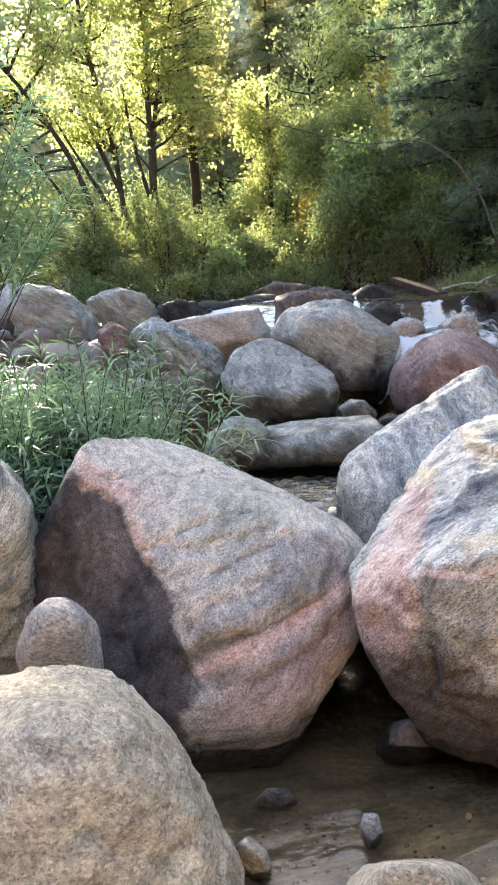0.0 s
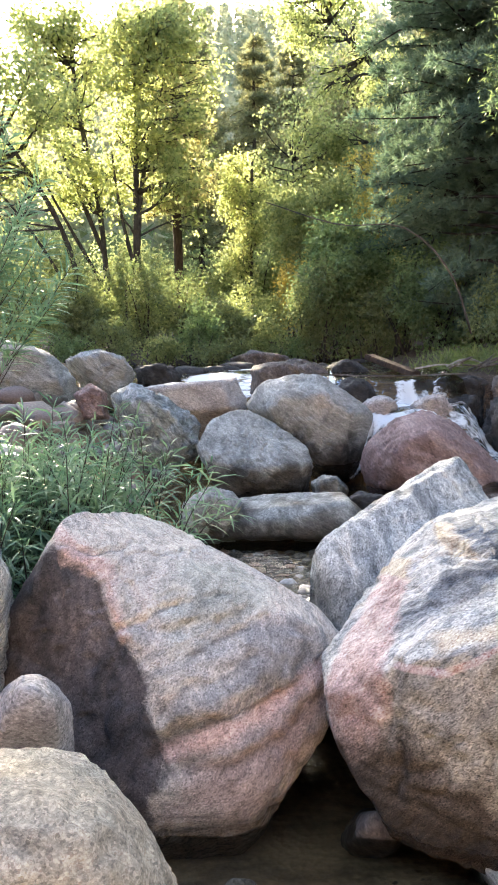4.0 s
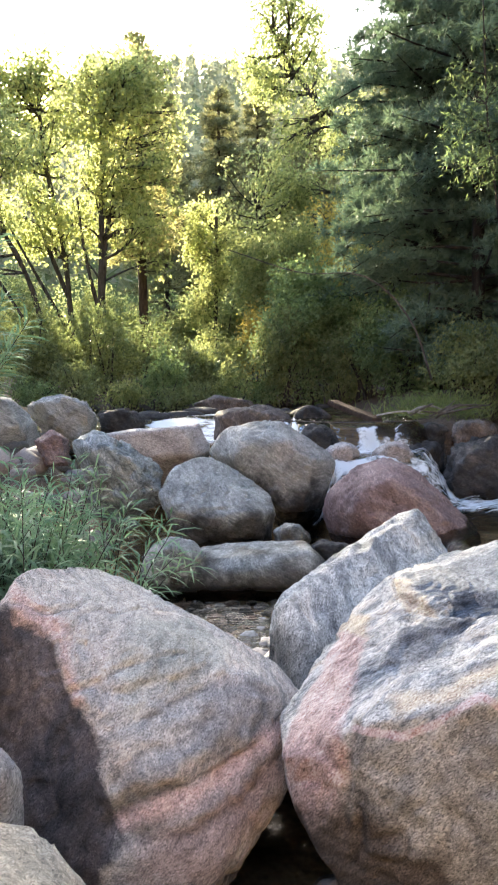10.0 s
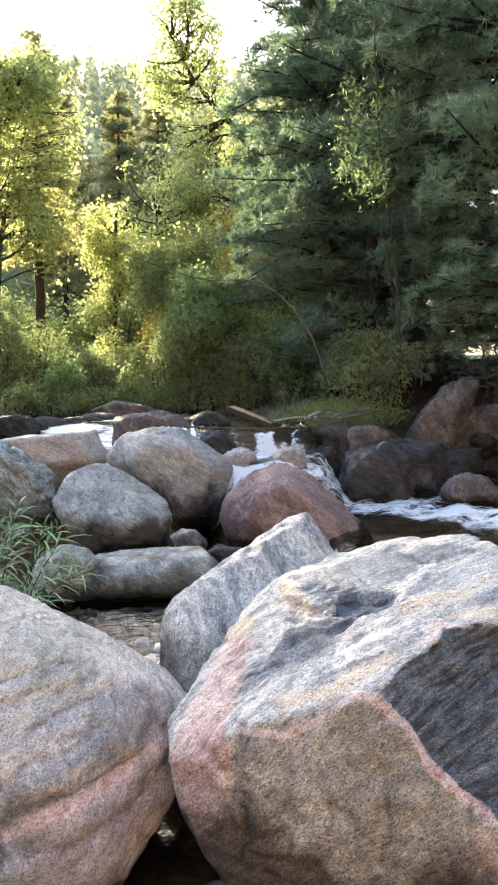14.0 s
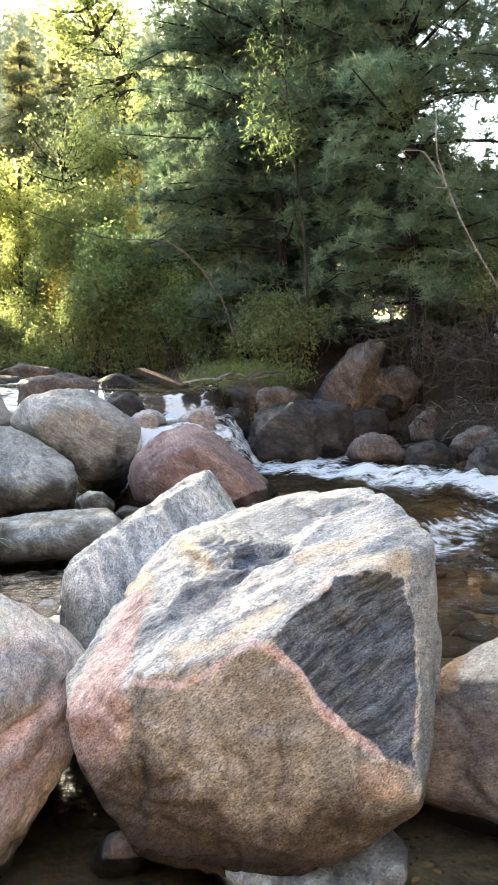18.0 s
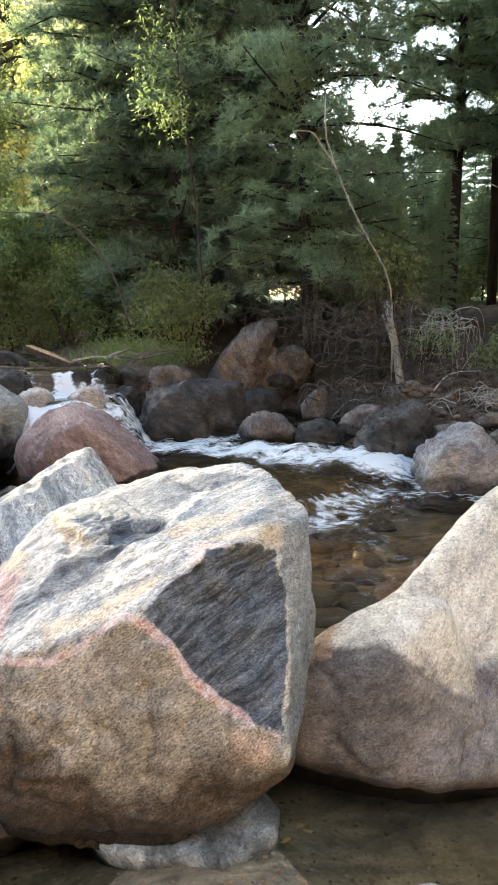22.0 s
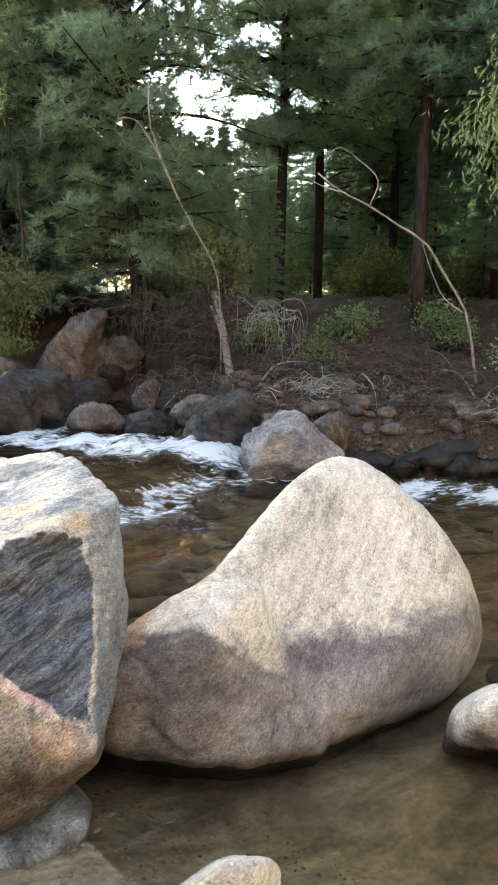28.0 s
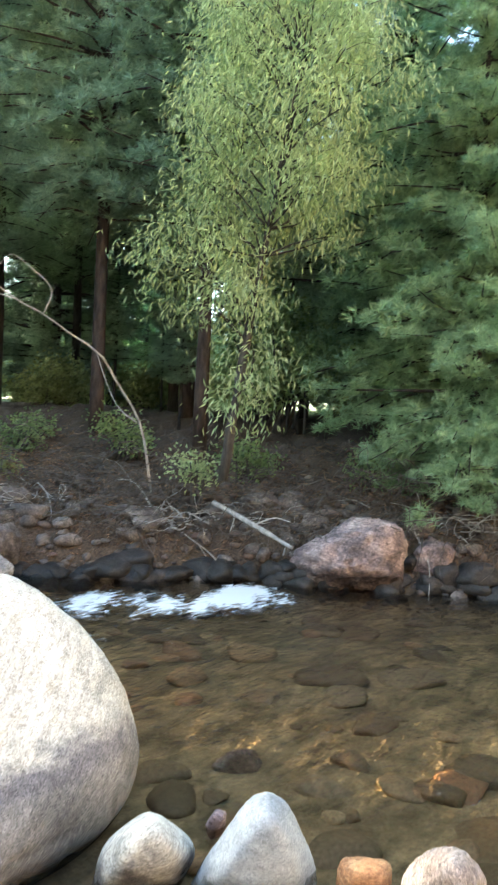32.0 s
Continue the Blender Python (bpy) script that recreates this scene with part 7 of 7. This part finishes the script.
deadwood("stick", "pale stick lying on the bank by the water", [([(6.35, 3.51, 0.7), (6.24, 3.01, 0.54), (6.09, 2.55, 0.4)], 0.028, 0.016), ([(6.24, 3.01, 0.54), (6.26, 2.8099999999999996, 0.62), (6.24, 2.65, 0.6000000000000001)], 0.010, 0.004)], DEADWOOD)
deadwood("tree_stump", "short pale forked stump on the stream lip", [([(1.72, 12.05, 0.9), (1.66, 12.05, 1.1), (1.62, 12.05, 1.28)], 0.05, 0.02), ([(1.68, 12.05, 1.0), (1.8, 12.05, 1.1)], 0.03, 0.012)], DEADWOOD, "stump")
deadwood("stick", "thin wet stick lying across the fall lip", [([(0.85, 7.5, 0.95), (1.5, 7.12, 0.94), (2.16, 6.86, 0.96)], 0.008, 0.005)], ROOTWOOD)
for k in range(9):
    a, b = rs.uniform(1.75, 2.5), rs.uniform(7.2, 7.6)
    w = rs.uniform(0.2, 0.5)
    tagged(deadwood("driftwood", "weathered driftwood branch piled at the waterfall", [([(a, b, 0.95 + rs.uniform(0, 0.08)), (a + w * 0.5, b + rs.uniform(-0.1, 0.1), 1.0 + rs.uniform(0, 0.08)), (a + w, b + rs.uniform(-0.15, 0.2), 0.97 + rs.uniform(0, 0.15))], rs.uniform(0.007, 0.017), 0.005)], DEADWOOD if k % 3 == 0 else ROOTWOOD), group="driftwood at the waterfall")


rs = randoms(350)
for k in range(46):
    t = rs.uniform(0, 1)
    x, y = np.interp(t, (0, 0.25, 0.5, 0.75, 1), (4.85, 5.1, 5.9, 6.6, 7.4)) + rs.uniform(-0.05, 0.55), np.interp(t, (0, 0.25, 0.5, 0.75, 1), (7.0, 5.7, 4.5, 3.3, 1.6)) + rs.uniform(-0.1, 0.35)
    long, a = rs.uniform(0.25, 0.8), rs.uniform(0, 6.28)
    dx, dy = math.cos(a) * long, math.sin(a) * long
    z0, z1 = gz(x, y) + 0.01, gz(x + dx, y + dy) + 0.01
    rise = rs.uniform(0.02, 0.3) * long
    tagged(deadwood("fallen_branch", ("pale dry branch lying on the littered bank", "grey dead branch lying on the littered bank")[k % 2], [
        ([(x, y, z0), (x + dx * 0.35, y + dy * 0.35 + 0.05 * long, z0 * 0.65 + z1 * 0.35 + rise), (x + dx * 0.7, y + dy * 0.7 - 0.06 * long, z0 * 0.3 + z1 * 0.7 + rise * 0.8), (x + dx, y + dy, z1 + rise * 0.3)], rs.uniform(0.006, 0.016), 0.003),
        ([(x + dx * 0.5, y + dy * 0.5, z0 * 0.5 + z1 * 0.5 + rise), (x + dx * 0.7 - dy * 0.15, y + dy * 0.7 + dx * 0.15, z1 + rise * 1.5), (x + dx * 0.8 - dy * 0.3, y + dy * 0.8 + dx * 0.3, z1 + rise * 1.7)], 0.005, 0.002)], DEADWOOD if k % 2 == 0 else ROOTWOOD, sides=5), group="dead branches on the bank")


def plank(label, a, b, wide, thick):
    a, b = np.array(a, float), np.array(b, float)
    l = np.linalg.norm(b - a)
    bm = bmesh.new()
    bmesh.ops.create_cube(bm, size=1)
    bmesh.ops.scale(bm, verts=bm.verts, vec=(l, wide, thick))
    bmesh.ops.bevel(bm, geom=bm.edges[:], offset=0.01, segments=2, affect="EDGES")
    me = bpy.data.meshes.new("plank")
    bm.to_mesh(me)
    bm.free()
    me.materials.append(PLANK)
    ob = thing("plank", me, (a + b) / 2, label, "plank")
    ob.rotation_euler = Vector(b - a).to_track_quat("X", "Z").to_euler()
    return ob


plank("dark weathered timber lying at the stream lip", (1.72, 8.75, 1.07), (2.02, 7.95, 0.9), 0.13, 0.06)


def tangle(label, centre, size, n, length, seed, mat, droop=0.7, thick=0.0042):
    """Many thin hanging roots and twigs."""
    rs = randoms(seed)
    lines = []
    for _ in range(n):
        p = rs.normal(size=3) * size
        a = rs.uniform(0, 2 * np.pi)
        l = length * rs.uniform(0.4, 1.2)
        out = np.array((math.cos(a), math.sin(a), 0)) * l
        q = p + out * 0.5 + [0, 0, rs.uniform(-0.1, 0.25) * l]
        e = p + out * rs.uniform(0.5, 1.0) + [0, 0, -droop * l * rs.uniform(0.3, 1.1)]
        lines.append(tube(along([p, p * 0.6 + q * 0.4 + rs.normal(size=3) * 0.06 * l, q, q * 0.5 + e * 0.5 + rs.normal(size=3) * 0.08 * l, e], 10), thick * rs.uniform(0.6, 1.5), thick * 0.3, 4))
    v, f = tubes(lines)
    return thing("root_tangle", mesh_of("root_tangle", v, f, mat), centre, label, "roots", kind="stuff")


tangle("bleached roots hanging over the bank", (5.0, 5.65, 1.35), (0.08, 0.10, 0.05), 36, 0.5, 401, DEADWOOD, 1.2, 0.0036)
tangle("grey tangle of dead twigs below the pine", (4.85, 7.3, 1.3), (0.35, 0.35, 0.2), 150, 0.6, 402, ROOTWOOD, 0.6)
tangle("grey tangle of dead twigs around broken trunk", (5.15, 6.75, 1.35), (0.3, 0.3, 0.2), 150, 0.6, 403, ROOTWOOD, 0.5)
tangle("dead hanging pine twigs beneath lower limbs", (4.8, 8.2, 1.9), (0.5, 0.4, 0.3), 90, 0.8, 404, ROOTWOOD, 0.9)
tangle("weathered roots spilling toward the stream", (4.75, 6.9, 0.6), (0.25, 0.3, 0.12), 60, 0.4, 405, ROOTWOOD, 0.5, 0.010)
tangle("dry twigs strewn below the dead sapling", (6.2, 4.2, 0.75), (0.3, 0.3, 0.12), 60, 0.6, 406, ROOTWOOD, 0.4)
tangle("dry twigs hanging along the bank", (6.5, 3.3, 0.7), (0.35, 0.4, 0.12), 70, 0.5, 407, ROOTWOOD, 0.5)
tangle("dry brush along the far bank", (7.3, 1.9, 0.9), (0.35, 0.5, 0.2), 70, 0.6, 408, ROOTWOOD, 0.4)
for i, (x, y) in enumerate(((5.7, 6.2), (5.9, 5.4), (6.4, 4.9), (6.9, 4.2), (7.2, 3.2), (7.6, 2.3), (8.0, 1.2), (5.6, 7.0), (8.2, 0.2))):
    tangle("brown brush and dead twigs on the bank top", (x, y, gz(x, y) + 0.12), (0.3, 0.3, 0.1), 70, 0.55, 420 + i, ROOTWOOD, 0.25, 0.005)
for i, (x, y) in enumerate(((6.6, 6.2), (7.1, 5.2), (7.6, 3.9), (8.1, 2.6), (6.2, 7.3), (8.4, 1.0))):
    bush("dark low undergrowth on the bank top", (x, y, gz(x, y) + 0.25), (0.45, 0.4, 0.3), LEAF_DEEP, 1500, 0.05, 440 + i, group="low undergrowth on the bank")
for i, (x, y) in enumerate(((4.75, 6.6), (4.8, 5.8), (5.15, 5.1), (5.8, 4.3), (6.4, 3.6), (6.75, 2.9), (7.1, 2.0), (7.4, 1.2))):
    tangle("dark roots and twigs hanging from the bank edge", (x, y, 0.48), (0.16, 0.22, 0.06), 46, 0.34, 450 + i, ROOTWOOD, 0.9, 0.005)
for i, (x, y) in enumerate(((5.1, 6.0), (5.4, 5.4), (5.8, 4.9), (6.2, 4.4), (6.6, 3.8), (6.95, 3.1), (7.3, 2.3), (7.6, 1.5))):
    tangle("dead sticks and twigs strewn down the bank", (x, y, gz(x, y) + 0.06), (0.28, 0.28, 0.05), 44, 0.5, 470 + i, DEADWOOD if i % 3 == 1 else ROOTWOOD, 0.12, 0.0065)
tangle("fallen twigs on the upper bank", (6.6, 5.2, 1.1), (0.7, 0.8, 0.12), 110, 0.5, 409, ROOTWOOD, 0.3, 0.005)


def scatter(name, label, xy, sizes, mat, seed, sink=0.25, level=2, flat=0.65, z=None, category="stones"):
    """Small stones, each its own island in one mesh, lying on the ground."""
    rs = randoms(seed)
    d, f = ball(level)
    xy = np.asarray(xy)
    n = len(xy)
    h = ground_z(xy[:, 0], xy[:, 1]) if z is None else z
    vs, fs = [], []
    for i in range(n):
        q, _ = np.linalg.qr(rs.normal(size=(3, 3)))
        cuts = sphere_points(rs, 8)
        r = (np.maximum(d @ cuts.T / rs.uniform(0.6, 1.05, 8), 1e-6) ** 26).sum(1) ** (-1 / 26)
        r = np.minimum(r, 1.25)
        v = (d * r[:, None]) @ q * sizes[i] * [rs.uniform(0.8, 1.3), rs.uniform(0.7, 1.1), flat * rs.uniform(0.7, 1.2)]
        a = rs.uniform(0, 6.28)
        v = v @ np.array([[math.cos(a), math.sin(a), 0], [-math.sin(a), math.cos(a), 0], [0, 0, 1]])
        vs.append(v + [xy[i, 0], xy[i, 1], h[i] + sizes[i] * flat * (0.5 - sink)])
        fs.append(f + i * len(d))
    return thing(name, mesh_of(name, np.concatenate(vs), np.concatenate(fs), mat), (0, 0, 0), label, category, kind="stuff")


def strewn(rs, n, line, width, bias=0.0):
    p = along([(x, y, 0) for x, y in line], 200)
    k = rs.randint(0, 199, n)
    t = rs.uniform(0, 1, n)[:, None]
    q = p[k] * (1 - t) + p[k + 1] * t
    tan = p[k + 1] - p[k]
    nrm = np.stack([-tan[:, 1], tan[:, 0]], 1)
    nrm /= np.linalg.norm(nrm, axis=1)[:, None] + 1e-9
    return q[:, :2] + nrm * (rs.normal(size=n) * width + bias)[:, None]


rs = randoms(500)
LITTER = leaf_material("dry_litter", (0.05, 0.035, 0.025), (0.28, 0.185, 0.12), 0.1, 0.9)
BANKSTONE = pebble_material("bank_pebbles", 0.34, (1.1, 0.95, 0.85))
COBBLE = pebble_material("dull_cobbles", 0.52, (0.95, 0.98, 0.98))
BEDSTONE = pebble_material("algae_covered_pebbles", 0.85, (1.1, 0.85, 0.58))
edge = [(4.75, 7.1), (4.6, 6.2), (4.95, 5.1), (5.65, 4.3), (6.3, 3.6), (6.75, 2.6), (7.5, 0.5)]
scatter("bank_stones", "mixed brown and grey stones along the bank foot", strewn(rs, 170, edge, 0.16, 0.14), rs.uniform(0.03, 0.14, 170) * rs.uniform(0.3, 1, 170), BROWN, 501, sink=0.1)
# Added row of rocks that imitates the dark undercut line below the bank.
scatter("waterline_rocks", "added wet rocks, blackened as undercut shade below the bank edge", strewn(rs, 110, edge, 0.06, -0.06), rs.uniform(0.06, 0.18, 110), WET_SHADED, 510, sink=0.1, level=3)
scatter("bank_gravel", "small stones scattered on the littered bank", strewn(rs, 1500, edge, 0.4, 0.5), rs.uniform(0.015, 0.085, 1500) * rs.uniform(0.3, 1, 1500), BANKSTONE, 502, level=2)
scatter("slope_rocks", "half-buried dark rocks on the bank slope", strewn(rs, 34, edge, 0.3, 0.45), rs.uniform(0.05, 0.17, 34), BROWN, 511, sink=0.25, level=3)
box = np.stack([rs.uniform(1.9, 6.3, 170), rs.uniform(-0.8, 3.6, 170)], 1)
scatter("streambed_stones", "brown and grey stones under clear water", box, rs.uniform(0.05, 0.22, 170) * rs.uniform(0.3, 1, 170), BEDSTONE, 503, sink=0.45, flat=0.4, level=3)
box = np.stack([rs.uniform(1.1, 3.2, 90), rs.uniform(2.0, 4.4, 90)], 1)
scatter("channel_stones", "rounded stones in the channel between boulders", box, rs.uniform(0.04, 0.13, 90), BEDSTONE, 504, sink=0.45, flat=0.5)
box = np.stack([rs.uniform(-0.7, 0.9, 700), rs.uniform(2.6, 4.4, 700)], 1)
scatter("riffle_gravel", "wet gravel in the small riffle between boulders", box, rs.uniform(0.015, 0.06, 700), PEBBLES, 505, sink=0.2, z=water_level(box[:, 0], box[:, 1]) + rs.uniform(-0.05, 0.012, 700) * smooth(3.9, 3.3, box[:, 1]) - 0.05 * smooth(3.3, 3.9, box[:, 1]))
box = np.stack([rs.uniform(-3.6, -0.7, 300), rs.uniform(3.6, 9.5, 300)], 1)
scatter("cobbles", "grey and tan cobbles on the left bank", box, rs.uniform(0.05, 0.24, 300) * rs.uniform(0.5, 1, 300), COBBLE, 506, sink=0.2)
box = np.stack([rs.uniform(-0.6, 1.2, 1300), rs.uniform(0.8, 1.65, 1300)], 1)
scatter("shore_gravel", "coarse sand grains and gravel on the shore", box, rs.uniform(0.003, 0.008, 1300) * rs.uniform(0.5, 1.3, 1300), BEDSTONE, 507, level=1)
box = np.stack([rs.uniform(-1.8, -0.6, 60), rs.uniform(1.6, 2.6, 60)], 1)
scatter("shore_cobbles", "small reddish cobbles beside the tan boulder", box, rs.uniform(0.03, 0.09, 60), PEBBLES, 508)
box = np.concatenate([np.stack([rs.uniform(-1.6, 2.2, 26), rs.uniform(9.6, 10.6, 26)], 1), np.stack([rs.uniform(-1.6, 2.4, 30), rs.uniform(11.6, 12.4, 30)], 1)])
scatter("lip_rocks", "dark rocks along the upper stream lip", box, rs.uniform(0.06, 0.26, 56) * rs.uniform(0.5, 1, 56), DARK, 509, z=np.full(56, 0.86), level=3, flat=0.45)
litter = strewn(rs, 16000, edge, 0.85, 0.95)
up = ground_z(litter[:, 0], litter[:, 1])
at = np.stack([litter[:, 0], litter[:, 1], up + 0.012], 1)
tilt = rs.normal(size=(16000, 3)) * [1, 1, 0.35]
v, f = leaves(at, tilt, rs.normal(size=(16000, 3)) * 0.5 + [0, 0, 1.0], rs.uniform(0.03, 0.11, 16000), rs.uniform(0.006, 0.024, 16000))
thing("bank_litter", mesh_of("bank_litter", v, f, LITTER, False), label="dry leaves and bark litter on the bank", category="litter", kind="stuff")

FALLEN = leaf_material("fallen_leaf", (0.22, 0.11, 0.03), (0.36, 0.19, 0.05), 0.1)
for k, (x, y, z, a) in enumerate(((0.735, 1.37, 0.012, 20), (0.76, 1.33, 0.012, 110), (0.70, 1.345, 0.012, 200), (0.05, 1.38, 0.02, 70), (0.62, 1.12, 0.05, 150))):
    d = aimed(a, 8)[None]
    v, f = blades(np.zeros((1, 3)), d, np.array([[0.1, 0.15, 1.0]]), 0.032, 0.016, 0.2)
    thing("fallen_leaf", mesh_of("fallen_leaf", v, f, FALLEN, False), (x, y, z), "small yellow-brown fallen leaf on wet sand", "leaf", "fallen leaves on the sand")

# ---- woods round the valley ----
def far_woods(name, label, mat, seed, n, reach, ratio, tall, per, tuft, bare=0.1):
    """Many small far trees, each a spindle of leafy tufts, in one mesh."""
    rs = randoms(seed)
    y = rs.uniform(reach[0], reach[1], n)
    x = rs.uniform(ratio[0], ratio[1], n) * y
    h = rs.uniform(tall[0], tall[1], n)
    base = np.stack([x, y, ground_z(x, y)], 1)
    t = rs.uniform(bare, 1, (n, per))
    a = rs.uniform(0, 6.28, (n, per))
    r = (1.05 - t) * h[:, None] * 0.22 * rs.uniform(0.5, 1.1, (n, per))
    c = (base[:, None] + np.stack([np.cos(a) * r, np.sin(a) * r, t * h[:, None]], 2)).reshape(-1, 3)
    s = rs.uniform(tuft[0], tuft[1], len(c))[:, None]
    v = np.stack([c + rs.normal(size=c.shape) * s * 0.55 for _ in range(3)], 1).reshape(-1, 3)
    return thing(name, mesh_of(name, v, np.arange(len(v)).reshape(-1, 3), mat, False), label=label, category="woods", kind="stuff")


far_woods("hillside_pines", "haze-paled sunlit pine woods covering the far hillside", HAZY, 600, 1500, (36, 130), (-0.8, 0.42), (3.5, 6.5), 70, (0.3, 0.65))
far_woods("meadow_trees", "green trees beyond the meadow behind the pines", LEAF_GREEN, 601, 170, (17, 36), (0.66, 1.9), (2.8, 4.4), 300, (0.12, 0.3), 0.1)
